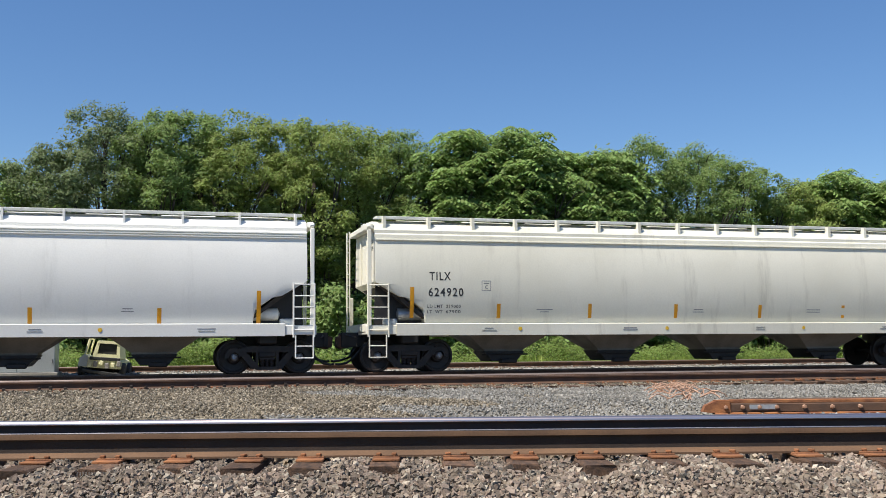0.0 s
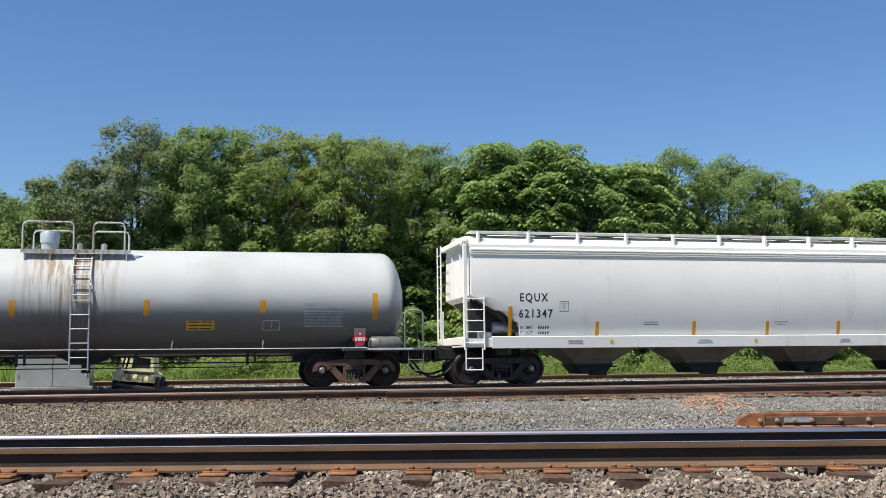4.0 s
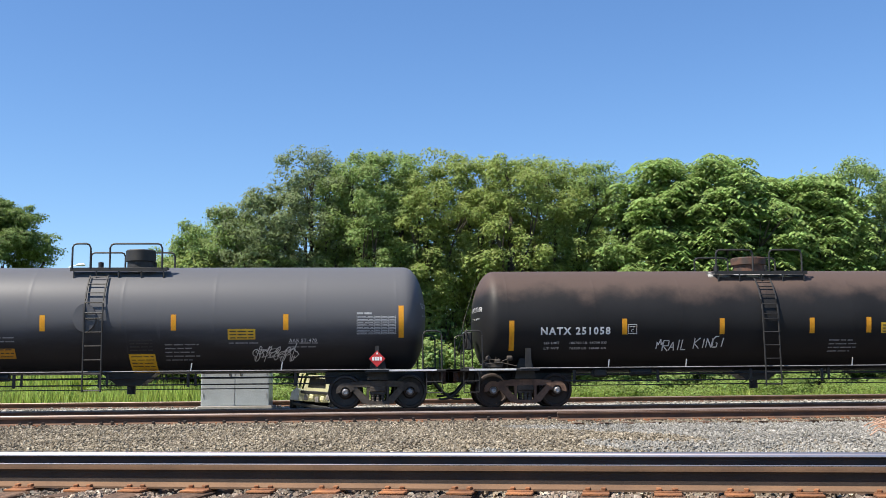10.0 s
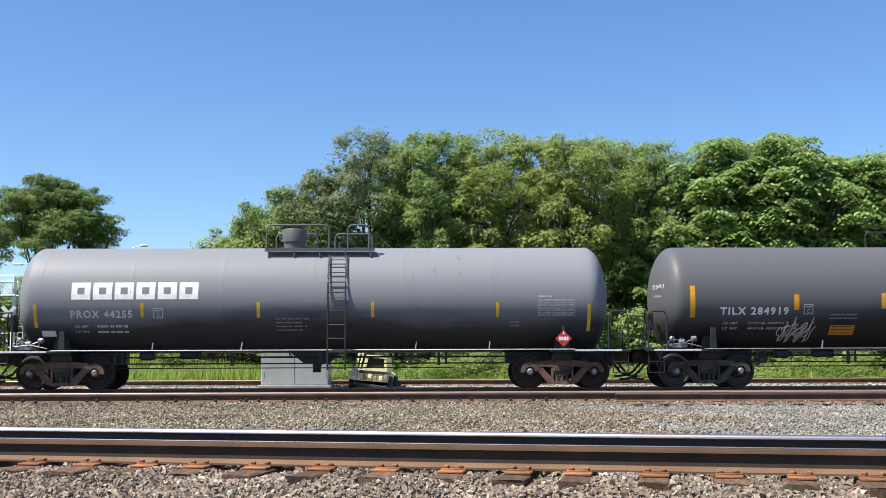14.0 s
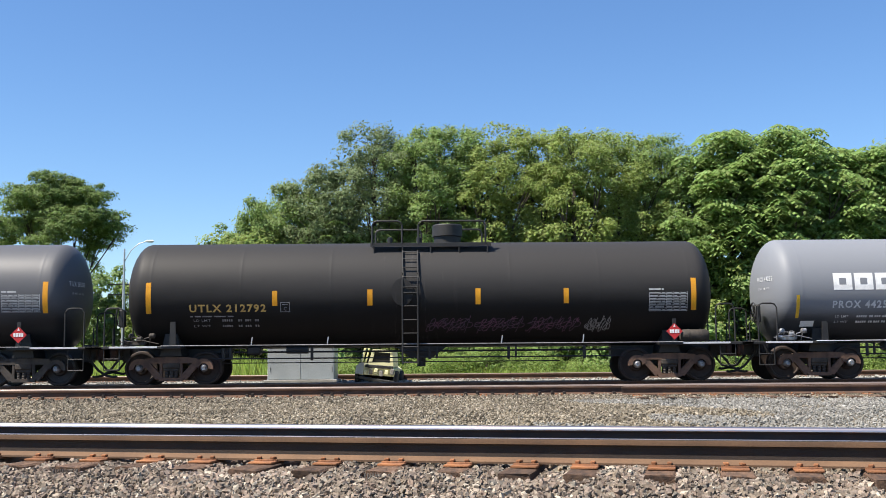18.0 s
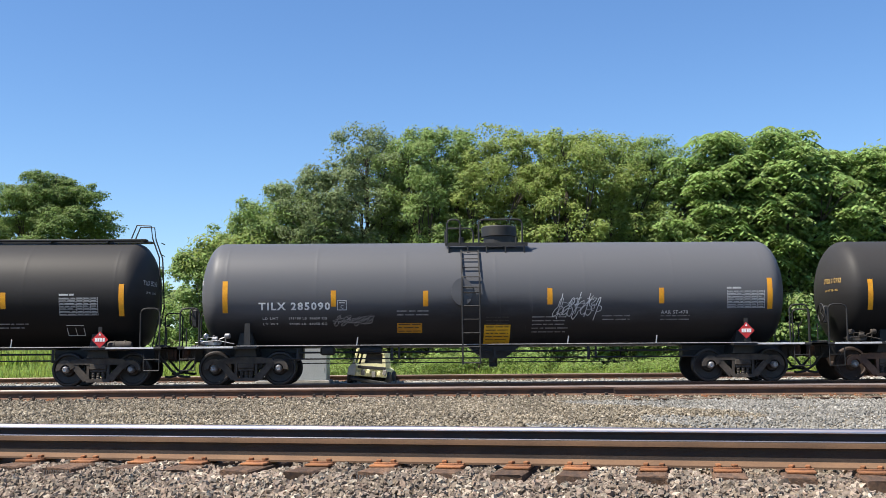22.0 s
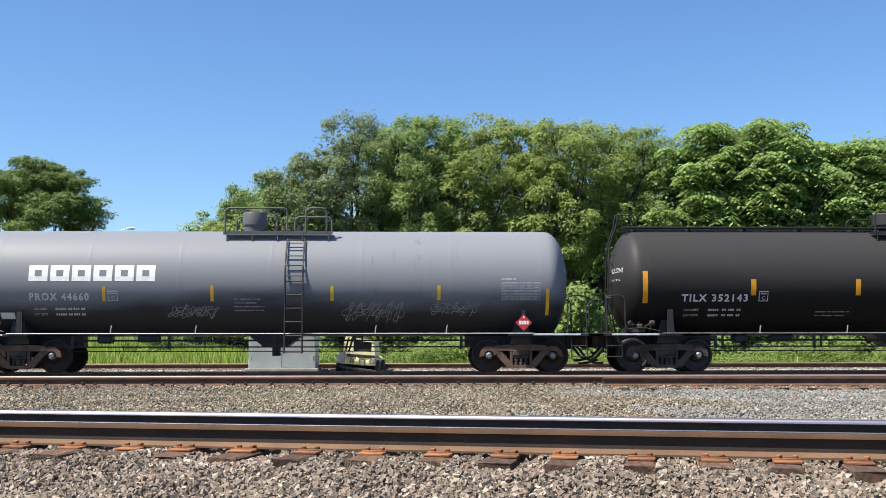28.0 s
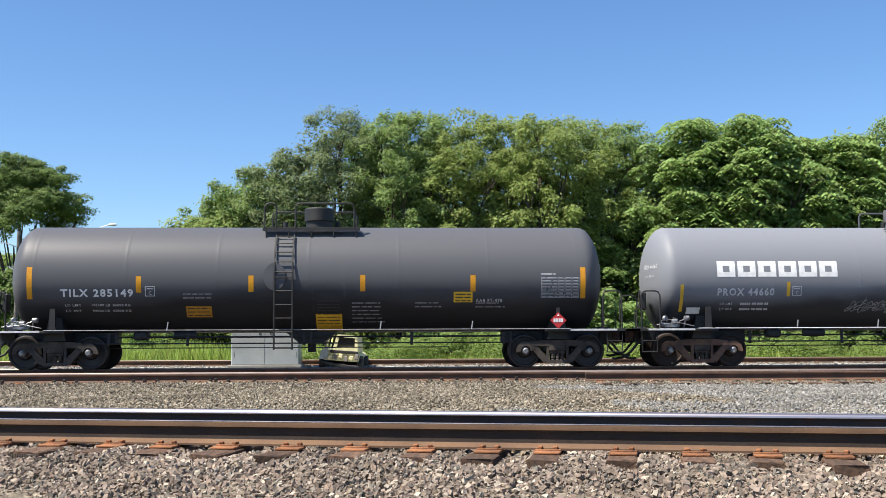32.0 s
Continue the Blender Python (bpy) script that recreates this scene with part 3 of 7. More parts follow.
def spike_mesh():
    m = Mesh()
    m.box((0, 0, 0.012), (0.024, 0.024, 0.03), 0.003)
    m.box((0, 0.012, 0.03), (0.036, 0.05, 0.018), 0.006)
    return m.data("spike", M["plate_rust"])


def plate_mesh():
    m = Mesh()
    m.box((0, 0, 0.010), (0.20, 0.44, 0.018), 0.004)
    m.box((0, 0.095, 0.022), (0.195, 0.03, 0.014), 0.004)
    m.box((0, -0.095, 0.022), (0.195, 0.03, 0.014), 0.004)
    return m.data("tie_plate", M["plate_rust"])


def anchor_mesh():
    m = Mesh()
    m.box((0, -0.03, 0), (0.05, 0.15, 0.04), 0.01)
    m.box((0, -0.09, 0.015), (0.07, 0.05, 0.075), 0.02)
    return m.data("rail_anchor", M["rail_web"])


SPIKE, PLATE, ANCHOR = spike_mesh(), plate_mesh(), anchor_mesh()


def tie_mesh(length, seed):
    """A sawn tie with split, worn ends; seven inches deep."""
    rng = random.Random(seed)
    m = Mesh()
    n, w, d = 9, 0.115, 0.175
    for i in range(n):
        y = -length / 2 + length * i / (n - 1)
        for x, z in ((-w, -d), (w, -d), (w, -0.012), (w - 0.014, 0), (-w + 0.014, 0), (-w, -0.012)):
            m.v.append((x + rng.uniform(-0.006, 0.006), y + (rng.uniform(-0.02, 0.02) if i in (0, n - 1) else 0), z + rng.uniform(-0.006, 0.003)))
    m.f = [(6 * i + j, 6 * i + (j + 1) % 6, 6 * i + 6 + (j + 1) % 6, 6 * i + 6 + j) for i in range(n - 1) for j in range(6)]
    m.f += [(5, 4, 3, 2, 1, 0), tuple(6 * (n - 1) + j for j in range(6))]
    return m.data("tie", M["tie_wood"], smooth=False)


TIES = [tie_mesh(2.59, k) for k in range(5)]
LONG_TIES = [tie_mesh(3.6, 20 + k) for k in range(3)]


def nail_plate():
    """The toothed plate on a tie's end."""
    m = Mesh()
    for k in range(11):
        m.box((-0.1 + 0.02 * k, -0.004, -0.085), (0.011, 0.008, 0.13), 0.001)
    return m.data("end_plate", M["tie_end"])


NAILED = nail_plate()


def track(name, label, m, rails, x0, x1, ties, head, spikes=True, tie_len=2.59, shared=None, anchors=False):
    """A track: rails, their worn heads, ties, plates and spikes."""
    t = root(name, label, "railway track", "", "structure", m)
    for y in rails:
        web = M["steel_rust"] if name != "track_main" else M["rail_web"] if y == rails[0] else M["rail_shade"]
        r = part("rail", Mesh().beam(RAIL if y == rails[0] else RAIL_WORN, x0, x1), web, t, at=pose(0, y, 0), angle=25)
        part("rail_head", Mesh().beam(HEAD if y == rails[0] else HEAD_FACE, x0, x1), head, r, "worn running surface", angle=25)
        if name == "track_main" and y == rails[0]:
            part("head_side", Mesh().beam(HEAD_SIDE, x0, x1), M["rail_lit"], r, "tan side of the rail head with sunlight in its colour", angle=25)
            part("rail_foot", Mesh().beam(FOOT_SKIN, x0, x1), M["rail_lit"], r, "tan rail foot with sunlight in its colour", angle=25)
    rng = random.Random(len(name))
    for i, x in enumerate(ties):
        mid = sum(rails) / 2
        skew = rng.uniform(-1.5, 1.5)
        tie = part("tie", (shared or TIES)[i % len(shared or TIES)], None, t, at=pose(x, mid + rng.uniform(-0.07, 0.07), -0.205, 0, 0, skew))
        if anchors and i % 5 == 2:
            part("end_plate", NAILED, None, tie, at=pose(0, -1.31, 0))
        if not spikes:
            continue
        for y in rails:
            p = part("tie_plate", PLATE, None, t, at=pose(x, y, -0.206, 0, 0, rng.uniform(-1, 1)))
            for sx, sy in ((-0.06, -0.09), (0.055, -0.095)) if y == rails[0] else ((0.05, -0.09),):
                part("spike", SPIKE, None, p, at=pose(sx, sy, 0.012, 0, 0, rng.uniform(-20, 20)))
    if anchors:
        for i, x in enumerate(ties if name == "track_siding" else ()):
            part("rail_anchor", ANCHOR, None, t, at=pose(x + rng.uniform(0.1, 0.2), rails[0], -0.165))
            if i % 3 == 0:
                part("rail_anchor", ANCHOR, None, t, at=pose(x - rng.uniform(0.12, 0.2), rails[0], -0.15))
    return t


rt = random.Random(4)
ties_near = [-0.27 + 0.512 * k + rt.uniform(-0.045, 0.045) for k in range(-26, 27)]
track("track_main", "main track with polished rails, wooden ties and rusty plates", pose(0, 0, 0, 0, 0, -NEAR_TURN), (7.75, 9.26), -60, 60, ties_near, M["steel_worn"], anchors=True)
ties_b = [0.1 + 0.56 * k + rt.uniform(-0.06, 0.06) for k in range(-34, 12)]
track("track_siding", "rusty siding track in front of the train", pose(0, 0, 0), (24.0, 25.51), -70, 80, ties_b, M["steel_dull"], anchors=True)
track("track_switch", "switch rails that branch from the siding, on long ties", pose(4.2, 23.3, -0.004, 0, 0, -1.6), (0.0, 1.45), 0.0, 60, [0.3 + 0.56 * k for k in range(32)], M["steel_dull"], shared=LONG_TIES)
track("track_train", "track on which the freight train rolls", pose(0, 0, 0), (29.55, 31.06), -240, 240, [0.0 + 0.56 * k for k in range(-40, 50)], M["steel_dull"], spikes=False)
track("track_far", "rusty far track on a low ballast bank", pose(0, 0, 0.15), (36.2, 37.71), -110, 120, [0.56 * k for k in range(-50, 70)], M["steel_dull"], spikes=False)


# ---- ballast stones ----
def scatter(n, x0, x1, y0, y1, height, seed, turned=True, keep=None):
    rng = np.random.default_rng(seed)
    x, y = rng.uniform(x0, x1, n), rng.uniform(y0, y1, n)
    if keep is not None:
        k = keep(x, y)
        x, y = x[k], y[k]
    z = height(x, y) + rng.uniform(-0.022, 0.022, len(x))
    if turned:
        a = radians(NEAR_TURN)
        x, y = math.cos(a) * x + math.sin(a) * y, -math.sin(a) * x + math.cos(a) * y
    return np.stack([x, y, z], 1)


def bank(x, y):
    return np.interp(y, [4.3, 5.2, 6.1, 6.9, 7.6, 8.5, 9.5, 10.4, 12.5], [-0.98, -0.68, -0.43, -0.262, -0.238, -0.24, -0.25, -0.29, -0.30]) + 0.016 * np.sin(3.1 * x + 2 * y) + 0.014 * np.sin(5.3 * x - 3.7 * y)


def off_tie(x, y):
    """Few stones lie on the ties themselves."""
    d = np.min(np.abs(x[:, None] - np.array(ties_near)[None]), 1)
    return (d > 0.12) | (y < 7.12 + 0.12 * np.sin(9 * x)) | (y > 9.9)


def off_rail(x, y):
    return off_tie(x, y) & (np.abs(y - 7.75) > 0.10) & (np.abs(y - 9.26) > 0.10)


stones("ballast_stones", scatter(56000, -6.6, 4.6, 5.8, 7.66, bank, 1, keep=off_rail), 0.0085, 0.0225, M["stone"], 2, "loose crushed ballast stones on the shoulder of the main track")
stones("ballast_stones", scatter(12000, -8, 7, 7.66, 10.4, bank, 3, keep=off_rail), 0.011, 0.0225, M["stone"], 4, "loose crushed ballast stones on the main track")


def mid_keep(new_side):
    def keep(x, y):
        a = radians(NEAR_TURN)
        yy, xx = -math.sin(a) * x + math.cos(a) * y, math.cos(a) * x + math.sin(a) * y
        edge = 4.0 + 1.6 * np.sin(yy * 0.8) + 1.2 * np.sin(xx * 2.2 + yy)
        pick = (xx > edge) if new_side else (xx <= edge)
        return (yy < 23.35) & pick & (x > -3.5 - 0.72 * y) & (x < 2.0 + 0.38 * y)
    return keep


def flat_bed(x, y):
    return np.interp(y, [10, 12.5, 18, 30], [-0.278, -0.286, -0.258, -0.258]) + 0.006 * np.sin(0.9 * x + 0.6 * y) + 0.004 * np.sin(2.3 * x - 1.7 * y)


stones("gravel", scatter(118000, -24, 13, 10.0, 24, flat_bed, 5, keep=mid_keep(False)), 0.016, 0.03, M["stone_mid"], 6, "tan-grey gravel between the tracks", True)
stones("gravel", scatter(62000, -4, 16, 10.0, 24, flat_bed, 7, keep=mid_keep(True)), 0.017, 0.031, M["stone_new"], 8, "fresh blue-grey gravel between the tracks", True)
stones("gravel", scatter(9000, -26, 34, 23.4, 29.3, lambda x, y: np.full(len(x), -0.21), 9, False), 0.02, 0.04, M["stone_rust"], 10, "dusty gravel on the siding", True)
stones("gravel", scatter(11000, -16, 14, 22.2, 23.85, lambda x, y: np.interp(y, [22.2, 22.6, 23.4, 23.9], [-0.245, -0.23, -0.195, -0.195]), 13, False), 0.018, 0.034, M["stone_mid"], 14, "dusty tan gravel heaped against the siding", True)
stones("gravel", scatter(16000, -32, 42, 32.6, 38.6, lambda x, y: np.interp(y, [32.6, 33.2, 34.6, 35.6, 38.6], [-0.24, -0.21, -0.09, -0.035, -0.035]), 11, False), 0.028, 0.05, M["stone_new"], 12, "pale gravel in front of the far track", True)


# ---- things by the track ----
def spare_rails():
    """A bundle of bolted rails that lies beside the main track."""
    t = root("rail_bundle", "rusty orange bolted rail crossing pieces lying on the gravel", "rail bundle", at=Matrix.Translation((6.93, 12.23, -0.27)) @ pose(0, 0, 0, 0, 0, -NEAR_TURN))
    for k, (y, x0, z) in enumerate(((0.0, 0.0, 0.2), (0.17, 0.25, 0.2), (0.34, 0.5, 0.2))):
        m = Mesh()
        m.beam(RAIL, x0, 7.5)
        part("rail", m, M["orange_rust"] if k == 0 else M["steel_rust"], t, at=pose(0, y, z), angle=25)
    m = Mesh()
    m.beam([(-0.05, -0.15), (-0.022, -0.15), (-0.022, -0.05), (-0.035, -0.045), (-0.05, -0.06)], 0.06, 5.2)
    part("joint_bar", m, M["steel_rust"], t, at=pose(0, 0, 0.2))
    for k in range(14):
        m = Mesh()
        m.lathe([(-0.035, 0.026), (0.0, 0.03)], 6, "y")
        m.lathe([(-0.055, 0.014), (-0.03, 0.014)], 8, "y")
        part("bolt", m, M["scrap"], t, at=pose(0.14 + (0.22 * k if k < 3 else 0.66 + 0.36 * (k - 3)), -0.05, 0.2 - 0.095))
    m = Mesh()
    m.slab([(-0.16, -0.15), (-0.06, -0.165), (0.2, -0.165), (0.2, -0.012), (0.02, -0.012), (-0.12, -0.07)], -0.062, 0.062)
    part("nose_casting", m, M["orange_rust"], t, "orange rusty tapered nose", at=pose(0, 0, 0.2))
    m = Mesh()
    m.box((0.62, -0.055, 0.105), (0.34, 0.012, 0.06), 0.004)
    part("tag_plate", m, M["galv"], t)
    for x in (0.9, 3.4, 6.0):
        m = Mesh()
        m.box((x, 0.15, -0.02), (0.22, 0.9, 0.07), 0.01)
        part("timber", m, M["tie_wood"], t)


def scrap_cables():
    """Thin pale cables and splinters heaped beside the rail bundle."""
    rng = random.Random(9)
    m = Mesh()
    for k in range(64):
        y = rng.uniform(15.6, 22.6)
        x = 8.35 + 0.46 * (y - 15.6) + rng.gauss(0, 0.22)
        a = rng.uniform(0, 6.28)
        pts = [(x, y, -0.25)]
        for i in range(5):
            a += rng.uniform(-0.8, 0.8)
            px, py, _ = pts[-1]
            pts.append((px + 0.11 * math.cos(a), py + 0.11 * math.sin(a), -0.235 + 0.06 * math.sin(i * 1.1) + rng.uniform(0, 0.04)))
        m.path(pts, rng.uniform(0.007, 0.013), 5)
    tagged(part("cable_scraps", m, M["scrap"]), "tangle of tan cable scraps on the gravel", "wire scraps", kind="stuff")


def switch_joint():
    t = root("insulated_joint", "pale bolted joint bar on the siding rail", "rail joint", at=pose(5.7, 23.955, 0))
    m = Mesh()
    m.box((0, 0, -0.085), (1.15, 0.03, 0.11), 0.008)
    part("joint_bar", m, M["steel_rust"], t)
    m = Mesh()
    m.box((0, -0.004, -0.025), (1.2, 0.03, 0.012), 0.003)
    part("top_strip", m, M["concrete"], t)
    for k in range(6):
        m = Mesh()
        m.lathe([(-0.05, 0.022), (0.0, 0.026)], 6, "y")
        part("bolt", m, M["galv"], t, at=pose(-0.5 + 0.2 * k, -0.012, -0.085))


def signal_cabinet():
    """A sheet-metal relay house on a concrete base."""
    t = root("relay_cabinet", "large silver sheet-metal relay cabinet with white roof beside the track", "cabinet", at=pose(-4.12, 34.55, -0.22))
    w, d, h = 2.12, 1.35, 2.42
    m = Mesh()
    m.box((0, 0, 0.08), (w + 0.2, d + 0.2, 0.36), 0.02)
    part("base", m, M["concrete"], t)
    m = Mesh()
    m.box((0, 0, h / 2 + 0.1), (w, d, h - 0.2), 0.012)
    part("body", m, M["cabinet"], t)
    m = Mesh()
    m.slab([(-w / 2 - 0.06, h), (w / 2 + 0.06, h), (w / 2 + 0.06, h + 0.04), (0, h + 0.10), (-w / 2 - 0.06, h + 0.04)], -d / 2 - 0.08, d / 2 + 0.08)
    part("roof", m, M["cabinet_white"], t, "white pitched roof sheet")
    for k in range(2):
        m = Mesh()
        x = -w / 4 + k * w / 2
        m.box((x, -d / 2 - 0.012, h / 2 + 0.12), (w / 2 - 0.03, 0.026, h - 0.30), 0.006)
        door = part("door", m, M["cabinet"], t)
        m = Mesh()
        m.box((x + (0.36 if k == 0 else -0.36), -d / 2 - 0.04, h / 2 + 0.1), (0.03, 0.03, 0.22), 0.006)
        part("handle", m, M["truck"], door, "dark lever handle")
        for q in range(3):
            m = Mesh()
            m.lathe([(-0.06, 0.015), (0.06, 0.015)], 8, "z", (x + (-0.45 if k == 0 else 0.45), -d / 2 - 0.03, 0.6 + 0.7 * q))
            part("hinge", m, M["galv"], door)
    m = Mesh()
    m.path([(0.55, 0.0, h + 0.06), (0.55, 0.0, h + 0.7)], 0.02, 6)
    m.box((0.55, 0, h + 0.72), (0.1, 0.1, 0.12), 0.02)
    part("vent_mast", m, M["galv"], t)
    m = Mesh()
    m.box((0.3, -d / 2 - 0.03, h - 0.14), (0.16, 0.05, 0.12), 0.01)
    part("lamp_box", m, M["cabinet_white"], t)


def rail_machine():
    """A small pale-yellow track machine parked behind the train, seen from its blunt end."""
    t = root("track_machine", "small pale-yellow track maintenance machine with open rear window", "track machine", at=pose(-1.72, 34.9, -0.2, 0, 4.5, -6) @ Matrix.Diagonal((0.87, 1, 1, 1)))
    m = Mesh()
    m.slab([(-0.66, 0.34), (0.66, 0.34), (0.66, 0.58), (0.52, 0.66), (-0.60, 0.66)], -0.45, 1.4)
    part("chassis", m, M["cream"], t)
    m = Mesh()
    # tapered hood end round a dark opening
    m.slab([(-0.38, 0.66), (-0.24, 0.66), (-0.14, 1.16), (-0.24, 1.16)], -0.42, 0.8)
    m.slab([(0.46, 0.66), (0.60, 0.66), (0.52, 1.16), (0.44, 1.16)], -0.42, 0.8)
    m.slab([(-0.24, 1.10), (0.52, 1.10), (0.50, 1.19), (-0.20, 1.19)], -0.44, 0.8)
    m.slab([(-0.28, 0.66), (0.50, 0.66), (0.50, 0.78), (-0.26, 0.78)], -0.42, 0.8)
    part("hood", m, M["cream"], t)
    m = Mesh()
    m.slab([(-0.22, 0.78), (0.47, 0.78), (0.45, 1.10), (-0.15, 1.10)], -0.36, 0.7)
    part("window_opening", m, M["dark"], t)
    m = Mesh()
    m.box((0.08, -0.47, 0.63), (1.05, 0.07, 0.10), 0.02)
    part("tool_beam", m, M["dark"], t)
    m = Mesh()
    m.box((0.02, -0.50, 0.20), (1.36, 0.12, 0.10), 0.02, pose(0, 0, 0, 0, 4, 0))
    part("bumper", m, M["dark"], t)
    for k in range(6):
        m = Mesh()
        m.box((-0.42 + 0.2 * k, -0.5, 0.42 + 0.04 * ((k * 7) % 3)), (0.14, 0.10, 0.14 + 0.04 * (k % 2)), 0.02, pose(0, 0, 0, 0, 9 * (k % 3 - 1), 0))
        part("tool_head", m, M["concrete"] if k % 2 else M["cream"], t)
    m = Mesh()
    m.path([(-0.66, -0.3, 0.6), (-0.52, -0.3, 1.22), (-0.44, -0.3, 1.3), (-0.2, -0.3, 1.3)], 0.045, 6)
    m.path([(-0.62, 0.3, 0.6), (-0.48, 0.3, 1.25), (-0.2, 0.3, 1.3)], 0.035, 6)
    m.path([(-0.52, -0.3, 1.22), (-0.48, 0.3, 1.22)], 0.03, 6)
    part("roll_bar", m, M["cream"], t)
    m = Mesh()
    m.slab([(-0.82, 0.36), (-0.52, 0.36), (-0.50, 0.70), (-0.62, 0.74), (-0.78, 0.62)], -0.5, 0.3)
    part("fender", m, M["cabinet"], t, "grey mudguard")
    for x in (-0.74, 0.70):
        for y in (-0.2, 1.0):
            m = Mesh()
            m.lathe([(-0.08, 0.14), (-0.08, 0.24), (-0.05, 0.27), (0.05, 0.27), (0.08, 0.24), (0.08, 0.14)], 20, "x", (x, y, 0.27))
            part("wheel", m, M["rubber"], t)


spare_rails()
scrap_cables()
switch_joint()
signal_cabinet()
rail_machine()


def street_lamp(x, y, h, arm):
    t = root("street_lamp", "tall grey street lamp with a curved arm", "street lamp", at=pose(x, y, -0.4))
    m = Mesh()
    m.path([(0, 0, 0), (0, 0, h * 0.5), (0, 0, h)], [0.11, 0.09, 0.06], 10)
    part("pole", m, M["galv"], t)
    m = Mesh()
    m.path([(0, 0, h - 0.9), (arm * 0.3, 0, h - 0.1), (arm * 0.65, 0, h + 0.35), (arm, 0, h + 0.5)], 0.03, 7)
    part("arm", m, M["galv"], t)
    m = Mesh()
    m.lathe([(-0.3, 0.03), (-0.22, 0.08), (0.15, 0.1), (0.28, 0.04)], 12, "x", (arm + 0.2, 0, h + 0.5))
    part("lamp_head", m, M["cabinet_white"], t)


def utility_pole(x, y, h):
    t = root("utility_pole", "grey wooden utility pole with crossarms", "utility pole", at=pose(x, y, -0.4))
    m = Mesh()
    m.path([(0, 0, 0), (0, 0, h)], [0.16, 0.11], 9)
    part("pole", m, M["pole"], t)
    for k in range(2):
        m = Mesh()
        m.box((0, -0.1, h - 0.4 - 0.8 * k), (2.4, 0.1, 0.12), 0.01)
        arm = part("crossarm", m, M["pole"], t)
        for q in range(4):
            m = Mesh()
            m.lathe([(0.06, 0.03), (0.1, 0.05), (0.16, 0.05), (0.2, 0.02)], 8, "z", (-1.0 + 0.66 * q, -0.1, h - 0.4 - 0.8 * k))
            part("insulator", m, M["galv"], arm)


def crossing_signal(x, y):
    """A road crossing's mast with crossbuck, flashers, ladder and a cantilever truss over the road."""
    t = root("crossing_signal", "white railway crossing signal with crossbuck and cantilever truss", "crossing signal", at=pose(x, y, -0.42))
    part("mast", Mesh().path([(0, 0, 0), (0, 0, 7.0)], [0.15, 0.12], 12), M["cabinet_white"], t)
    part("mast_base", Mesh().box((0, 0, 0.3), (0.5, 0.5, 0.6), 0.03), M["concrete"], t)
    m = Mesh()
    reach = -7.5
    for yy in (-0.32, 0.32):
        for z in (5.75, 6.65):
            m.path([(0.2, yy, z), (reach, yy, z)], 0.055, 6)
        for q in range(8):
            a = reach * q / 8
            m.path([(a, yy, 5.75), (a, yy, 6.65)], 0.035, 5)
            m.path([(a, yy, 5.75), (a + reach / 8, yy, 6.65)], 0.03, 5)
    part("truss", m, M["cabinet_white"], t)
    m = Mesh()
    m.box((reach / 2, 0, 5.72), (-reach, 0.6, 0.05), 0.01)
    part("walkway", m, M["galv"], t)
    m = Mesh()
    m.path([(reach, -0.36, 7.05), (0.1, -0.36, 7.05), (0.1, -0.36, 6.6)], 0.03, 5)
    part("hand_rail", m, M["galv"], t)
    m = Mesh()
    for sgn in (-1, 1):
        m.box((0, -0.2 - 0.012 * sgn, 0), (1.22, 0.018, 0.23), 0.004, pose(0, 0, 0, 0, 45 * sgn, 0))
    part("crossbuck", m, M["cabinet_white"], t, "white crossed boards", at=pose(-0.25, 0, 4.6))
    for lx, lz in ((-0.8, 3.3), (0.35, 3.3), (-2.6, 5.35), (-1.6, 5.35)):
        m = Mesh()
        m.lathe([(0.16, 0.02), (0.17, 0.25), (0.19, 0.25), (0.2, 0.1), (0.3, 0.1), (0.31, 0.02)], 18, "y", (lx, 0, lz))
        part("flasher_disc", m, M["dark"], t, "black flasher disc seen from behind")
    part("flasher_arm", Mesh().path([(-0.8, 0.14, 3.3), (0.35, 0.14, 3.3)], 0.035, 6), M["cabinet_white"], t)
    m = Mesh()
    for xx in (0.3, 0.65):
        m.path([(xx, 0, 0.4), (xx, 0, 7.1)], 0.028, 5)
    for q in range(17):
        m.path([(0.3, 0, 0.7 + 0.38 * q), (0.65, 0, 0.7 + 0.38 * q)], 0.018, 5)
    part("ladder", m, M["cabinet_white"], t)


def lamp_pole(x, y, h):
    t = root("lamp_pole", "grey wooden pole with a short lamp arm and wall boxes", "lamp pole", at=pose(x, y, -0.42))
    part("pole", Mesh().path([(0, 0, 0), (0.05, 0, h)], [0.15, 0.10], 9), M["tie_end"], t)
    part("arm", Mesh().path([(0, -0.1, h - 1.0), (-0.7, -0.3, h - 0.75), (-1.7, -0.5, h - 0.8)], 0.035, 6), M["galv"], t)
    part("lamp_head", Mesh().box((-1.9, -0.5, h - 0.82), (0.6, 0.24, 0.14), 0.04), M["cabinet_white"], t)
    part("meter_box", Mesh().box((0.0, -0.2, 2.4), (0.3, 0.2, 0.45), 0.02), M["cabinet_white"], t)
    part("guy_bracket", Mesh().box((-0.25, -0.15, h - 2.4), (0.5, 0.06, 0.08), 0.01, pose(0, 0, 0, 0, 35, 0)), M["galv"], t)


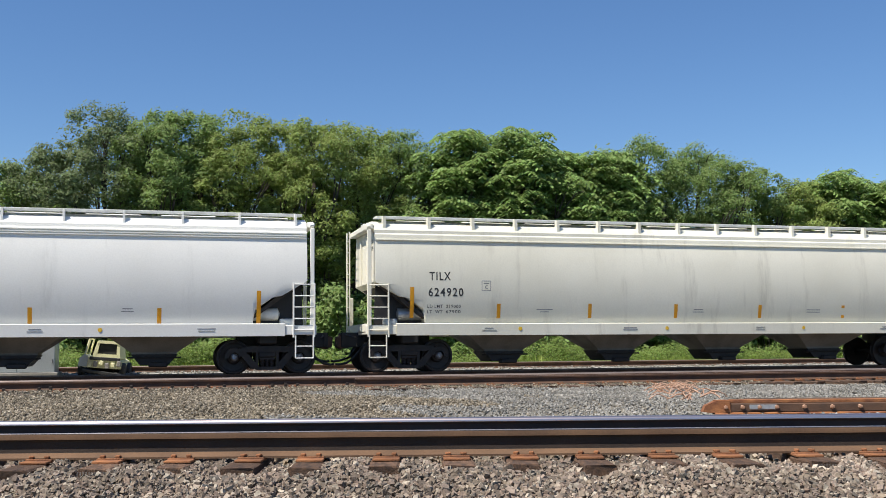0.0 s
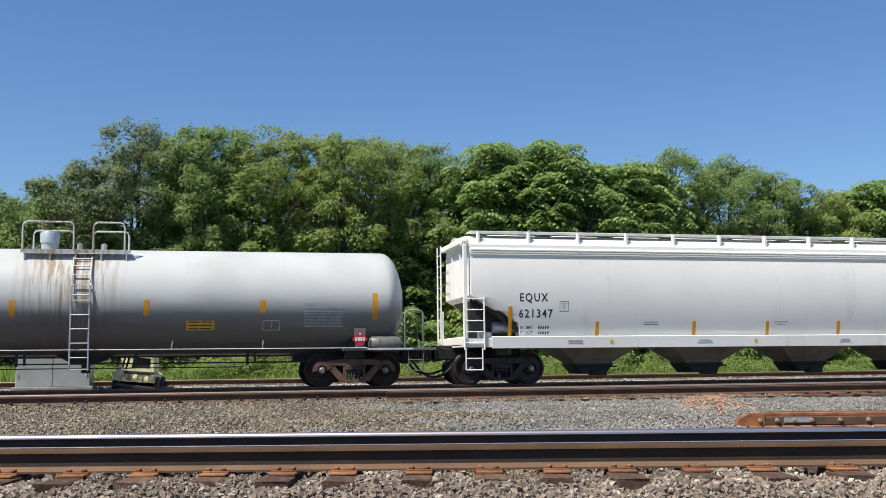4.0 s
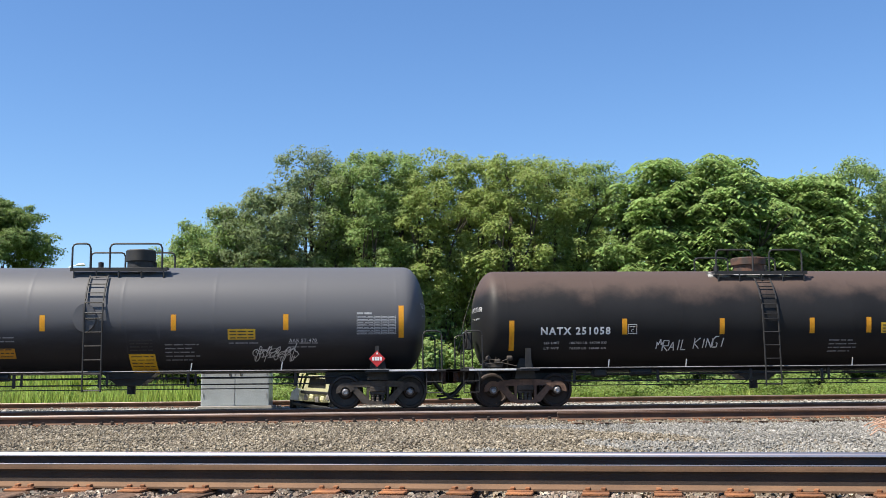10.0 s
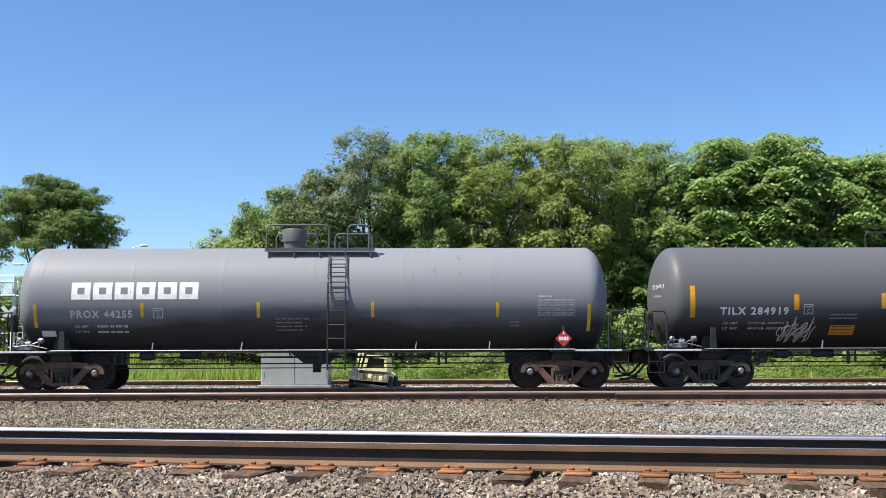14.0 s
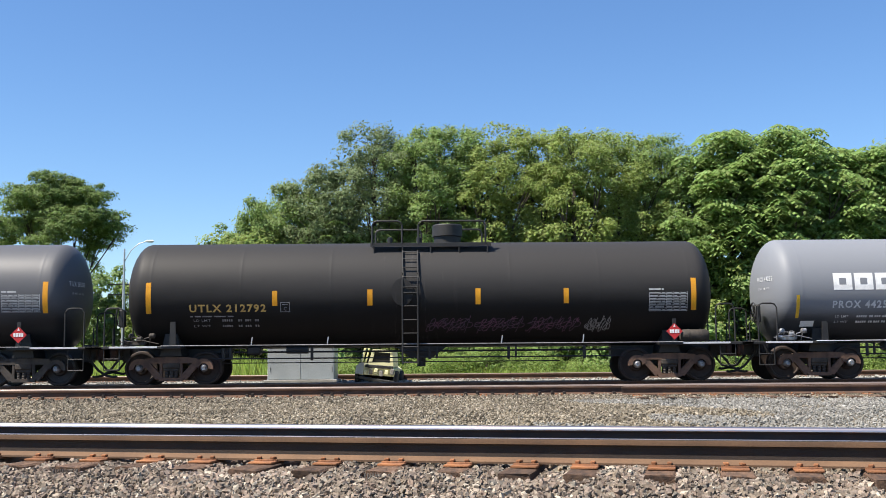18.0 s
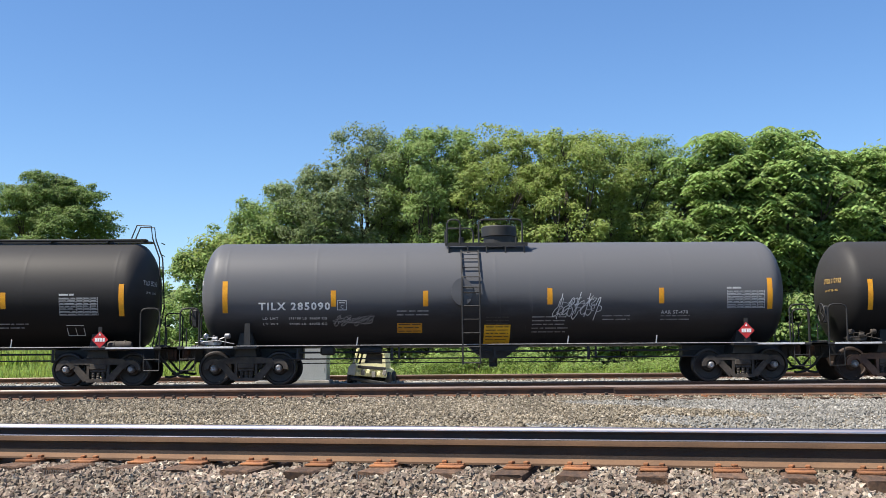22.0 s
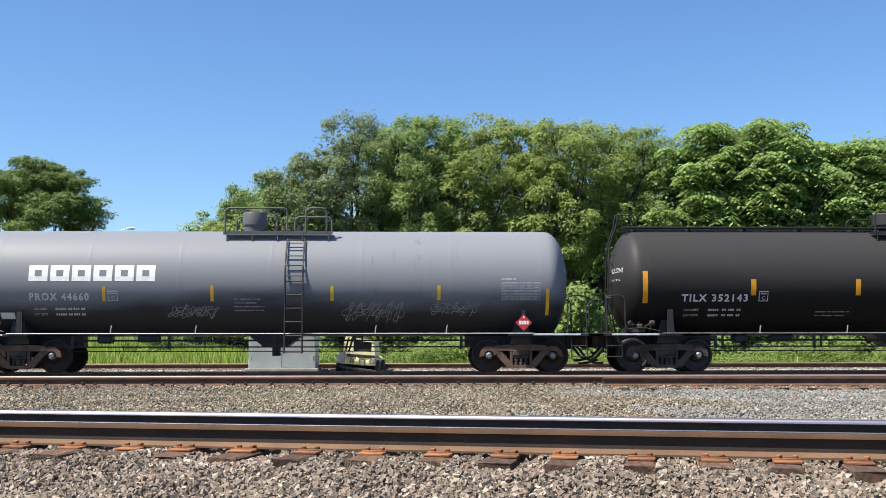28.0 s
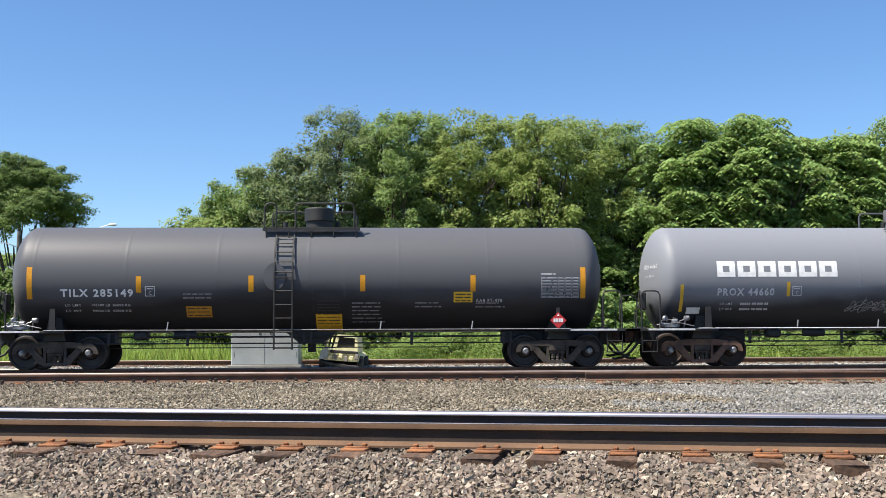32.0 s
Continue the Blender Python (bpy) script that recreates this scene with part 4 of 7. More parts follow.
def crossing_gate(x, y):
    """A raised crossing gate: striped arm, pivot box and stand."""
    t = root("crossing_gate", "raised crossing gate arm with red and white bands", "crossing gate", at=pose(x, y, -0.42))
    part("stand", Mesh().path([(0, 0, 0), (0, 0, 1.3)], 0.09, 10), M["galv"], t)
    part("pivot_box", Mesh().box((0, 0.05, 1.15), (0.4, 0.4, 0.55), 0.03), M["galv"], t)
    for k in range(16):
        part("arm_band", Mesh().box((0, -0.26, 1.2 + 0.42 * (k + 0.5)), (0.085 - 0.002 * k, 0.04, 0.415), 0.006), M["faded_red"] if k % 2 else M["cabinet_white"], t)
    part("counterweight", Mesh().box((0, -0.26, 0.75), (0.3, 0.14, 0.5), 0.03), M["dark"], t)


crossing_signal(-26.75, 70.0)
crossing_gate(-25.25, 69.0)
lamp_pole(-23.75, 68.0, 8.4)
street_lamp(-20.6, 72.0, 8.75, 1.5)
utility_pole(-24.0, 84.0, 7.6)
street_lamp(-31.0, 66.0, 7.2, -2.0)


# ---- trees ----
def leaves(centres, radii, per, size, seed, squash=0.78):
    """Small folded leaves in layered clumps, dense on their upper sides: corner array (n, 4, 3)."""
    rng = np.random.default_rng(seed)
    n = len(centres) * per
    c = np.repeat(centres, per, 0)
    r = np.repeat(radii, per)
    d = rng.normal(size=(n, 3))
    d[:, 2] = np.where(rng.uniform(0, 1, n) < 0.45, np.abs(d[:, 2]), d[:, 2])
    d /= np.linalg.norm(d, axis=1)[:, None]
    far = np.where(rng.uniform(0, 1, n) < 0.14, rng.uniform(1.0, 1.35, n), rng.uniform(0.3, 1.05, n) ** 0.6)
    p = c + d * (r * far)[:, None] * np.array([1, 1, squash])
    nrm = d * 1.0 + rng.normal(size=(n, 3)) * 0.45 + np.array([-0.25, -0.25, 0.65])
    nrm /= np.linalg.norm(nrm, axis=1)[:, None]
    u = np.cross(nrm, rng.normal(size=(n, 3)))
    u /= np.linalg.norm(u, axis=1)[:, None] + 1e-9
    w = np.cross(nrm, u)
    s = (size * rng.uniform(0.6, 1.3, n))[:, None]
    droop = nrm * s * 0.22
    return np.stack([p - u * s, p - w * s * 0.55 - droop, p + u * s, p + w * s * 0.55 - droop], 1)


def rosettes(centres, seed, length=0.62, fronds=7, pairs=4):
    """Feathered leaves that spread and droop from each twig's tip: corner array (n, 4, 3)."""
    rng = np.random.default_rng(seed)
    n = len(centres)
    az = rng.uniform(0, 6.28, (n, 1)) + np.arange(fronds) * 6.28 / fronds + rng.uniform(-0.3, 0.3, (n, fronds))
    rise = rng.uniform(0.2, 0.8, (n, fronds))
    span = length * rng.uniform(0.7, 1.25, (n, fronds))
    way = np.stack([np.cos(az), np.sin(az), 0 * az], -1)[:, :, None, None]
    side = np.stack([-np.sin(az), np.cos(az), 0 * az], -1)[:, :, None, None]
    up = np.array([0, 0, 1.0])
    s = np.linspace(0.28, 1.0, pairs)[None, None, :, None, None]
    L, R = span[:, :, None, None, None], rise[:, :, None, None, None]
    p = centres[:, None, None, None] + way * s * L + up * (R * s - 0.9 * s * s) * L
    sign = np.array([-1.0, 1.0])[None, None, None, :, None]
    blade = L * (0.36 - 0.16 * np.abs(s - 0.55)) * rng.uniform(0.8, 1.2, (n, fronds, pairs, 2, 1))
    out = side * sign + way * 0.45 - up * rng.uniform(0.45, 1.0, (n, fronds, pairs, 2, 1))
    tip = p + out * blade
    mid = p + out * blade * 0.45
    half = way * blade * 0.38 - up * blade * 0.06
    return np.stack([np.broadcast_to(p, tip.shape), mid + half, tip, mid - half], -2).reshape(-1, 4, 3)


FEATHERED = ("leaf_c",)


def tree(x, y, h, w, kind, seed, low=0.26, clumps=250, per=120, size=0.076, lean=0.0, spread=False):
    """A broad-leaved tree: tapered trunk, limbs that reach the clumps, an uneven crown with gaps."""
    rng = np.random.default_rng(seed)
    rr = random.Random(seed)
    t = root("tree", {"leaf_a": "leafy green tree with a rounded uneven crown", "leaf_b": "tall yellow-green tree with soft clumped foliage",
                      "leaf_c": "dark green tree with drooping feathered leaf clusters", "leaf_d": "airy grey-green tree with sky showing through", "leaf_e": "lone dark green tree with a flat spreading crown on forked stems"}[kind], "tree", "trees behind the tracks", at=pose(x, y, -0.42))
    # crown: overlapping lobes that fill an uneven egg or an umbrella, each covered with clumps
    lobes, mid_z, half_z = [], h * (1 + low) / 2, h * (1 - low) / 2
    count = 60 if spread else 30
    for k in range(count):
        u = -0.95 + 1.85 * (k + 0.5) / count
        a, q = 2.4 * k + rng.uniform(-0.4, 0.4), math.sqrt(1 - u * u)
        lr = w * rng.uniform(0.12, 0.19)
        if spread:
            lr = w * rng.uniform(0.09, 0.13)
            q = math.sqrt((k + 0.5) / count)
            reach = q * (w * 0.5 - lr)
            lobes.append((reach * math.cos(a), reach * math.sin(a), h - lr * 0.6 - (h * (1 - low) - lr) * (0.25 * rng.uniform(0, 1) + 0.75 * q ** 2.4 * rng.uniform(0.6, 1.0)), lr))
            continue
        reach = rng.uniform(0.5, 1.0) * q * (w * 0.56 - lr)
        lobes.append((reach * math.cos(a), reach * math.sin(a), mid_z + u * (half_z - lr * 0.8) + rng.uniform(-0.3, 0.3), lr))
    lobes.append((rng.uniform(-0.5, 0.5), 0, h - w * 0.17, w * 0.17) if not spread else (0, 0, h - w * 0.1, w * 0.1))
    feathered = kind in FEATHERED and clumps > 100
    pts, rad = [], []
    for k in range(len(lobes) * 14 if feathered else clumps):
        lx, ly, lz, lr = lobes[k % len(lobes)]
        d = rng.normal(size=3)
        d[2] = abs(d[2]) if rng.uniform() < 0.5 else d[2]
        d /= np.linalg.norm(d)
        q = lr * rng.uniform(0.6, 1.05)
        rk = w * rng.uniform(0.055, 0.092) * (0.7 if spread else 1)
        pts.append((lx + d[0] * q, ly + d[1] * q, min(lz + d[2] * q * (0.7 if spread else 0.9), h - rk * 0.5)))
        rad.append(rk)
    pts, rad = np.array(pts), np.array(rad)
    v = rosettes(pts, seed + 1, 5.6 * size if size < 0.13 else 0.8) if feathered else leaves(pts, rad, per, size, seed + 1, 0.55 if spread else 0.78)
    if feathered:
        core = np.array([(a * 0.9, b * 0.9, c) for a, b, c, _ in lobes])
        v = np.concatenate([v, leaves(core, np.array([q[3] * 0.95 for q in lobes]), 90, 0.12, seed + 2)])
    bulk("crown", v, [(0, 1, 2, 3)], M[kind], t)
    m = Mesh()
    r0 = 0.05 + h * 0.016
    top = 0.55 if spread else 0.72
    trunk = [Vector((lean * u * h + 0.25 * math.sin(3 * u + seed), 0.2 * math.sin(2.2 * u + seed), h * top * u)) for u in np.linspace(0, 1, 8)]
    m.path(trunk, [r0 * (1.25 - 1.1 * u) for u in np.linspace(0, 1, 8)], 10)
    part("trunk", m, M["bark"], t)
    for lx, ly, lz, lr in lobes[::5 if spread else 3]:
        m = Mesh()
        i = rr.randint(2, 4) if spread else max(1, min(6, int(lz / h / 0.72 * 7) - 2))
        a = trunk[i]
        b = Vector((lx, ly, lz))
        mid = a.lerp(b, 0.5) + Vector((0, 0, (0.02 if spread else -0.08) * h * rr.random()))
        thick = 0.7 if spread else 1.0
        m.path([a, a.lerp(mid, 0.5) + Vector((0, 0, 0.15)), mid, b], [r0 * 0.46 * thick, r0 * 0.38 * thick, r0 * 0.28 * thick, r0 * 0.12 * thick], 6)
        for q in range(3):
            e = b + Vector((rr.uniform(-1, 1), rr.uniform(-1, 1), rr.uniform(0, 1))) * lr * 0.8
            m.path([mid.lerp(b, 0.5), b.lerp(e, 0.5), e], [r0 * 0.16 * thick, r0 * 0.1 * thick, r0 * 0.04], 5)
        part("limb", m, M["bark"], t)
    return t


def bush(x, y, h, w, kind, seed, per=135, size=0.12):
    rng = np.random.default_rng(seed)
    t = root("bush", "dense green shrub at the edge of the wood", "bush", "bushes below the trees", at=pose(x, y, -0.42))
    n = 16
    pts = np.stack([rng.uniform(-w / 2, w / 2, n), rng.uniform(-w / 3, w / 3, n), rng.uniform(0.12, 0.92, n) * h], 1)
    rad = rng.uniform(0.16, 0.3, n) * h ** 0.5 * 1.25
    if kind in FEATHERED:
        d = rng.normal(size=(n * 6, 3))
        d[:, 2] = np.abs(d[:, 2])
        d *= (np.repeat(rad, 6) * rng.uniform(0.6, 1.3, n * 6) / np.linalg.norm(d, axis=1))[:, None]
        v = rosettes(np.repeat(pts, 6, 0) + d, seed + 1, min(0.46, 4.0 * size))
    else:
        v = leaves(pts, rad, per, size, seed + 1)
    bulk("foliage", v, [(0, 1, 2, 3)], M[kind], t)
    for k in range(5):
        m = Mesh()
        e = pts[k]
        m.path([(e[0] * 0.2, e[1] * 0.2, 0), (e[0] * 0.6, e[1] * 0.6, e[2] * 0.6), tuple(e)], [0.04, 0.025, 0.01], 5)
        part("stem", m, M["bark"], t)


tree(-10.0, 51.4, 7.3, 4.7, "leaf_a", 3)
tree(-8.6, 55.6, 6.5, 4.0, "leaf_b", 400, clumps=70, per=70, size=0.16)
tree(-8.6, 53.0, 8.9, 5.7, "leaf_a", 10)
tree(-6.9, 51.9, 9.9, 6.2, "leaf_a", 17)
tree(-5.5, 55.7, 8.9, 5.3, "leaf_c", 414, clumps=70, per=70, size=0.16)
tree(-5.0, 50.8, 10.6, 6.0, "leaf_d", 24)
tree(-2.9, 52.8, 13.0, 6.8, "leaf_d", 31)
tree(-1.5, 55.0, 11.8, 5.7, "leaf_a", 428, clumps=70, per=70, size=0.16)
tree(-0.3, 51.3, 12.1, 6.0, "leaf_a", 38)
tree(0.9, 52.5, 13.3, 6.2, "leaf_a", 45)
tree(2.3, 55.6, 12.1, 5.3, "leaf_c", 442, clumps=70, per=70, size=0.16)
tree(3.2, 51.9, 12.7, 6.5, "leaf_b", 52)
tree(5.4, 52.3, 12.5, 6.5, "leaf_b", 59)
tree(6.8, 54.8, 11.3, 5.5, "leaf_c", 456, clumps=70, per=70, size=0.16)
tree(7.2, 51.2, 12.6, 6.8, "leaf_b", 66)
tree(9.6, 53.0, 12.9, 7.0, "leaf_b", 73)
tree(11.0, 55.3, 11.7, 5.9, "leaf_a", 470, clumps=70, per=70, size=0.16)
tree(11.8, 52.4, 12.4, 6.5, "leaf_a", 80)
tree(14.6, 51.0, 12.5, 7.3, "leaf_c", 87, per=85, size=0.125)
tree(16.0, 56.0, 11.3, 6.2, "leaf_c", 484, clumps=70, per=70, size=0.16)
tree(17.7, 50.9, 12.6, 7.5, "leaf_c", 94, per=85, size=0.125)
tree(20.4, 52.7, 11.9, 7.0, "leaf_c", 101, per=85, size=0.125)
tree(21.8, 56.1, 10.8, 5.9, "leaf_b", 498, clumps=70, per=70, size=0.16)
tree(22.6, 51.9, 12.0, 6.5, "leaf_c", 108, per=85, size=0.125)
tree(25.0, 52.5, 12.6, 7.3, "leaf_a", 115)
tree(26.4, 56.3, 11.4, 6.2, "leaf_c", 512, clumps=70, per=70, size=0.16)
tree(28.6, 52.7, 12.5, 8.1, "leaf_a", 122)
tree(31.0, 51.8, 11.3, 6.0, "leaf_a", 129)
tree(32.4, 56.0, 10.2, 5.1, "leaf_c", 526, clumps=70, per=70, size=0.16)
tree(34.2, 51.9, 10.5, 6.5, "leaf_b", 136)
tree(37.8, 53.0, 11.6, 7.8, "leaf_c", 143, per=85, size=0.125)
tree(39.2, 56.3, 10.5, 6.6, "leaf_a", 540, clumps=70, per=70, size=0.16)
tree(41.5, 50.9, 11.3, 7.8, "leaf_c", 150, per=50, size=0.14)
tree(46, 52.0, 11.1, 8.5, "leaf_a", 157, per=50, size=0.14)
tree(47.4, 55.0, 10.0, 7.2, "leaf_c", 554, clumps=70, per=70, size=0.16)
tree(51, 51.8, 10.8, 8.5, "leaf_b", 164, per=50, size=0.14)
tree(-27.9, 80.0, 15.6, 11.0, "leaf_e", 900, low=0.46, clumps=720, per=110, size=0.095, spread=True)
bush(-11.4, 52.6, 3.8, 3.1, "leaf_c", 1300)
bush(-9.2, 52.0, 3.1, 3.0, "leaf_a", 1301)
bush(-7.0, 51.2, 4.3, 2.8, "leaf_c", 1302)
bush(-4.5, 49.6, 4.0, 3.5, "leaf_a", 1303)
bush(-2.6, 49.8, 3.1, 2.7, "leaf_b", 1304)
bush(-0.1, 49.8, 2.6, 3.6, "leaf_b", 1305)
bush(2.3, 47.6, 3.6, 3.1, "leaf_a", 1306)
bush(3.6, 49.0, 2.5, 3.5, "leaf_c", 1307)
bush(6.5, 49.6, 3.2, 2.9, "leaf_a", 1308)
bush(8.5, 47.8, 4.1, 2.6, "leaf_a", 1309)
bush(11.6, 48.2, 3.1, 3.4, "leaf_c", 1310)
bush(13.1, 49.7, 4.9, 3.1, "leaf_b", 1311)
bush(16.0, 48.4, 4.8, 3.4, "leaf_a", 1312)
bush(18.0, 49.7, 3.8, 3.1, "leaf_a", 1313)
bush(20.7, 48.6, 3.1, 3.0, "leaf_c", 1314)
bush(21.9, 48.5, 4.0, 2.6, "leaf_a", 1315)
bush(24.3, 49.0, 3.7, 3.4, "leaf_c", 1316)
bush(27.2, 48.2, 3.8, 3.3, "leaf_a", 1317)
bush(30.0, 48.2, 3.7, 3.3, "leaf_c", 1318)
bush(31.3, 48.0, 4.5, 3.6, "leaf_c", 1319)
bush(33.8, 48.4, 4.6, 2.6, "leaf_a", 1320)
bush(36.1, 48.1, 4.7, 2.9, "leaf_a", 1321)
bush(38.8, 49.0, 2.7, 3.3, "leaf_c", 1322)
bush(41.1, 48.1, 4.7, 3.8, "leaf_a", 1323)
bush(-8.8, 51.2, 7.3, 3.7, "leaf_b", 1700, per=190, size=0.11)
bush(-5.5, 50.3, 7.5, 3.6, "leaf_b", 1701, per=190, size=0.11)
bush(-2.9, 50.7, 7.2, 3.3, "leaf_c", 1702, per=190, size=0.11)
bush(-0.9, 50.9, 6.3, 4.2, "leaf_b", 1703, per=190, size=0.11)
bush(1.3, 50.9, 6.1, 3.7, "leaf_b", 1704, per=190, size=0.11)
bush(3.4, 50.2, 7.5, 4.3, "leaf_b", 1705, per=190, size=0.11)
bush(6.6, 51.8, 6.9, 3.2, "leaf_b", 1706, per=190, size=0.11)
bush(9.5, 51.3, 6.3, 3.5, "leaf_c", 1707, per=190, size=0.11)
bush(12.1, 51.6, 7.2, 4.4, "leaf_a", 1708, per=190, size=0.11)
bush(14.5, 50.3, 7.3, 4.0, "leaf_b", 1709, per=190, size=0.11)
bush(17.1, 51.6, 6.5, 3.2, "leaf_a", 1710, per=190, size=0.11)
bush(18.5, 50.7, 6.7, 3.8, "leaf_b", 1711, per=190, size=0.11)
bush(20.8, 51.7, 5.3, 3.4, "leaf_b", 1712, per=190, size=0.11)
bush(24.5, 50.3, 5.6, 3.3, "leaf_a", 1713, per=190, size=0.11)
bush(26.0, 51.5, 7.4, 4.2, "leaf_a", 1714, per=190, size=0.11)
bush(29.0, 51.1, 6.0, 4.1, "leaf_b", 1715, per=190, size=0.11)
bush(31.1, 51.0, 6.1, 3.8, "leaf_a", 1716, per=190, size=0.11)
bush(34.6, 51.4, 5.1, 3.3, "leaf_b", 1717, per=190, size=0.11)
bush(37.3, 51.6, 5.2, 3.8, "leaf_c", 1718, per=190, size=0.11)
bush(38.5, 50.3, 6.0, 3.7, "leaf_c", 1719, per=190, size=0.11)
bush(41.3, 50.5, 5.9, 3.3, "leaf_a", 1720, per=190, size=0.11)
bush(44.3, 50.8, 5.2, 3.4, "leaf_c", 1721, per=190, size=0.11)
tree(-8.1, 60.3, 9.2, 7.1, "leaf_c", 1900, low=0.1, clumps=60, per=60, size=0.22)
tree(-4.7, 60.8, 8.3, 7.1, "leaf_c", 1901, low=0.1, clumps=60, per=60, size=0.22)
tree(0.4, 59.6, 9.9, 6.9, "leaf_c", 1902, low=0.1, clumps=60, per=60, size=0.22)
tree(3.2, 59.4, 8.7, 7.1, "leaf_c", 1903, low=0.1, clumps=60, per=60, size=0.22)
tree(8.5, 59.4, 8.4, 6.5, "leaf_c", 1904, low=0.1, clumps=60, per=60, size=0.22)
tree(11.7, 60.9, 9.2, 7.4, "leaf_c", 1905, low=0.1, clumps=60, per=60, size=0.22)
tree(15.4, 60.4, 9.9, 7.2, "leaf_c", 1906, low=0.1, clumps=60, per=60, size=0.22)
tree(20.6, 60.1, 8.9, 6.6, "leaf_c", 1907, low=0.1, clumps=60, per=60, size=0.22)
tree(23.7, 60.1, 9.7, 7.2, "leaf_c", 1908, low=0.1, clumps=60, per=60, size=0.22)
tree(28.0, 59.5, 8.9, 7.0, "leaf_c", 1909, low=0.1, clumps=60, per=60, size=0.22)
tree(32.1, 60.3, 8.9, 7.3, "leaf_c", 1910, low=0.1, clumps=60, per=60, size=0.22)
tree(35.7, 60.7, 8.2, 6.6, "leaf_c", 1911, low=0.1, clumps=60, per=60, size=0.22)
tree(40.0, 60.4, 8.7, 6.8, "leaf_c", 1912, low=0.1, clumps=60, per=60, size=0.22)
tree(43.3, 61.0, 9.2, 7.0, "leaf_c", 1913, low=0.1, clumps=60, per=60, size=0.22)
tree(47.6, 60.1, 8.4, 7.1, "leaf_c", 1914, low=0.1, clumps=60, per=60, size=0.22)
bush(-69.9, 99.5, 2.7, 3.7, "leaf_a", 1500, per=90, size=0.24)
bush(-67.2, 97.8, 3.7, 4.7, "leaf_c", 1501, per=90, size=0.24)
bush(-65.0, 97.6, 3.0, 4.1, "leaf_a", 1502, per=90, size=0.24)
bush(-62.3, 96.9, 4.1, 4.6, "leaf_a", 1503, per=90, size=0.24)
bush(-59.7, 98.3, 3.4, 4.7, "leaf_b", 1504, per=90, size=0.24)
bush(-57.4, 97.6, 4.0, 3.8, "leaf_b", 1505, per=90, size=0.24)
bush(-54.1, 99.7, 3.3, 4.1, "leaf_a", 1506, per=90, size=0.24)
bush(-52.2, 99.0, 2.7, 4.2, "leaf_a", 1507, per=90, size=0.24)
bush(-48.8, 98.2, 3.8, 4.4, "leaf_b", 1508, per=90, size=0.24)
bush(-46.5, 98.3, 4.2, 4.7, "leaf_c", 1509, per=90, size=0.24)
bush(-44.6, 97.9, 3.1, 3.8, "leaf_c", 1510, per=90, size=0.24)
bush(-41.7, 97.9, 4.0, 4.1, "leaf_b", 1511, per=90, size=0.24)
bush(-38.6, 96.8, 3.4, 4.7, "leaf_a", 1512, per=90, size=0.24)
bush(-36.2, 98.9, 3.9, 4.1, "leaf_a", 1513, per=90, size=0.24)
bush(-33.6, 96.9, 2.8, 4.5, "leaf_a", 1514, per=90, size=0.24)
bush(-30.4, 99.4, 2.8, 3.8, "leaf_c", 1515, per=90, size=0.24)
bush(-28.8, 98.5, 3.6, 3.6, "leaf_c", 1516, per=90, size=0.24)
bush(-26.2, 96.2, 2.7, 3.7, "leaf_a", 1517, per=90, size=0.24)
bush(-23.7, 97.1, 4.0, 3.6, "leaf_b", 1518, per=90, size=0.24)
bush(-20.5, 98.7, 2.4, 4.0, "leaf_b", 1519, per=90, size=0.24)
bush(-18.1, 96.3, 3.6, 4.5, "leaf_b", 1520, per=90, size=0.24)
bush(-15.5, 98.2, 2.6, 3.9, "leaf_b", 1521, per=90, size=0.24)
bush(-13.3, 99.5, 4.0, 3.7, "leaf_c", 1522, per=90, size=0.24)
bush(-10.0, 97.5, 3.2, 4.4, "leaf_c", 1523, per=90, size=0.24)
bush(-8.1, 99.8, 3.0, 4.3, "leaf_a", 1524, per=90, size=0.24)
bush(-4.8, 98.0, 2.5, 4.0, "leaf_a", 1525, per=90, size=0.24)
for k, (x, y, h, w, kind) in enumerate(((-21, 90, 8, 8, "leaf_a"), (-17, 93, 6.5, 7, "leaf_c"), (-25, 96, 9.6, 8, "leaf_b"), (-30, 97, 9.8, 9, "leaf_a"), (-35.5, 98, 10.2, 9, "leaf_b"), (-41, 96, 10, 9, "leaf_a"), (-47, 92, 10, 9, "leaf_c"), (-13, 92, 5.5, 6, "leaf_a"), (-12.5, 76, 5, 5, "leaf_b"))):
    tree(x, y, h, w, kind, 700 + k, low=0.05, clumps=95, per=100, size=0.17)
tree(-28.6, 76.0, 7.0, 6.5, "leaf_e", 720, low=0.08, clumps=90, per=120, size=0.14)
tree(-26.3, 86.0, 6.6, 4.2, "leaf_e", 721, low=0.1, clumps=90, per=110, size=0.12)


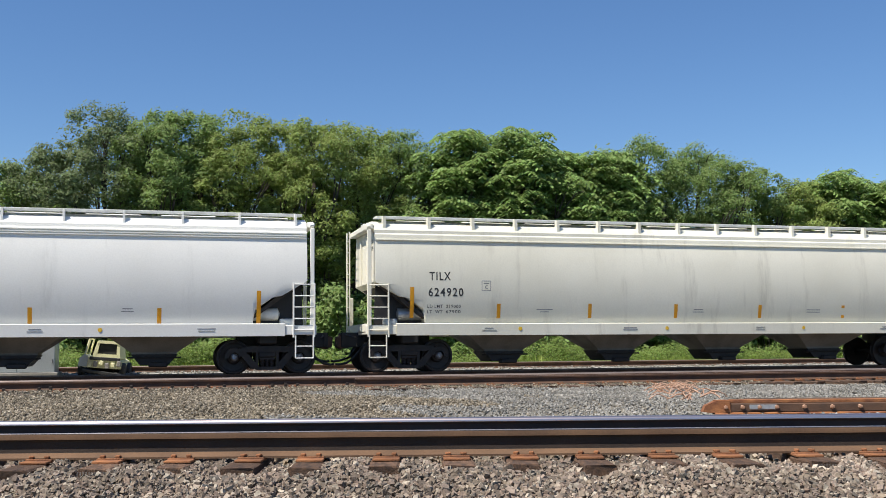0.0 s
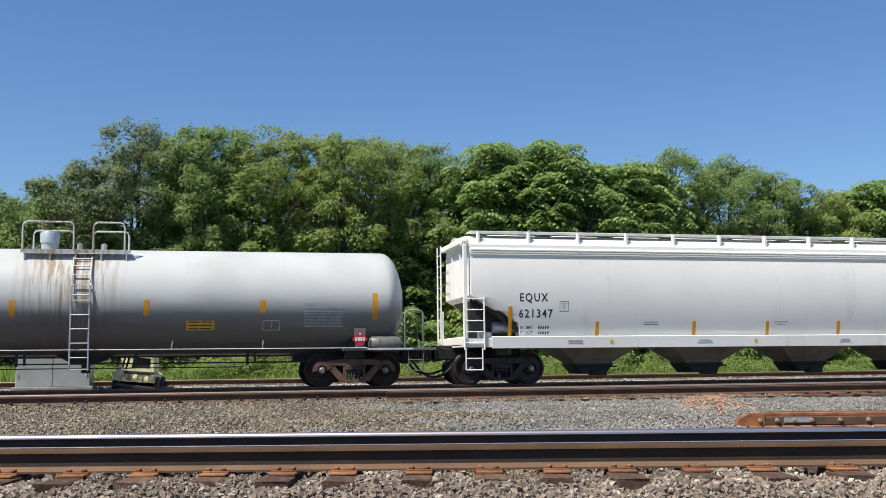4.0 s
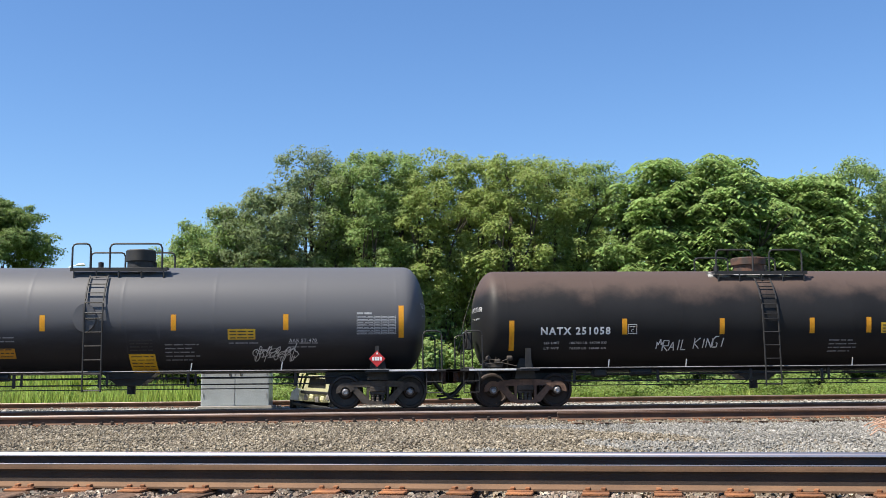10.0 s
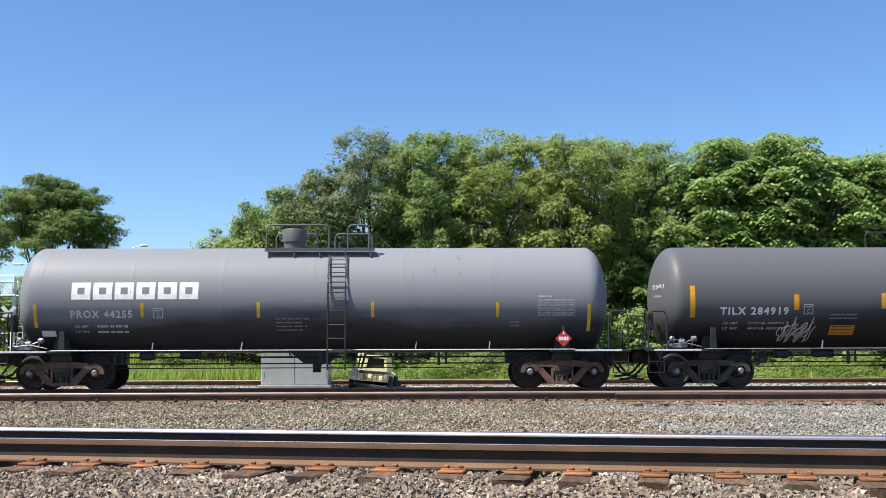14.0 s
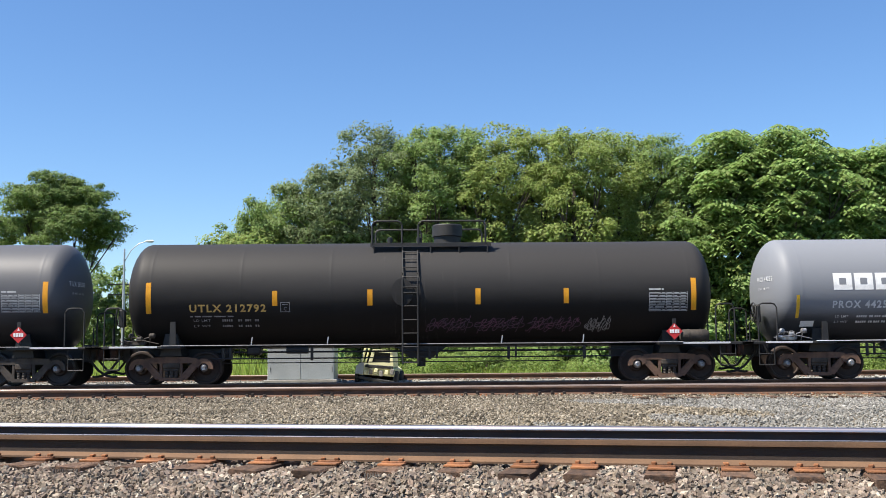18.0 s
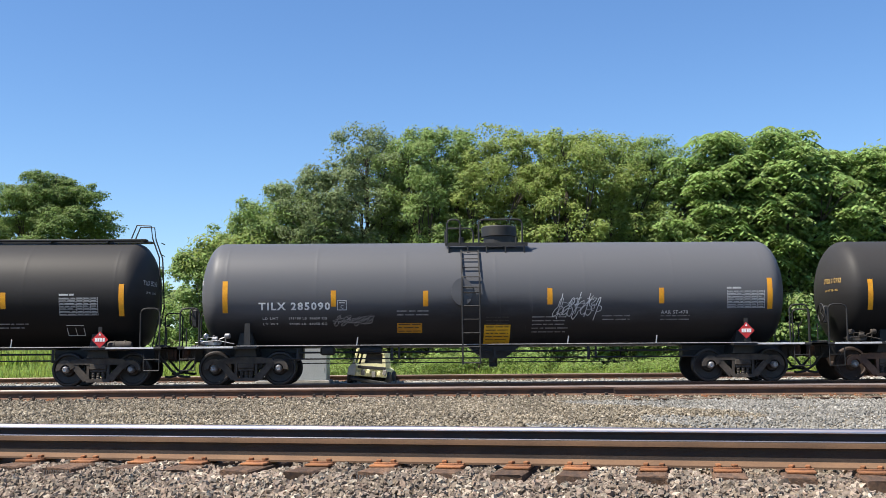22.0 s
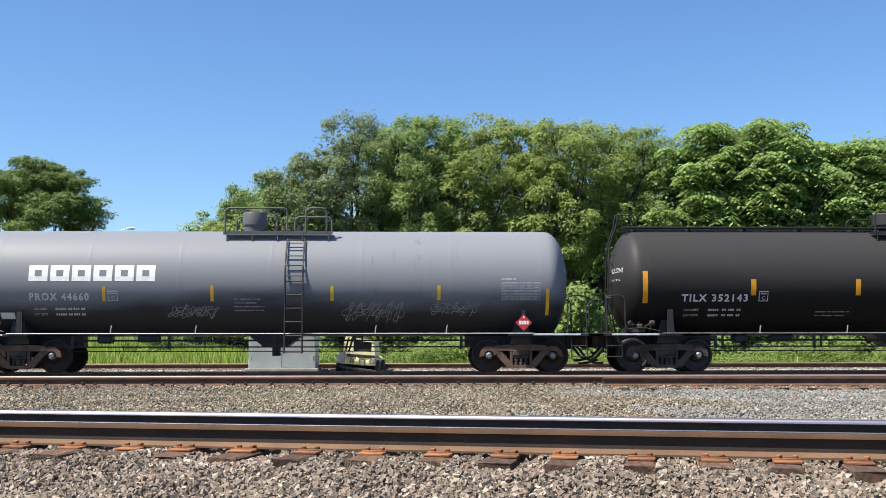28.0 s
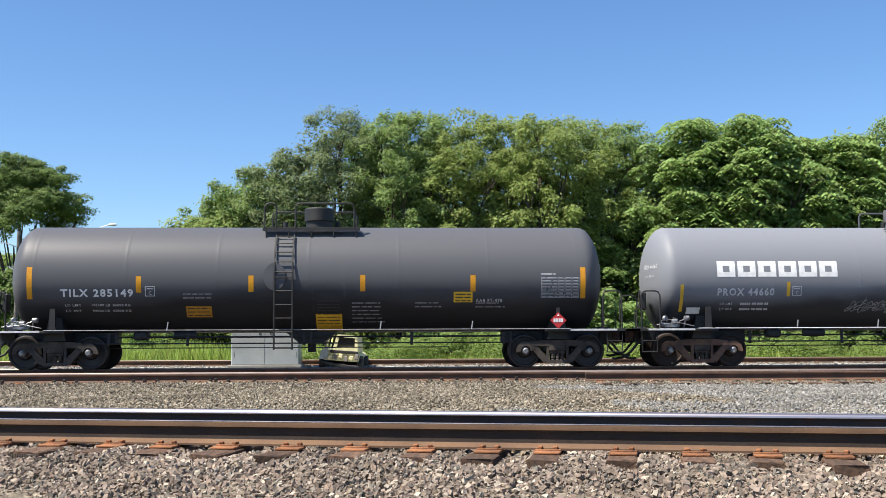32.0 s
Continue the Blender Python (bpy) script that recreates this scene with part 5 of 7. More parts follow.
def grass():
    rng = np.random.default_rng(21)
    n = 90000
    x, y = rng.uniform(-36, 44, n), 38.9 + 9.5 * rng.uniform(0, 1, n) ** 1.3
    clump = 0.55 + 0.45 * np.sin(x * 0.7 + 1.3 * np.sin(y * 0.9)) * np.sin(y * 1.1 + x * 0.3)
    y = np.where(x < -4.5, y + 4.0 * (y - 38.9) / 9.5, y)
    h = (0.22 + 0.5 * clump * rng.uniform(0.3, 1, n)) * np.where(y > 44, 1.4, 1.0) + np.where((x < -4.5) & (y > 43.5), 0.45, 0.0)
    b = np.stack([x, y, np.full(n, -0.42)], 1)
    a = rng.uniform(0, 6.28, n)
    u = np.stack([np.cos(a), np.sin(a), 0 * a], 1) * 0.03
    tip = b + np.stack([rng.normal(0, 0.16, n), rng.normal(0, 0.16, n), h], 1)
    mid = b * 0.5 + tip * 0.5 + np.stack([0 * h, 0 * h, 0.07 * h], 1)
    v = np.stack([b, mid + u, tip, mid - u], 1)
    # tall growth along the road's edge
    n = 26000
    b = np.stack([rng.uniform(-40, -9, n), rng.uniform(55, 61, n), np.full(n, -0.42)], 1)
    tip = b + np.stack([rng.normal(0, 0.25, n), rng.normal(0, 0.25, n), rng.uniform(0.9, 2.1, n)], 1)
    a = rng.uniform(0, 6.28, n)
    u = np.stack([np.cos(a), np.sin(a), 0 * a], 1) * 0.06
    v = np.concatenate([v, np.stack([b, (b + tip) / 2 + u, tip, (b + tip) / 2 - u], 1)])
    tagged(bulk("grass", v, [(0, 1, 2, 3)], M["grass"]), "tall bright green grass along the far track", "grass", kind="stuff")


def weeds():
    """Leafy weeds that stand behind the grass."""
    rng = np.random.default_rng(22)
    n = 460
    x = rng.uniform(-5.5, 42, n)
    pts = np.stack([x, rng.uniform(43.5, 47.5, n), -0.1 + rng.uniform(0, 1.15, n) * (0.55 + 0.45 * np.sin(x * 0.6) * np.sin(x * 0.23 + 1))], 1)
    tagged(bulk("weeds", leaves(pts, rng.uniform(0.35, 0.7, n), 130, 0.055, 23), [(0, 1, 2, 3)], M["weed"]), "leafy yellow-green weeds behind the grass", "weeds", kind="stuff")


grass()
weeds()


def undergrowth():
    """Low tangled growth that closes the foot of the wood."""
    rng = np.random.default_rng(33)
    n = 420
    pts = np.stack([rng.uniform(-10.5, 58, n), rng.uniform(47.6, 57, n), rng.uniform(-0.1, 2.2, n)], 1)
    pts[:, 1] += np.where(pts[:, 0] < -5, 3.5, 0)
    pts[:, 2] += np.where(pts[:, 1] > 51, 1.2, 0)
    tagged(bulk("undergrowth", leaves(pts, rng.uniform(0.7, 1.15, n), 150, 0.15, 34), [(0, 1, 2, 3)], M["leaf_c"]), "dense low undergrowth at the foot of the trees", "undergrowth", kind="stuff")


def back_hedge():
    """Thick growth behind the wood, which closes the view between the trunks."""
    rng = np.random.default_rng(35)
    n = 330
    pts = np.stack([rng.uniform(-14, 62, n), rng.uniform(62.5, 65, n), rng.uniform(-0.2, 4.4, n)], 1)
    tagged(bulk("thicket", leaves(pts, rng.uniform(0.9, 1.4, n), 100, 0.26, 36), [(0, 1, 2, 3)], M["leaf_c"]), "dark thicket behind the trees", "thicket", kind="stuff")


undergrowth()
back_hedge()


# ---- the train ----
TRAIN_Y = 30.305
WHEEL_R = 0.457


def wheelset_mesh():
    m = Mesh()
    m.lathe([(-0.98, 0.075), (0.98, 0.075)], 12, "y")
    for s in (-1, 1):
        prof = [(0.655, 0.14), (0.665, 0.30), (0.645, 0.40), (0.645, 0.452), (0.682, 0.484), (0.70, 0.466), (0.715, 0.459), (0.795, 0.453), (0.80, 0.44), (0.795, 0.395), (0.755, 0.375), (0.735, 0.2), (0.80, 0.155), (0.80, 0.10)]
        m.lathe([(s * a, r) for a, r in (prof if s > 0 else prof[::-1])][::1], 36, "y")
        # plate holes and chalk-sized hub bolts make the turning visible
        for k in range(3):
            a = 2 * math.pi * k / 3
            m.lathe([(s * 0.70, 0.035), (s * 0.752, 0.035)], 8, "y", (0.29 * math.sin(a), 0, 0.29 * math.cos(a)))
    return m


def sideframe_mesh():
    """One cast side frame with its windows, centred between its axles at axle height."""
    m = Mesh()
    y0, y1 = -0.075, 0.075
    m.slab([(-0.86, 0.14), (-0.70, 0.27), (-0.4, 0.30), (0.4, 0.30), (0.70, 0.27), (0.86, 0.14), (0.55, 0.13), (-0.55, 0.13)], y0, y1)
    for s in (-1, 1):
        hood = [(s * (0.889 + 0.262 * math.cos(a)), 0.262 * math.sin(a)) for a in np.linspace(-0.15, math.pi * 0.92, 9)]
        hood += [(s * (0.889 + 0.135 * math.cos(a)), 0.135 * math.sin(a)) for a in np.linspace(math.pi * 1.02, -0.1, 9)]
        for i in range(8):
            m.slab([hood[i], hood[i + 1], hood[16 - i], hood[17 - i]], y0, y1)
        m.slab([(s * 0.76, 0.10), (s * 0.60, 0.16), (s * 0.22, -0.24), (s * 0.40, -0.33)], y0 + 0.01, y1 - 0.01)
        m.slab([(s * 0.31, 0.2), (s * 0.24, 0.2), (s * 0.24, -0.30), (s * 0.31, -0.30)], y0 + 0.01, y1 - 0.01)
    m.slab([(-0.37, -0.26), (0.37, -0.26), (0.30, -0.35), (-0.30, -0.35)], y0 - 0.015, y1 + 0.015)
    return m


def springs_mesh():
    m = Mesh()
    m.box((0, 0, 0.09), (0.46, 0.17, 0.15), 0.02)
    m.box((0, 0, -0.02), (0.44, 0.1, 0.08), 0.02)
    for x in (-0.13, 0.0, 0.13):
        m.lathe([(-0.25 + 0.022 * k, 0.05 + 0.012 * (k % 2)) for k in range(11)], 10, "z", (x, 0, 0))
    return m


def bearing_mesh():
    m = Mesh()
    m.lathe([(0.09, 0.10), (-0.02, 0.105), (-0.06, 0.09), (-0.08, 0.07), (-0.105, 0.055)], 16, "y")
    for k in range(3):
        a = 2 * math.pi * k / 3 + 0.4
        m.lathe([(-0.08, 0.016), (-0.125, 0.016)], 6, "y", (0.05 * math.cos(a), 0, 0.05 * math.sin(a)))
    return m


SHARED = {
    "wheelset": wheelset_mesh().data("wheelset", M["wheel"]),
    "wheelset_rust": wheelset_mesh().data("wheelset", M["wheel_rust"]),
    "frame": sideframe_mesh().data("sideframe", M["truck"]),
    "frame_rust": sideframe_mesh().data("sideframe", M["truck_rust"]),
    # hopper trucks: the shade below the car is put into a darker steel
    "frame_shaded": sideframe_mesh().data("sideframe", M["wheel"]),
    "springs_shaded": springs_mesh().data("spring_group", M["wheel"]),
    "springs": springs_mesh().data("spring_group", M["truck"]),
    "bearing": bearing_mesh().data("bearing_cap", M["cap"]),
    "bolster": Mesh().box((0, 0, 0.08), (0.42, 2.1, 0.24), 0.04).box((0, 0, 0.24), (0.5, 0.5, 0.12), 0.03).data("bolster", M["black"]),
}
WHEELSETS = []


def bogie(car, x, rusty, dark=False):
    """A two-axle truck under a car: side frames, springs, bolster, turning wheelsets."""
    b = new("bogie")
    b.empty_display_size = 0.2
    b.parent = car
    b.location = (x, 0, WHEEL_R)
    for s in (-1, 1):
        f = part("sideframe", SHARED["frame_rust" if rusty else "frame_shaded" if dark else "frame"], None, b, at=pose(0, s * 1.0, 0))
        part("spring_nest", SHARED["springs_shaded" if dark else "springs"], None, b, at=pose(0, s * 1.0, -0.02))
        for ax in (-0.889, 0.889):
            part("bearing_cap", SHARED["bearing"], None, b, at=pose(ax, s * 1.0, 0, 0, 0, 0 if s < 0 else 180))
    part("bolster", SHARED["bolster"], None, b)
    for ax in (-0.889, 0.889):
        w = part("wheelset", SHARED["wheelset_rust" if rusty else "wheelset"], None, b, at=pose(ax, 0, 0))
        WHEELSETS.append((w, ax))
    return b


def coupler(car, x, s):
    """Knuckle coupler, its cut lever and two air hoses at one end."""
    m = Mesh()
    m.box((x - s * 0.25, 0, 0.86), (0.6, 0.18, 0.2), 0.03)
    m.slab([(x + s * 0.0, 0.70), (x + s * 0.26, 0.66), (x + s * 0.36, 0.76), (x + s * 0.36, 0.98), (x + s * 0.26, 1.06), (x + s * 0.0, 1.02)], -0.18, 0.12)
    m.box((x + s * 0.30, -0.16, 0.86), (0.2, 0.14, 0.32), 0.04)
    part("coupler", m, M["coupler"], car, "rusty knuckle coupler")
    m = Mesh()
    m.path([(x + s * 0.12, -0.1, 1.08), (x + s * 0.1, -0.5, 1.04), (x - s * 0.02, -0.9, 0.98), (x - s * 0.02, -1.3, 0.98), (x - s * 0.02, -1.34, 0.74)], 0.018, 6)
    part("cut_lever", m, M["black"], car)
    m = Mesh()
    m.box((x - s * 0.5, 0, 0.88), (0.24, 0.55, 0.5), 0.03)
    m.box((x - s * 0.36, 0, 1.06), (0.1, 0.7, 0.12), 0.02)
    part("striker", m, M["black"], car)
    for y, low in ((-0.42, 0.22), (0.4, 0.3)):
        h = Mesh()
        h.path([(x - s * 0.42, y, 0.80), (x - s * 0.26, y - 0.03, 0.62), (x - s * 0.10, y, 0.42), (x + s * 0.12, y + 0.04, low + 0.04), (x + s * 0.34, y + 0.08, low), (x + s * 0.42, y + 0.1, low + 0.02)], 0.034, 8)
        part("air_hose", h, M["rubber"], car)


class Skin:
    """Lays marks on the front of a round tank."""

    def __init__(self, r, zc):
        self.r, self.zc = r, zc

    def at(self, x, z, up=0.0, off=0.003):
        a = math.asin(max(-0.98, min(0.98, (z - self.zc) / self.r))) + up / self.r
        return (x, -(self.r + off) * math.cos(a), self.zc + (self.r + off) * math.sin(a))

    def patch(self, m, x0, x1, z0, h, off=0.003, slant=0.0):
        rows = max(1, int(h / 0.1))
        verts = [self.at(x + slant * k / rows, z0, h * k / rows, off) for k in range(rows + 1) for x in (x0, x1)]
        verts += [self.at(x + slant * k / rows, z0, h * k / rows, off - 0.005) for k in range(rows + 1) for x in (x0, x1)]
        n = 2 * (rows + 1)
        faces = [(2 * k, 2 * k + 1, 2 * k + 3, 2 * k + 2) for k in range(rows)]
        edge = [2 * k for k in range(rows + 1)] + [2 * k + 1 for k in range(rows, -1, -1)]
        faces += [(edge[i], edge[(i + 1) % len(edge)], edge[(i + 1) % len(edge)] + n, edge[i] + n) for i in range(len(edge))]
        m.add(verts, faces)

    def arc(self, z, h):
        """The length round the shell of a mark that is h high."""
        return self.r * (math.asin(max(-0.98, min(0.98, (z + h - self.zc) / self.r))) - math.asin(max(-0.98, min(0.98, (z - self.zc) / self.r))))

    def text(self, m, body, x0, x1, z0, size, off=0.0035):
        v, f = letters(body, size)
        lo, hi = min(p[0] for p in v), max(p[0] for p in v)
        k = (x1 - x0) / (hi - lo)
        m.add([self.at(x0 + (px - lo) * k, z0, py, off) for px, py in v], f)

    def on_head(self, m, body, s, half, hd, y0, z0, size, long):
        """A line of writing on a dished head, read from beyond that end."""
        v, f = letters(body, size)
        lo, hi = min(p[0] for p in v), max(p[0] for p in v)
        pts = []
        for px, py in v:
            y, z = s * (y0 + (px - lo) * long / (hi - lo)), z0 + py
            rho = min(0.99, math.hypot(y, z - self.zc) / self.r)
            pts.append((s * (half - hd + hd * math.sqrt(1 - rho * rho) + 0.012), y, z))
        m.add(pts, f)

    def bars(self, m, x0, x1, z0, h, rng, gaps=0.12, off=0.003):
        """A line of unreadable writing."""
        x = x0
        while x < x1 - 0.03:
            w = min(rng.uniform(0.08, 0.34), x1 - x)
            self.patch(m, x, x + w, z0, h, off)
            x += w + rng.uniform(0.03, gaps)

    def ring(self, m, x0, x1, z0, h, t=0.018, off=0.003):
        self.patch(m, x0, x1, z0, t, off)
        self.patch(m, x0, x1, z0 + h - t, t, off)
        self.patch(m, x0, x0 + t, z0 + t, h - 2 * t, off)
        self.patch(m, x1 - t, x1, z0 + t, h - 2 * t, off)

    def stroke(self, m, pts, w=0.03, off=0.0035):
        """A sprayed line through (x, z) points."""
        for (xa, za), (xb, zb) in zip(pts, pts[1:]):
            d = Vector((xb - xa, zb - za))
            if d.length < 1e-4:
                continue
            nrm = Vector((-d.y, d.x)).normalized() * w / 2
            n = 1 + int(d.length / 0.06)
            for i in range(n):
                (x0, z0), (x1, z1) = ((xa + d.x * u / n, za + d.y * u / n) for u in (i, i + 1))
                q = [(x0 + nrm.x, z0 + nrm.y), (x0 - nrm.x, z0 - nrm.y), (x1 - nrm.x, z1 - nrm.y), (x1 + nrm.x, z1 + nrm.y)]
                m.add([self.at(x, z, 0, off) for x, z in q], [(0, 1, 2, 3)])

    def tag(self, m, x0, x1, z0, h):
        """Hand-sprayed words and a crown."""
        glyphs = {"R": ["00 01", "01 71 74 04", "04 70"], "A": ["00 41 70", "23 53"], "I": ["40 41"], "L": ["01 00 60"], "K": ["00 01", "71 04 70"], "N": ["00 01 70 71"], "G": ["71 31 02 00 60 63 43"], "!": ["51 44", "40 51"], "^": ["00 02 23 41 63 82 80"]}
        up = {"0": 0.0, "1": 1.0, "2": 0.7, "3": 0.4, "4": 0.5}
        w = (x1 - x0) / 10.2
        for k, ch in enumerate("^RAIL KING!"):
            for line in glyphs.get(ch, ()):
                pts = [(x0 + w * (k * 0.95 + int(p[0]) / 8.5) + 0.1 * up[p[1]] * h, z0 + h * up[p[1]] * (1 + 0.12 * math.sin(2.3 * k)) + (0.07 if ch == "^" else 0.012 * k)) for p in line.split()]
                self.stroke(m, pts, 0.03)

    def scribble(self, m, x0, x1, z0, h, seed, count=5, w=0.026):
        rng = random.Random(seed)
        wide = (x1 - x0) / count
        for k in range(count):
            cx, n = x0 + wide * (k + 0.5), rng.randint(7, 11)
            a0, turn = rng.uniform(0, 6.28), rng.choice((-1, 1)) * rng.uniform(4.5, 8.0)
            pts = []
            for i in range(n * 2):
                u = i / (n * 2 - 1)
                rr = 0.5 + 0.25 * math.sin(3 * u * 6.28 + a0)
                pts.append((cx + wide * rr * math.cos(a0 + turn * u), z0 + h * (0.5 + 0.55 * rr * math.sin(a0 + turn * u + 0.6))))
            self.stroke(m, pts, w)
            self.stroke(m, [(cx - wide * 0.3, z0 + h * rng.uniform(0, 0.4)), (cx + wide * 0.4, z0 + h * rng.uniform(0.6, 1.1))], w)


def tank_car(name, label, c, paint, r, zc, half, sp, refl, text, boxmark, table, placard, brackets, post, dome, plat, ladder=None,
             ink="white", trim="black", rusty=False, cyl=None, tag=None, brand=None, yellow=(), ochre=(), notices=(), aar=None, spray=(), product=None, topwalk=False, outline=None, bright=False, weights=None):
    """A tank car: shell, trucks, couplers, end platforms, dome, ladder, lettering."""
    car = root("tank_car", label, "tank car", "cars of the freight train")
    skin, rng = Skin(r, zc), random.Random(int(abs(c) * 10))
    trim_m = M["black"] if trim == "black" else PAINT[trim]
    # shell with dished heads and low weld beads
    hd = 0.62
    prof = [(-half + hd * (1 - math.cos(a)), r * math.sin(a)) for a in np.linspace(0.0, math.pi / 2, 11)]
    prof[0] = (-half, 0.02)
    body = []
    for x in np.linspace(-half + hd + 0.25, half - hd - 0.25, 7):
        body += [(x - 0.09, r), (x - 0.03, r), (x - 0.008, r + 0.002), (x + 0.008, r + 0.002), (x + 0.03, r), (x + 0.09, r)]
    shell = Mesh().lathe(prof + body + [(-a, b) for a, b in prof[::-1]], 72, "x", (0, 0, zc))
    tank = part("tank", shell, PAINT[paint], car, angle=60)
    if bright:
        pad = Mesh()
        skin.patch(pad, plat[0] - 0.12, plat[1] + 0.05, zc + r * 0.83, 0.42, 0.003)
        part("worn_patch", pad, M["flaked"], tank, "flaked white paint below the platform")
    # the mark again on both heads
    for s in (-1, 1):
        m = Mesh()
        y0 = -1.05 if s > 0 else 0.25
        skin.on_head(m, text[0], s, half, hd, y0, zc + 0.25, 0.19, 0.8)
        skin.on_head(m, "LT WT  LB  KG", s, half, hd, y0 + 0.08, zc + 0.02, 0.08, 0.6)
        part("head_lettering", m, M["greyletter" if ink != "gold" else "gold"], tank)
    # amber reflectors
    for x, tall in refl:
        m = Mesh()
        wd = 0.045 if paint == "silver" else 0.07
        skin.patch(m, x - wd, x + wd, tall[0], tall[1], 0.003)
        part("reflector", m, M["lemon"] if paint == "silver" else M["yellow"], tank, "narrow yellow reflective strip" if paint == "silver" else "amber reflective strip")
    # reporting marks and weights
    m = Mesh()
    skin.text(m, text[0], text[1], text[2], text[3], 0.285)
    part("reporting_mark", m, M[ink], tank)
    m = Mesh()
    dim = "faint" if ink == "gold" else "greyletter"
    wide = text[2] - text[1]
    for k, row in enumerate(("LD LMT", "LT WT")):
        z = text[3] - 0.26 - 0.145 * k
        skin.text(m, row, text[1] + 0.1, text[1] + 0.1 + 0.22 * wide, z, 0.1)
        if weights:
            skin.text(m, weights[k], text[1] + 0.42 * wide, text[1] + 0.95 * wide, z, 0.1)
        else:
            # figures too faint to read
            for u in (0.42, 0.63, 0.72, 0.85):
                for q in range(2 if u in (0.63, 0.85) else 5 if u < 0.5 else 3):
                    a = text[1] + u * wide + 0.06 * q
                    skin.patch(m, a, a + 0.04, z, 0.065)
    part("weight_lettering", m, M[dim], tank)
    m = Mesh()
    bx, bz = boxmark
    skin.ring(m, bx - 0.13, bx + 0.13, bz - 0.13, 0.27)
    skin.text(m, "C", bx - 0.035, bx + 0.045, bz - 0.085, 0.14)
    skin.patch(m, bx - 0.08, bx + 0.08, bz + 0.06, 0.025)
    part("plate_mark", m, M[dim], tank)
    # data table
    m = Mesh()
    x0, x1, z0, h = table
    for k in range(7):
        skin.patch(m, x0, x1, z0 + h * k / 7, 0.012, 0.003)
        skin.bars(m, x0 + 0.02, x0 + 0.42 * (x1 - x0), z0 + h * (k + 0.3) / 7, h / 24, rng, 0.05)
        for j in range(3):
            u = x0 + (x1 - x0) * (0.47 + 0.18 * j)
            skin.bars(m, u, u + 0.13 * (x1 - x0), z0 + h * (k + 0.3) / 7, h / 22, rng, 0.03)
    for u in (0.0, 0.44, 0.62, 0.80, 0.985):
        skin.patch(m, x0 + (x1 - x0) * u, x0 + (x1 - x0) * u + 0.012, z0, h, 0.003)
    skin.bars(m, x0, x0 + 0.38 * (x1 - x0), z0 + h + 0.03, 0.05, rng, 0.03)
    part("inspection_table", m, M["white"] if bright else M["stencil"], tank)
    for k, (a, b, z, hh) in enumerate(notices):
        m = Mesh()
        for j in range(max(1, int(hh / 0.1))):
            skin.bars(m, a, a + (b - a) * rng.uniform(0.7, 1.0), z + hh - 0.1 * j, 0.035, rng, 0.05)
        part("notice_lettering", m, M["faint"], tank)
    if aar:
        m = Mesh()
        skin.text(m, "AAR ST-470", aar[0], aar[1], aar[2], 0.145)
        part("standard_lettering", m, M["greyletter"], tank)
    if product:
        m = Mesh()
        skin.text(m, "METHYL METHACRYLATE", product[0], product[1], product[2], 0.14)
        skin.text(m, "MONOMER STABILIZED", product[0] + 0.28, product[1] - 0.02, product[2] - 0.2, 0.14)
        part("product_lettering", m, M["white"], tank)
    for a, b, z, h in yellow:
        h = skin.arc(z, h)
        m = Mesh()
        skin.patch(m, a, b, z, h, 0.003)
        d = part("yellow_decal", m, M["lemon"], tank, "yellow warning decal")
        m = Mesh()
        for j in range(max(2, int(h / 0.09))):
            skin.bars(m, a + 0.05, b - 0.05, z + 0.03 + j * 0.085, 0.03, rng, 0.04, 0.0055)
        part("decal_lettering", m, M["ink"], d)
    for a, b, z, h in ochre:
        h = skin.arc(z, h)
        m = Mesh()
        skin.patch(m, a, b, z, h, 0.003)
        d = part("ochre_decal", m, M["amber_panel"], tank, "ochre stencil panel")
        m = Mesh()
        for j in range(3):
            skin.bars(m, a + 0.04, b - 0.04, z + 0.04 + j * 0.09, 0.03, rng, 0.04, 0.0055)
        part("decal_lettering", m, M["ink"], d)
    if outline:
        m = Mesh()
        skin.ring(m, outline[0], outline[1], outline[2], outline[3], 0.015)
        skin.patch(m, (outline[0] + outline[1]) / 2, (outline[0] + outline[1]) / 2 + 0.012, outline[2], outline[3])
        part("test_panel", m, M["greyletter"], tank)
    if brand:
        # six plain white blocks stand for the owner's mark
        x0, x1, z0, h = brand
        w = (x1 - x0) / 6
        m = Mesh()
        for k in range(6):
            a, b, t = x0 + w * k + 0.035, x0 + w * (k + 1) - 0.035, h * 0.3
            skin.patch(m, a, b, z0, t, 0.0035)
            skin.patch(m, a, b, z0 + h - t, t, 0.0035)
            skin.patch(m, a, a + 0.16, z0 + t, h - 2 * t, 0.0035)
            skin.patch(m, b - 0.16, b, z0 + t, h - 2 * t, 0.0035)
        part("owner_mark", m, M["white"], tank, "row of six plain white block shapes")
    if tag:
        m = Mesh()
        skin.patch(m, tag[0], tag[1], tag[2], tag[3], 0.003)
        part("white_tag", m, M["white"], tank)
    for k, (a, b, z, h, colour) in enumerate(spray):
        m = Mesh()
        if colour == "tag":
            skin.tag(m, a, b, z, h)
            part("graffiti", m, M["greyletter"], tank, "sprayed white words below a small crown")
            continue
        skin.scribble(m, a, b, z, h, k + int(abs(c)), max(4, int((b - a) / 0.24)), 0.014 if colour == "pink" else 0.019)
        skin.scribble(m, a + 0.1, b - 0.15, z + h * 0.25, h * 0.7, k + 50 + int(abs(c)), max(2, int((b - a) / 0.5)), 0.013)
        part("graffiti", m, M[colour], tank, "sprayed graffiti scrawl")
    # stub sills, saddles, end platforms
    end = half + 0.45
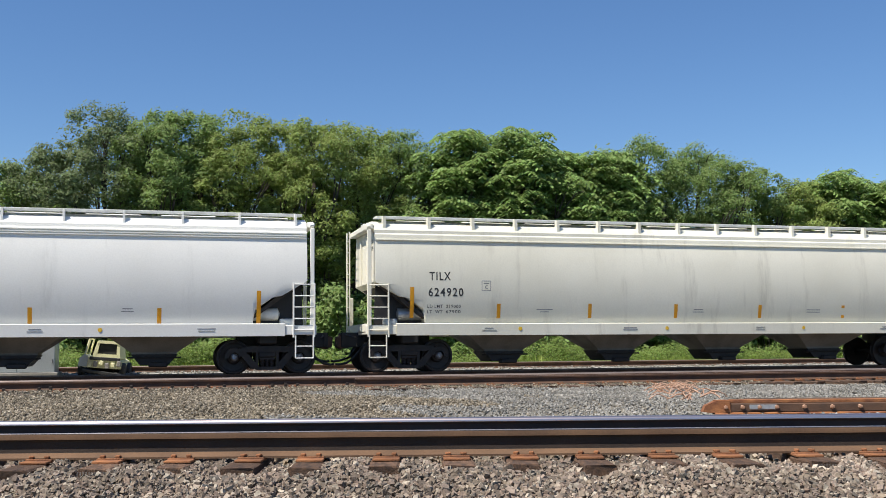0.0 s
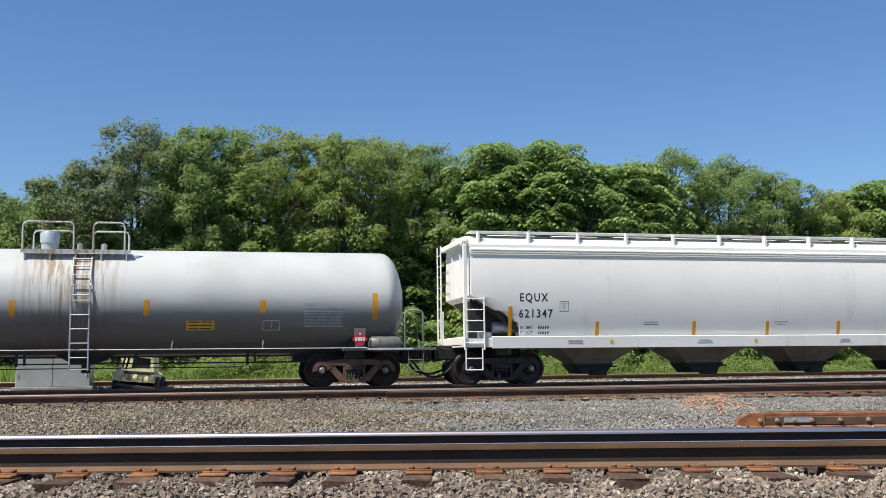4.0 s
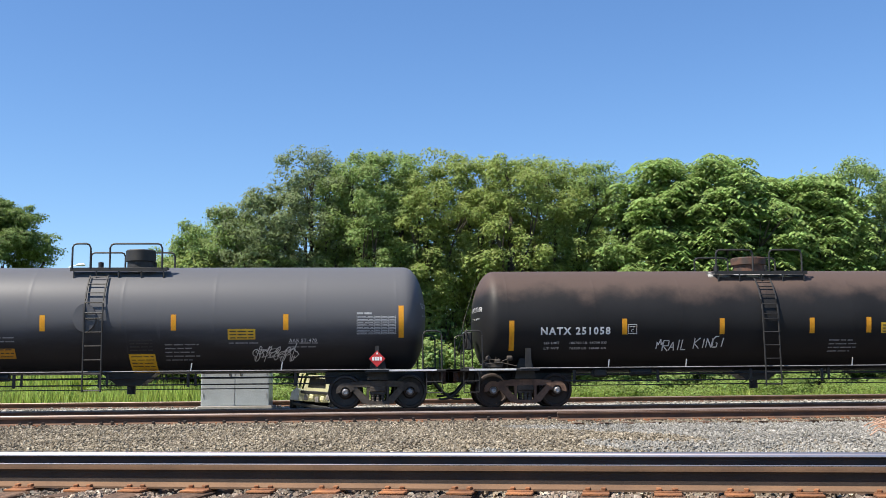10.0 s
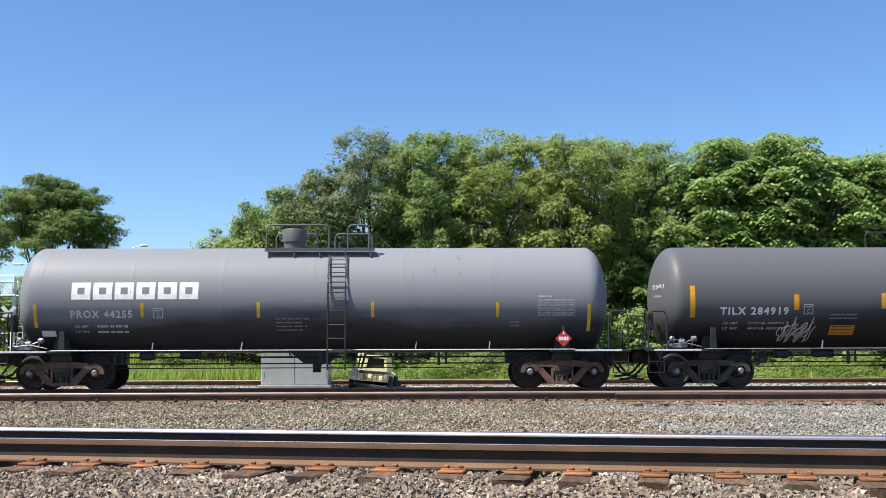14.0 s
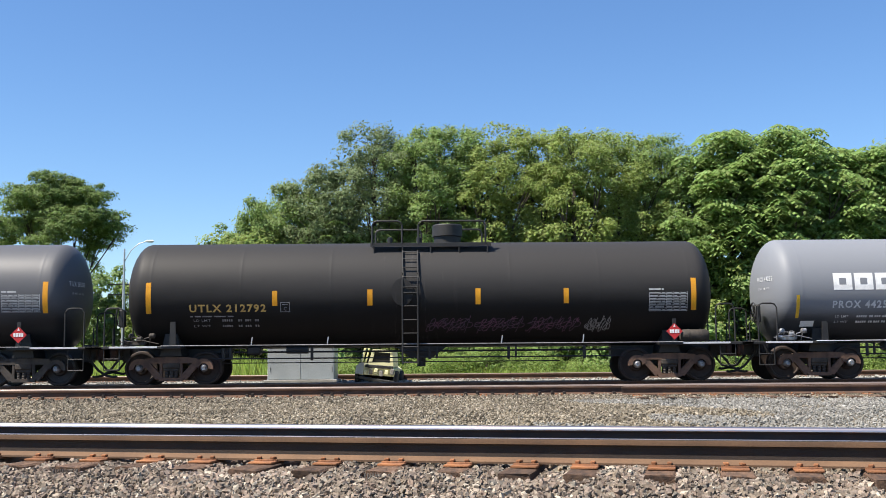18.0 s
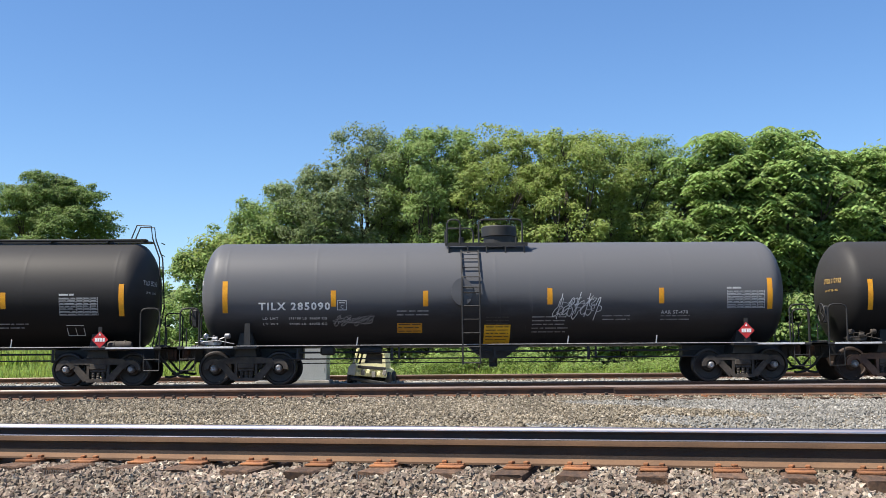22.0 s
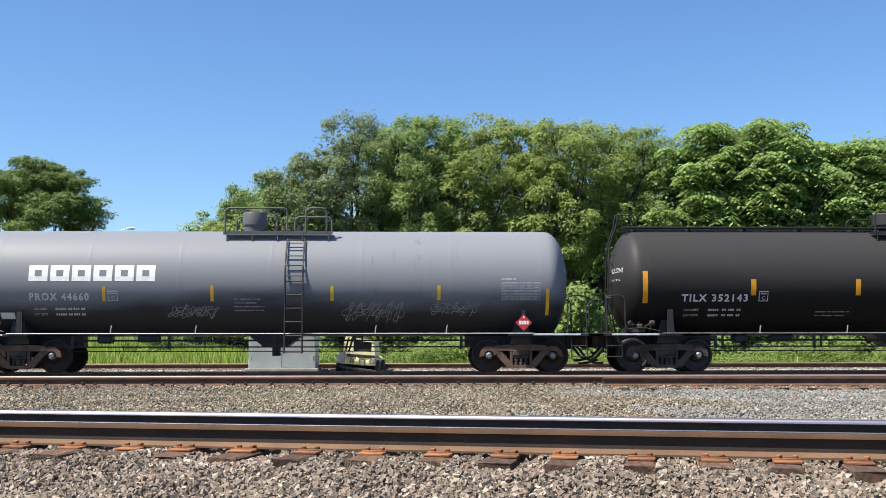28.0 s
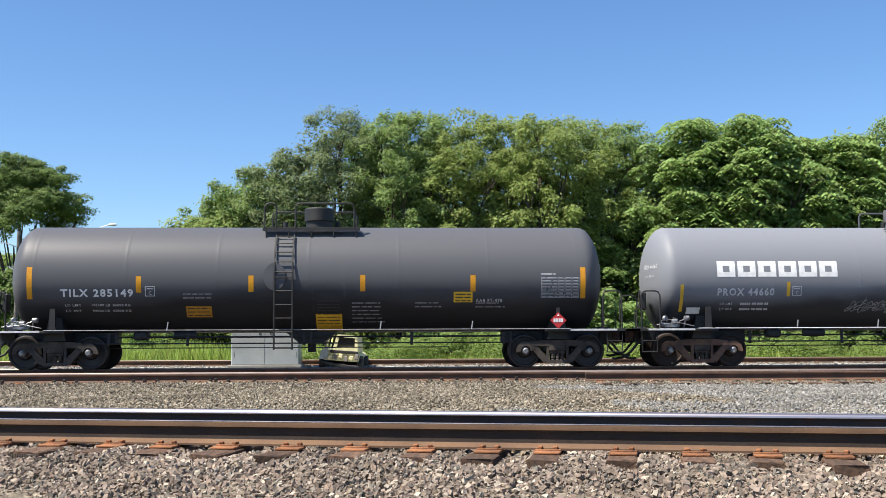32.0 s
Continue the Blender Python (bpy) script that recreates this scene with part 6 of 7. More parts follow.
    for s in (-1, 1):
        m = Mesh()
        m.box((s * (sp / 2 + 0.2), 0, 0.86), (2 * (end - sp / 2) - 0.3, 0.42, 0.34), 0.02)
        part("stub_sill", m, M["black"], car)
        m = Mesh()
        m.slab([(s * sp / 2 - 0.3, 0.78), (s * sp / 2 + 0.3, 0.78), (s * sp / 2 + 0.16, zc - r * 0.72), (s * sp / 2 - 0.16, zc - r * 0.72)], -1.12, 1.12)
        part("bolster_saddle", m, M["black"], car)
        m = Mesh()
        m.box((s * (sp / 2 + 0.95), -1.25, 1.02), (2.6, 0.42, 0.07), 0.01)
        m.box((s * (sp / 2 + 0.95), 1.25, 1.02), (2.6, 0.42, 0.07), 0.01)
        m.box((s * (end - 0.25), 0, 1.02), (0.5, 2.9, 0.07), 0.01)
        plf = part("end_platform", m, trim_m, car)
        m = Mesh()
        m.box((s * (sp / 2 + 0.95), -1.468, 1.03), (1.3, 0.012, 0.05), 0.002)
        part("platform_lettering", m, M["greyletter"], plf)
        coupler(car, s * (end + 0.12), s)
        bogie(car, s * sp / 2, rusty or paint == "silver")
        # corner steps
        m = Mesh()
        for u in (0.0, 0.42):
            m.path([(s * (end - 0.08 - u), -1.42, 1.0), (s * (end - 0.08 - u), -1.42, 0.42)], 0.014, 6)
        for z in (0.42, 0.72):
            m.path([(s * (end - 0.08), -1.42, z), (s * (end - 0.5), -1.42, z)], 0.014, 6)
        part("corner_step", m, trim_m, car)
        # grab rails at the ends
        xg = s * (end - 0.08)
        for yy in (-1.42, 1.42):
            hoop = [(xg, yy, 1.05), (xg, yy, 1.98), (xg - s * 0.05, yy, 2.07), (xg - s * 0.14, yy, 2.1), (xg - s * 0.38, yy, 2.1), (xg - s * 0.47, yy, 2.07), (xg - s * 0.52, yy, 1.98), (xg - s * 0.52, yy, 1.05)]
            part("end_rail", Mesh().path(hoop, 0.022, 7), trim_m, car)
        part("end_post", Mesh().path([(xg, -0.6, 1.05), (xg, -0.6, 1.6)], 0.018, 6), trim_m, car)
    # hand brake and its gear at the left end
    m = Mesh()
    bxw = -(end - 0.22)
    m.lathe([(-0.02, 0.26), (0.0, 0.28), (0.02, 0.26)], 20, "x", (bxw, -0.55, 1.9), caps=False)
    for k in range(5):
        a = 2 * math.pi * k / 5
        m.path([(bxw, -0.55, 1.9), (bxw, -0.55 + 0.27 * math.cos(a), 1.9 + 0.27 * math.sin(a))], 0.012, 5)
    m.box((bxw + 0.1, -0.55, 1.85), (0.14, 0.3, 0.5), 0.03)
    part("hand_brake", m, trim_m, car)
    m = Mesh()
    bx0 = -half + 0.15
    for q in range(5):
        m.lathe([(0, 0.05), (0.02, 0.075), (0.13, 0.075), (0.16, 0.04)], 10, "y" if q % 2 else "x", (bx0 + 0.17 * q, -1.33, 1.16 + 0.09 * ((q * 2) % 3)))
        m.path([(bx0 + 0.17 * q, -1.3, 1.08), (bx0 + 0.17 * q + 0.04, -1.36, 1.26 + 0.05 * (q % 3)), (bx0 + 0.17 * q + 0.16, -1.34, 1.3)], 0.016, 6)
    m.box((bx0 + 0.3, -1.26, 1.15), (0.5, 0.16, 0.14), 0.02)
    m.path([(bx0 - 0.1, -1.4, 1.16), (bx0 + 0.5, -1.42, 1.22), (bx0 + 0.95, -1.4, 1.12)], 0.014, 6)
    part("brake_valve", m, M["cap"] if paint in ("silver", "grey") else M["truck"], car, "cluster of grey brake valves and pipes")
    # side handrail with brackets
    m = Mesh()
    m.path([(-sp / 2 - 0.2, -1.47, 1.06), (sp / 2 + 0.3, -1.47, 1.06)], 0.015, 6)
    part("side_rail", m, M["greyletter"] if paint in ("white", "silver") else M["faint"], car, "thin grey safety rail")
    for x in brackets:
        m = Mesh()
        m.box((x, -1.455, 1.17), (0.03, 0.018, 0.22), 0.004, pose(0, 0, 0, 0, 8, 0))
        part("rail_bracket", m, M["galv"], car)
    # jack post plates over the trucks
    m = Mesh()
    pz, ph = post[1], post[2]
    m.slab([(post[0] - 0.09, pz), (post[0] + 0.09, pz), (post[0] + 0.07, pz + ph), (post[0] - 0.07, pz + ph)] if paint != "white" else
           [(post[0] - 0.10, pz), (post[0] + 0.10, pz), (post[0] + 0.17, pz + ph), (post[0] - 0.17, pz + ph)], -1.40, -1.34)
    part("lift_post", m, trim_m if paint != "white" else PAINT["white"], car)
    # placard on its holder
    m = Mesh()
    px, pz = placard
    m.slab([(px - 0.05, 1.05), (px + 0.05, 1.05), (px + 0.05, pz + 0.35), (px - 0.05, pz + 0.35)] if paint != "white" else
           [(px - 0.12, 1.05), (px + 0.12, 1.05), (px + 0.16, pz + 0.3), (px - 0.16, pz + 0.3)], -1.47, -1.43)
    holder = part("placard_holder", m, trim_m if paint != "white" else PAINT["white"], car)
    m = Mesh()
    m.slab([(px - 0.225, pz), (px, pz - 0.225), (px + 0.225, pz), (px, pz + 0.225)], -1.485, -1.474)
    part("placard", m, M["red"], holder, "red diamond hazard placard with a white band")
    m = Mesh()
    for q in range(4):
        m.box((px - 0.105 + 0.07 * q, -1.488, pz), (0.055, 0.006, 0.1), 0.002)
    m.slab([(px - 0.03, pz + 0.12), (px + 0.03, pz + 0.12), (px, pz + 0.2)], -1.491, -1.485)
    part("placard_bars", m, M["white"], holder)
    if cyl:
        m = Mesh()
        x0, x1, z, rr = cyl
        m.lathe([(x0, 0.02), (x0 + 0.03, rr * 0.75), (x0 + 0.1, rr), (x1 - 0.1, rr), (x1 - 0.03, rr * 0.75), (x1, 0.02)], 20, "x", (0, -1.22, z))
        for u in (0.3, 0.7):
            xx = x0 + (x1 - x0) * u
            m.lathe([(xx - 0.025, rr + 0.012), (xx + 0.025, rr + 0.012)], 20, "x", (0, -1.22, z))
        part("air_reservoir", m, trim_m if trim != "black" else M["truck"], car)
    # brake rigging and pipes slung below
    m = Mesh()
    m.path([(-sp / 2 + 1.1, -0.95, 0.70), (sp / 2 - 1.2, -0.95, 0.70)], 0.022, 6)
    m.path([(-sp / 2 + 0.8, -0.6, 0.88), (sp / 2 - 0.8, -0.6, 0.88)], 0.03, 6)
    m.path([(-sp / 2 + 1.1, -0.7, 0.58), (sp / 2 - 3.0, -0.7, 0.58)], 0.016, 6)
    x = -sp / 2 + 1.4
    while x < sp / 2 - 1.2:
        m.box((x, -0.93, 0.82), (0.08, 0.05, 0.36), 0.01)
        if rng.random() < 0.6:
            m.box((x + 0.2, -0.93, 0.84), (0.06, 0.05, 0.34), 0.01)
        x += rng.uniform(2.0, 3.4)
    part("brake_rigging", m, M["black"], car)
    m = Mesh()
    m.box((-sp / 2 + 2.2, -0.5, 0.92), (0.4, 0.4, 0.24), 0.05)
    part("brake_valve_box", m, M["black"], car)
    m = Mesh()
    m.lathe([(-0.32, 0.02), (-0.3, 0.11), (0.3, 0.11), (0.32, 0.02)], 14, "x", (-sp / 2 + 3.4, -0.5, 0.94))
    part("brake_cylinder", m, M["black"], car)
    m = Mesh()
    m.slab([(-0.75, zc - r + 0.04), (0.75, zc - r + 0.04), (0.35, 0.72), (-0.35, 0.72)], -0.35, 0.35)
    m.lathe([(0.45, 0.12), (0.72, 0.12)], 14, "z", (0, 0, 0))
    part("bottom_outlet", m, M["black"], car)
    # dome, platform and its rails
    zt = zc + r
    dx0, dx1, dtop = dome
    dm, dr = (dx0 + dx1) / 2, (dx1 - dx0) / 2
    m = Mesh()
    m.lathe([(zt - 0.12, dr * 0.92), (zt + 0.16, dr * 0.92), (zt + 0.18, dr * 1.04), (dtop - 0.05, dr * 1.04), (dtop - 0.02, dr * 0.98), (dtop, dr * 0.3)], 28, "z", (dm, 0, 0))
    part("valve_housing", m, M["coupler"] if paint == "black" else (M["cabinet"] if paint == "white" else trim_m if paint != "silver" else PAINT["grey"]), car, "round valve housing")
    for q in range(3):
        m = Mesh()
        m.lathe([(zt - 0.05, 0.07), (zt + 0.2, 0.08), (zt + 0.22, 0.03)], 10, "z", (plat[0] + 0.5 + q * 0.75 + (0.1 if q == 1 else 0), 0.35, 0))
        part("safety_valve", m, M["galv"] if paint in ("white",) else trim_m, car)
    p0, p1, prail = plat
    zp = zt - 0.11
    rail_m = PAINT["white"] if paint == "white" else PAINT["grey"] if paint == "silver" else trim_m
    for s in (-1, 1):
        m = Mesh()
        m.box(((p0 + p1) / 2, s * 0.85, zp), (p1 - p0, 0.30, 0.04), 0.003)
        m.box(((p0 + p1) / 2, s * 1.0, zp - 0.03), (p1 - p0, 0.03, 0.10), 0.003)
        for q in range(5):
            xx = p0 + 0.1 + (p1 - p0 - 0.2) * q / 4
            m.path([(xx, s * 1.0, zp), (xx, s * 0.98, zp - 0.32)], 0.02, 5)
        part("walk_platform", m, rail_m, car)
        m = Mesh()
        gap = (ladder if ladder and s < 0 else ((p0 + p1) / 2 - 0.25, (p0 + p1) / 2 + 0.25))
        for a, b in ((p0 + 0.05, gap[0] - 0.02), (gap[1] + 0.02, p1 - 0.15)):
            if b - a < 0.3:
                continue
            m.path([(a, s * 1.0, zp), (a, s * 1.0, prail - 0.12), (a + 0.04, s * 1.0, prail - 0.03), (a + 0.12, s * 1.0, prail), (b - 0.12, s * 1.0, prail), (b - 0.04, s * 1.0, prail - 0.03), (b, s * 1.0, prail - 0.12), (b, s * 1.0, zp)], 0.027, 7)
        part("guard_rail", m, rail_m, car)
    if ladder:
        m = Mesh()
        l0, l1 = ladder
        lm = M["black"] if paint != "white" else M["galv"]
        for xx in (l0, l1):
            pts = [(xx, -(r + 0.07) * math.cos(a), zc + (r + 0.07) * math.sin(a)) for a in np.linspace(0.86, 0.05, 9)]
            m.path(pts + [(xx, -(r + 0.07), zc - 0.3), (xx, -1.56, 1.2), (xx, -1.56, 0.52)], 0.024, 6)
        steps = [(-(r + 0.07) * math.cos(0.82 - 0.185 * q), zc + (r + 0.07) * math.sin(0.82 - 0.185 * q)) for q in range(5)]
        z = zc - 0.02
        while z > 0.7:
            steps.append((-1.565, z))
            z -= 0.37
        rungs = part("ladder", m, lm, car)
        for y, z in steps + [(-1.56, 0.56)]:
            part("rung", Mesh().path([(l0, y, z), (l1, y, z)], 0.017, 6), lm, rungs)
        m = Mesh()
        m.slab([(l0 - 0.3 + 0.6 * (0.5 + 0.5 * math.cos(a)), zc - 0.0 + 0.38 * math.sin(a)) for a in np.linspace(0, 2 * math.pi, 21)[:-1]], -r - 0.035, -r + 0.2)
        if paint in ("dark", "grey"):
            part("manway_blank", m, PAINT[paint], tank)
    if topwalk:
        m = Mesh()
        for s in (-1, 1):
            m.box((0, s * 0.32, zt + 0.07), (2 * half - 0.6, 0.28, 0.05), 0.008)
        x = -half + 0.7
        while x < half - 0.5:
            m.box((x, 0, zt + 0.03), (0.06, 0.9, 0.09), 0.01)
            x += 1.6
        part("running_board", m, M["black"], car)
        for s in (-1, 1):
            m = Mesh()
            for yy in (-0.3, 0.1):
                m.path([(s * (half - 0.1), yy, 1.05), (s * (half + 0.12), yy, 2.2), (s * (half + 0.05), yy, 3.6), (s * (half - 0.15), yy, zt + 0.12), (s * (half - 0.2), yy, zt + 0.48), (s * (half - 0.6), yy, zt + 0.5), (s * (half - 0.75), yy, zt + 0.12)], 0.02, 6)
            for q in range(9):
                z = 1.3 + q * 0.34
                m.path([(s * (half + 0.1), -0.3, z), (s * (half + 0.1), 0.1, z)], 0.014, 5)
            part("end_ladder", m, M["black"], car)
    car["place"] = c
    return car


def hopper_car(label, c, paint, half, sp, refl, text, boxmark, steps=True, rolled=False, weights=None):
    """A covered hopper: curved sides, roof with hatch walk, sills, four bays, end frames and ladders."""
    car = root("hopper_car", label, "hopper car", "cars of the freight train")
    P = PAINT[paint]
    rng = random.Random(int(c))
    zs, ze, zr, w = 1.34, 3.72, 4.26, 1.52
    bodyhalf = half - 0.25
    # side sheets bulge a little; the ends slope in below
    side = [(1.565 - 0.10 * (z - 2.62) ** 2, z) for z in np.linspace(zs, ze, 12)]
    roof = [side[-1], (1.45, ze + 0.05), (1.44, ze + 0.13), (1.40, ze + 0.17), (1.40, ze + 0.26), (1.26, ze + 0.44), (0.9, ze + 0.55), (0.0, ze + 0.58)]
    outline = [(-y, z) for y, z in side] + [(-y, z) for y, z in roof[1:]] + [(y, z) for y, z in roof[::-1][1:]] + [(y, z) for y, z in side[::-1][1:]]
    k = len(outline)
    # the lower corners of the ends are cut away below the slope sheets
    inner = bodyhalf - 1.45

    def wobble(x, z):
        crease = math.exp(-(((x + 0.7 * c) % 2.3 - 1.15) / 0.09) ** 2)
        return 0.0034 * noise.noise(Vector((x * 0.8, z * 0.6, c))) + 0.0018 * noise.noise(Vector((x * 2.1, z * 1.2, c))) - 0.0016 * crease

    def loft(stations):
        m_ = Mesh()
        verts, faces = [], []
        for x, low in stations:
            verts += [(x, y + (wobble(x, z) if z < ze else 0.0), max(z, low)) for y, z in outline]
        for i in range(len(stations) - 1):
            faces += [(i * k + j, (i + 1) * k + j, (i + 1) * k + (j + 1) % k, i * k + (j + 1) % k) for j in range(k)]
        faces += [tuple(range(k)), tuple((len(stations) - 1) * k + j for j in range(k))[::-1]]
        return m_.add(verts, faces)

    body = part("body", loft([(x, zs) for x in np.linspace(-inner, inner, 150)]), P, car, angle=30)
    for s in (-1, 1):
        st = [(s * inner, zs + 0.001), (s * (inner + 0.06), 1.72), (s * (inner + 0.55), 2.08), (s * (inner + 0.75), 2.1), (s * (inner + 1.4), 2.48), (s * bodyhalf, 2.52)]
        part("body_end", loft(st[::s]), P, body, angle=30)
    # rolled seams or a lip below the eaves
    for j in range(3 if rolled else 1):
        m = Mesh()
        zz = ze - 0.02 + 0.062 * j
        m.beam([(-1.43, zz - 0.03), (-1.50, zz - 0.015), (-1.50, zz + 0.01), (-1.43, zz + 0.02)][::-1], -bodyhalf + 0.03, bodyhalf - 0.03)
        part("eave_strip", m, P, body)
    # roof walk on brackets
    for s in (-1, 1):
        m = Mesh()
        m.box((0, s * 0.95, ze + 0.66), (2 * bodyhalf - 0.2, 0.5, 0.035), 0.004)
        m.box((0, s * 1.21, ze + 0.63), (2 * bodyhalf - 0.2, 0.03, 0.08), 0.006)
        part("running_board", m, M["walk"], car, "grated roof walkway")
    n = 13 if rolled else 15
    wb = 0.03 if rolled else 0.045
    for q in range(n):
        m = Mesh()
        x = -bodyhalf + 0.3 + (2 * bodyhalf - 0.6) * q / (n - 1)
        m.slab([(x - wb, ze + 0.1), (x + wb, ze + 0.1), (x + wb, ze + 0.66), (x - wb, ze + 0.66)], -1.36, -1.18)
        part("walk_bracket", m, P, car)
    part("hatch_coaming", Mesh().box((0, 0, ze + 0.50), (2 * bodyhalf - 0.9, 1.5, 0.2), 0.03), P, car, "grey hatch trough along the roof")
    for q in range(9):
        part("hatch_cover", Mesh().box((-bodyhalf + 1.6 + q * 2.0, 0, ze + 0.62), (1.5, 0.62, 0.1), 0.03), P, car)
    # side sills
    for s in (-1, 1):
        m = Mesh()
        m.beam([(-0.05, 1.02), (0.05, 1.02), (0.06, 1.34), (0.0, 1.36), (-0.06, 1.34)][::1], -half + 0.85, half - 0.85, Matrix.Translation((0, s * 1.52, 0)))
        part("side_sill", m, P, car)
    for s in (-1, 1):
        m = Mesh()
        m.box((s * (half - 0.42), -1.5, 1.18), (0.86, 0.10, 0.26), 0.015)
        m.box((s * (half - 0.42), 1.5, 1.18), (0.86, 0.10, 0.26), 0.015)
        m.box((s * (half - 0.06), 0, 1.2), (0.12, 3.0, 0.3), 0.015)
        m.box((s * (half - 0.6), 0, 1.12), (1.2, 2.9, 0.05), 0.01)
        part("end_sill", m, P, car)
        # corner posts and roof end
        m = Mesh()
        m.box((s * (half - 0.10), -1.46, (1.2 + ze) / 2 + 0.15), (0.11, 0.11, ze - 1.0), 0.012)
        part("corner_post", Mesh().box((s * (half - 0.10), 1.46, 1.7), (0.11, 0.11, 1.0), 0.012), P, car)
        m.box((s * (half - 0.14), 0, ze + 0.36), (0.2, 2.7, 0.16), 0.02)
        m.box((s * (half - 0.10), -1.34, ze + 0.30), (0.12, 0.3, 0.10), 0.02, pose(0, 0, 0, -28 * 1, 0, 0))
        part("end_frame", m, P, car)
        # slope sheet under the end, its shade put into a dark colour
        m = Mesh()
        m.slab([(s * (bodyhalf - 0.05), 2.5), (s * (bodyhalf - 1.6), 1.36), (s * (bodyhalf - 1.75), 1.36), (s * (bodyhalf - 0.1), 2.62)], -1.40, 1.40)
        part("slope_sheet", m, M["truck"], car, "slope sheet with its shade in a dark colour")
        # black sheet added to stand for the shade inside the end
        m = Mesh()
        m.slab([(s * (inner - 0.1), 1.30), (s * (half - 0.3), 1.30), (s * (bodyhalf - 0.1), 2.5), (s * (inner + 0.5), 2.3)], -1.06, -1.02)
        part("bulkhead", m, M["black"], car)
        # ladders at the corner
        m = Mesh()
        x0, x1 = s * (half - 0.05), s * (half - 0.62)
        for xx in (x0, x1):
            m.path([(xx, -1.58, 0.98), (xx, -1.58, 2.45)], 0.024, 6)
        for q in range(5):
            m.path([(x0, -1.58, 1.18 + 0.31 * q), (x1, -1.58, 1.18 + 0.31 * q)], 0.019, 6)
        part("side_ladder", m, P, car)
        m = Mesh()
        for yy in (0.95, 1.4):
            m.path([(s * (half + 0.04), yy, 1.0), (s * (half + 0.04), yy, ze + 0.45)], 0.022, 6)
        for q in range(9):
            m.path([(s * (half + 0.04), 0.95, 1.25 + 0.33 * q), (s * (half + 0.04), 1.4, 1.25 + 0.33 * q)], 0.016, 6)
        part("end_ladder", m, P, car)
        m = Mesh()
        for u in (0.08, 0.56):
            m.path([(s * (half - u), -1.58, 1.04), (s * (half - u), -1.58, 0.42)], 0.02, 6)
        for z in (0.42, 0.74):
            m.path([(s * (half - 0.08), -1.58, z), (s * (half - 0.56), -1.58, z)], 0.02, 6)
        part("corner_step", m, P, car)
        m = Mesh()
        m.box((s * (sp / 2 + 0.5), 0, 0.92), (2.6, 0.5, 0.42), 0.02)
        m.box((s * sp / 2, 0, 0.95), (0.5, 2.5, 0.3), 0.04)
        part("draft_sill", m, M["black"], car)
        coupler(car, s * (half + 0.25), s)
        bogie(car, s * sp / 2, False, True)
        m = Mesh()
        m.lathe([(0, 0.05), (0.03, 0.17), (0.7, 0.17), (0.75, 0.05)], 16, "x", (s * (half - 0.95) - (0.75 if s > 0 else 0), -1.05, 1.62))
        m.box((s * (half - 0.75), -1.1, 1.40), (0.4, 0.25, 0.2), 0.03)
        part("air_reservoir", m, P if s > 0 else M["galv"], car)
    for s in (-1, 1):
        for yy in (-0.5, 0.45):
            part("end_rib", Mesh().box((s * (bodyhalf + 0.03), yy, 3.15), (0.06, 0.07, 1.3), 0.01), P, car)
        for k, (line, z, hh) in enumerate(((text[0][0], 3.62, 0.17), (text[1][0], 3.42, 0.17))):
            v, f = letters(line, hh)
            lo, hi = min(p[0] for p in v), max(p[0] for p in v)
            m = Mesh()
            m.add([(s * (bodyhalf + 0.004), s * ((-1.22 if s > 0 else 0.72) + (px - lo) * 0.5 / (hi - lo)), z + py) for px, py in v], f)
            part("end_mark", m, M["ink"], body)
    # four bays with their gates
    for q in range(4):
        x = (q - 1.5) * (sp - 3.2) / 4 * 1.06
        m = Mesh()
        m.add([(x + sx * a, sy * b, z) for z, a, b in ((1.38, 1.72, 1.38), (0.62, 0.62, 0.55), (0.50, 0.55, 0.5)) for sx, sy in ((-1, -1), (1, -1), (1, 1), (-1, 1))],
              [(4 * i + j, 4 * i + 4 + j, 4 * i + 4 + (j + 1) % 4, 4 * i + (j + 1) % 4) for i in range(2) for j in range(4)] + [(8, 11, 10, 9)])
        bay = part("hopper_bay", m, M["bay"], car, angle=20)
        m = Mesh()
        m.slab([(x - 0.62, 0.56), (x + 0.62, 0.56), (x + 0.36, 0.26), (x - 0.36, 0.26)], -0.6, 0.6)
        m.box((x + 0.1, -0.6, 0.28), (0.5, 0.3, 0.14), 0.03)
        m.path([(x - 0.7, -0.62, 0.47), (x + 0.7, -0.62, 0.47)], 0.025, 6)
        part("outlet_gate", m, M["black"], bay)
    # marks follow the bulge of the side
    def out(x, z, off=0.003):
        return wobble(x, z) - (float(np.interp(z, [p_[1] for p_ in side], [p_[0] for p_ in side])) + off)

    def flat(body_text, x0, x1, z, size, name, material):
        m_ = Mesh()
        v, f = letters(body_text, size)
        lo, hi = min(p[0] for p in v), max(p[0] for p in v)
        m_.add([(u, out(u, z + py, 0.003), z + py) for u, py in [(x0 + (px - lo) * (x1 - x0) / (hi - lo), py) for px, py in v]], f)
        part(name, m_, material, body)

    def strip(m_, x, z0, w, h, off=0.003):
        rows = max(1, int(h / 0.2))
        zz = [z0 + h * q / rows for q in range(rows + 1)]
        vs = [(x + dx, out(x + dx, z, off), z) for z in zz for dx in (-w / 2, w / 2)]
        n_ = len(vs)
        vs += [(x + dx, out(x + dx, z, off - 0.005), z) for z in zz for dx in (-w / 2, w / 2)]
        fs = [(2 * q, 2 * q + 1, 2 * q + 3, 2 * q + 2) for q in range(rows)]
        ring = [2 * q for q in range(rows + 1)] + [2 * q + 1 for q in range(rows, -1, -1)]
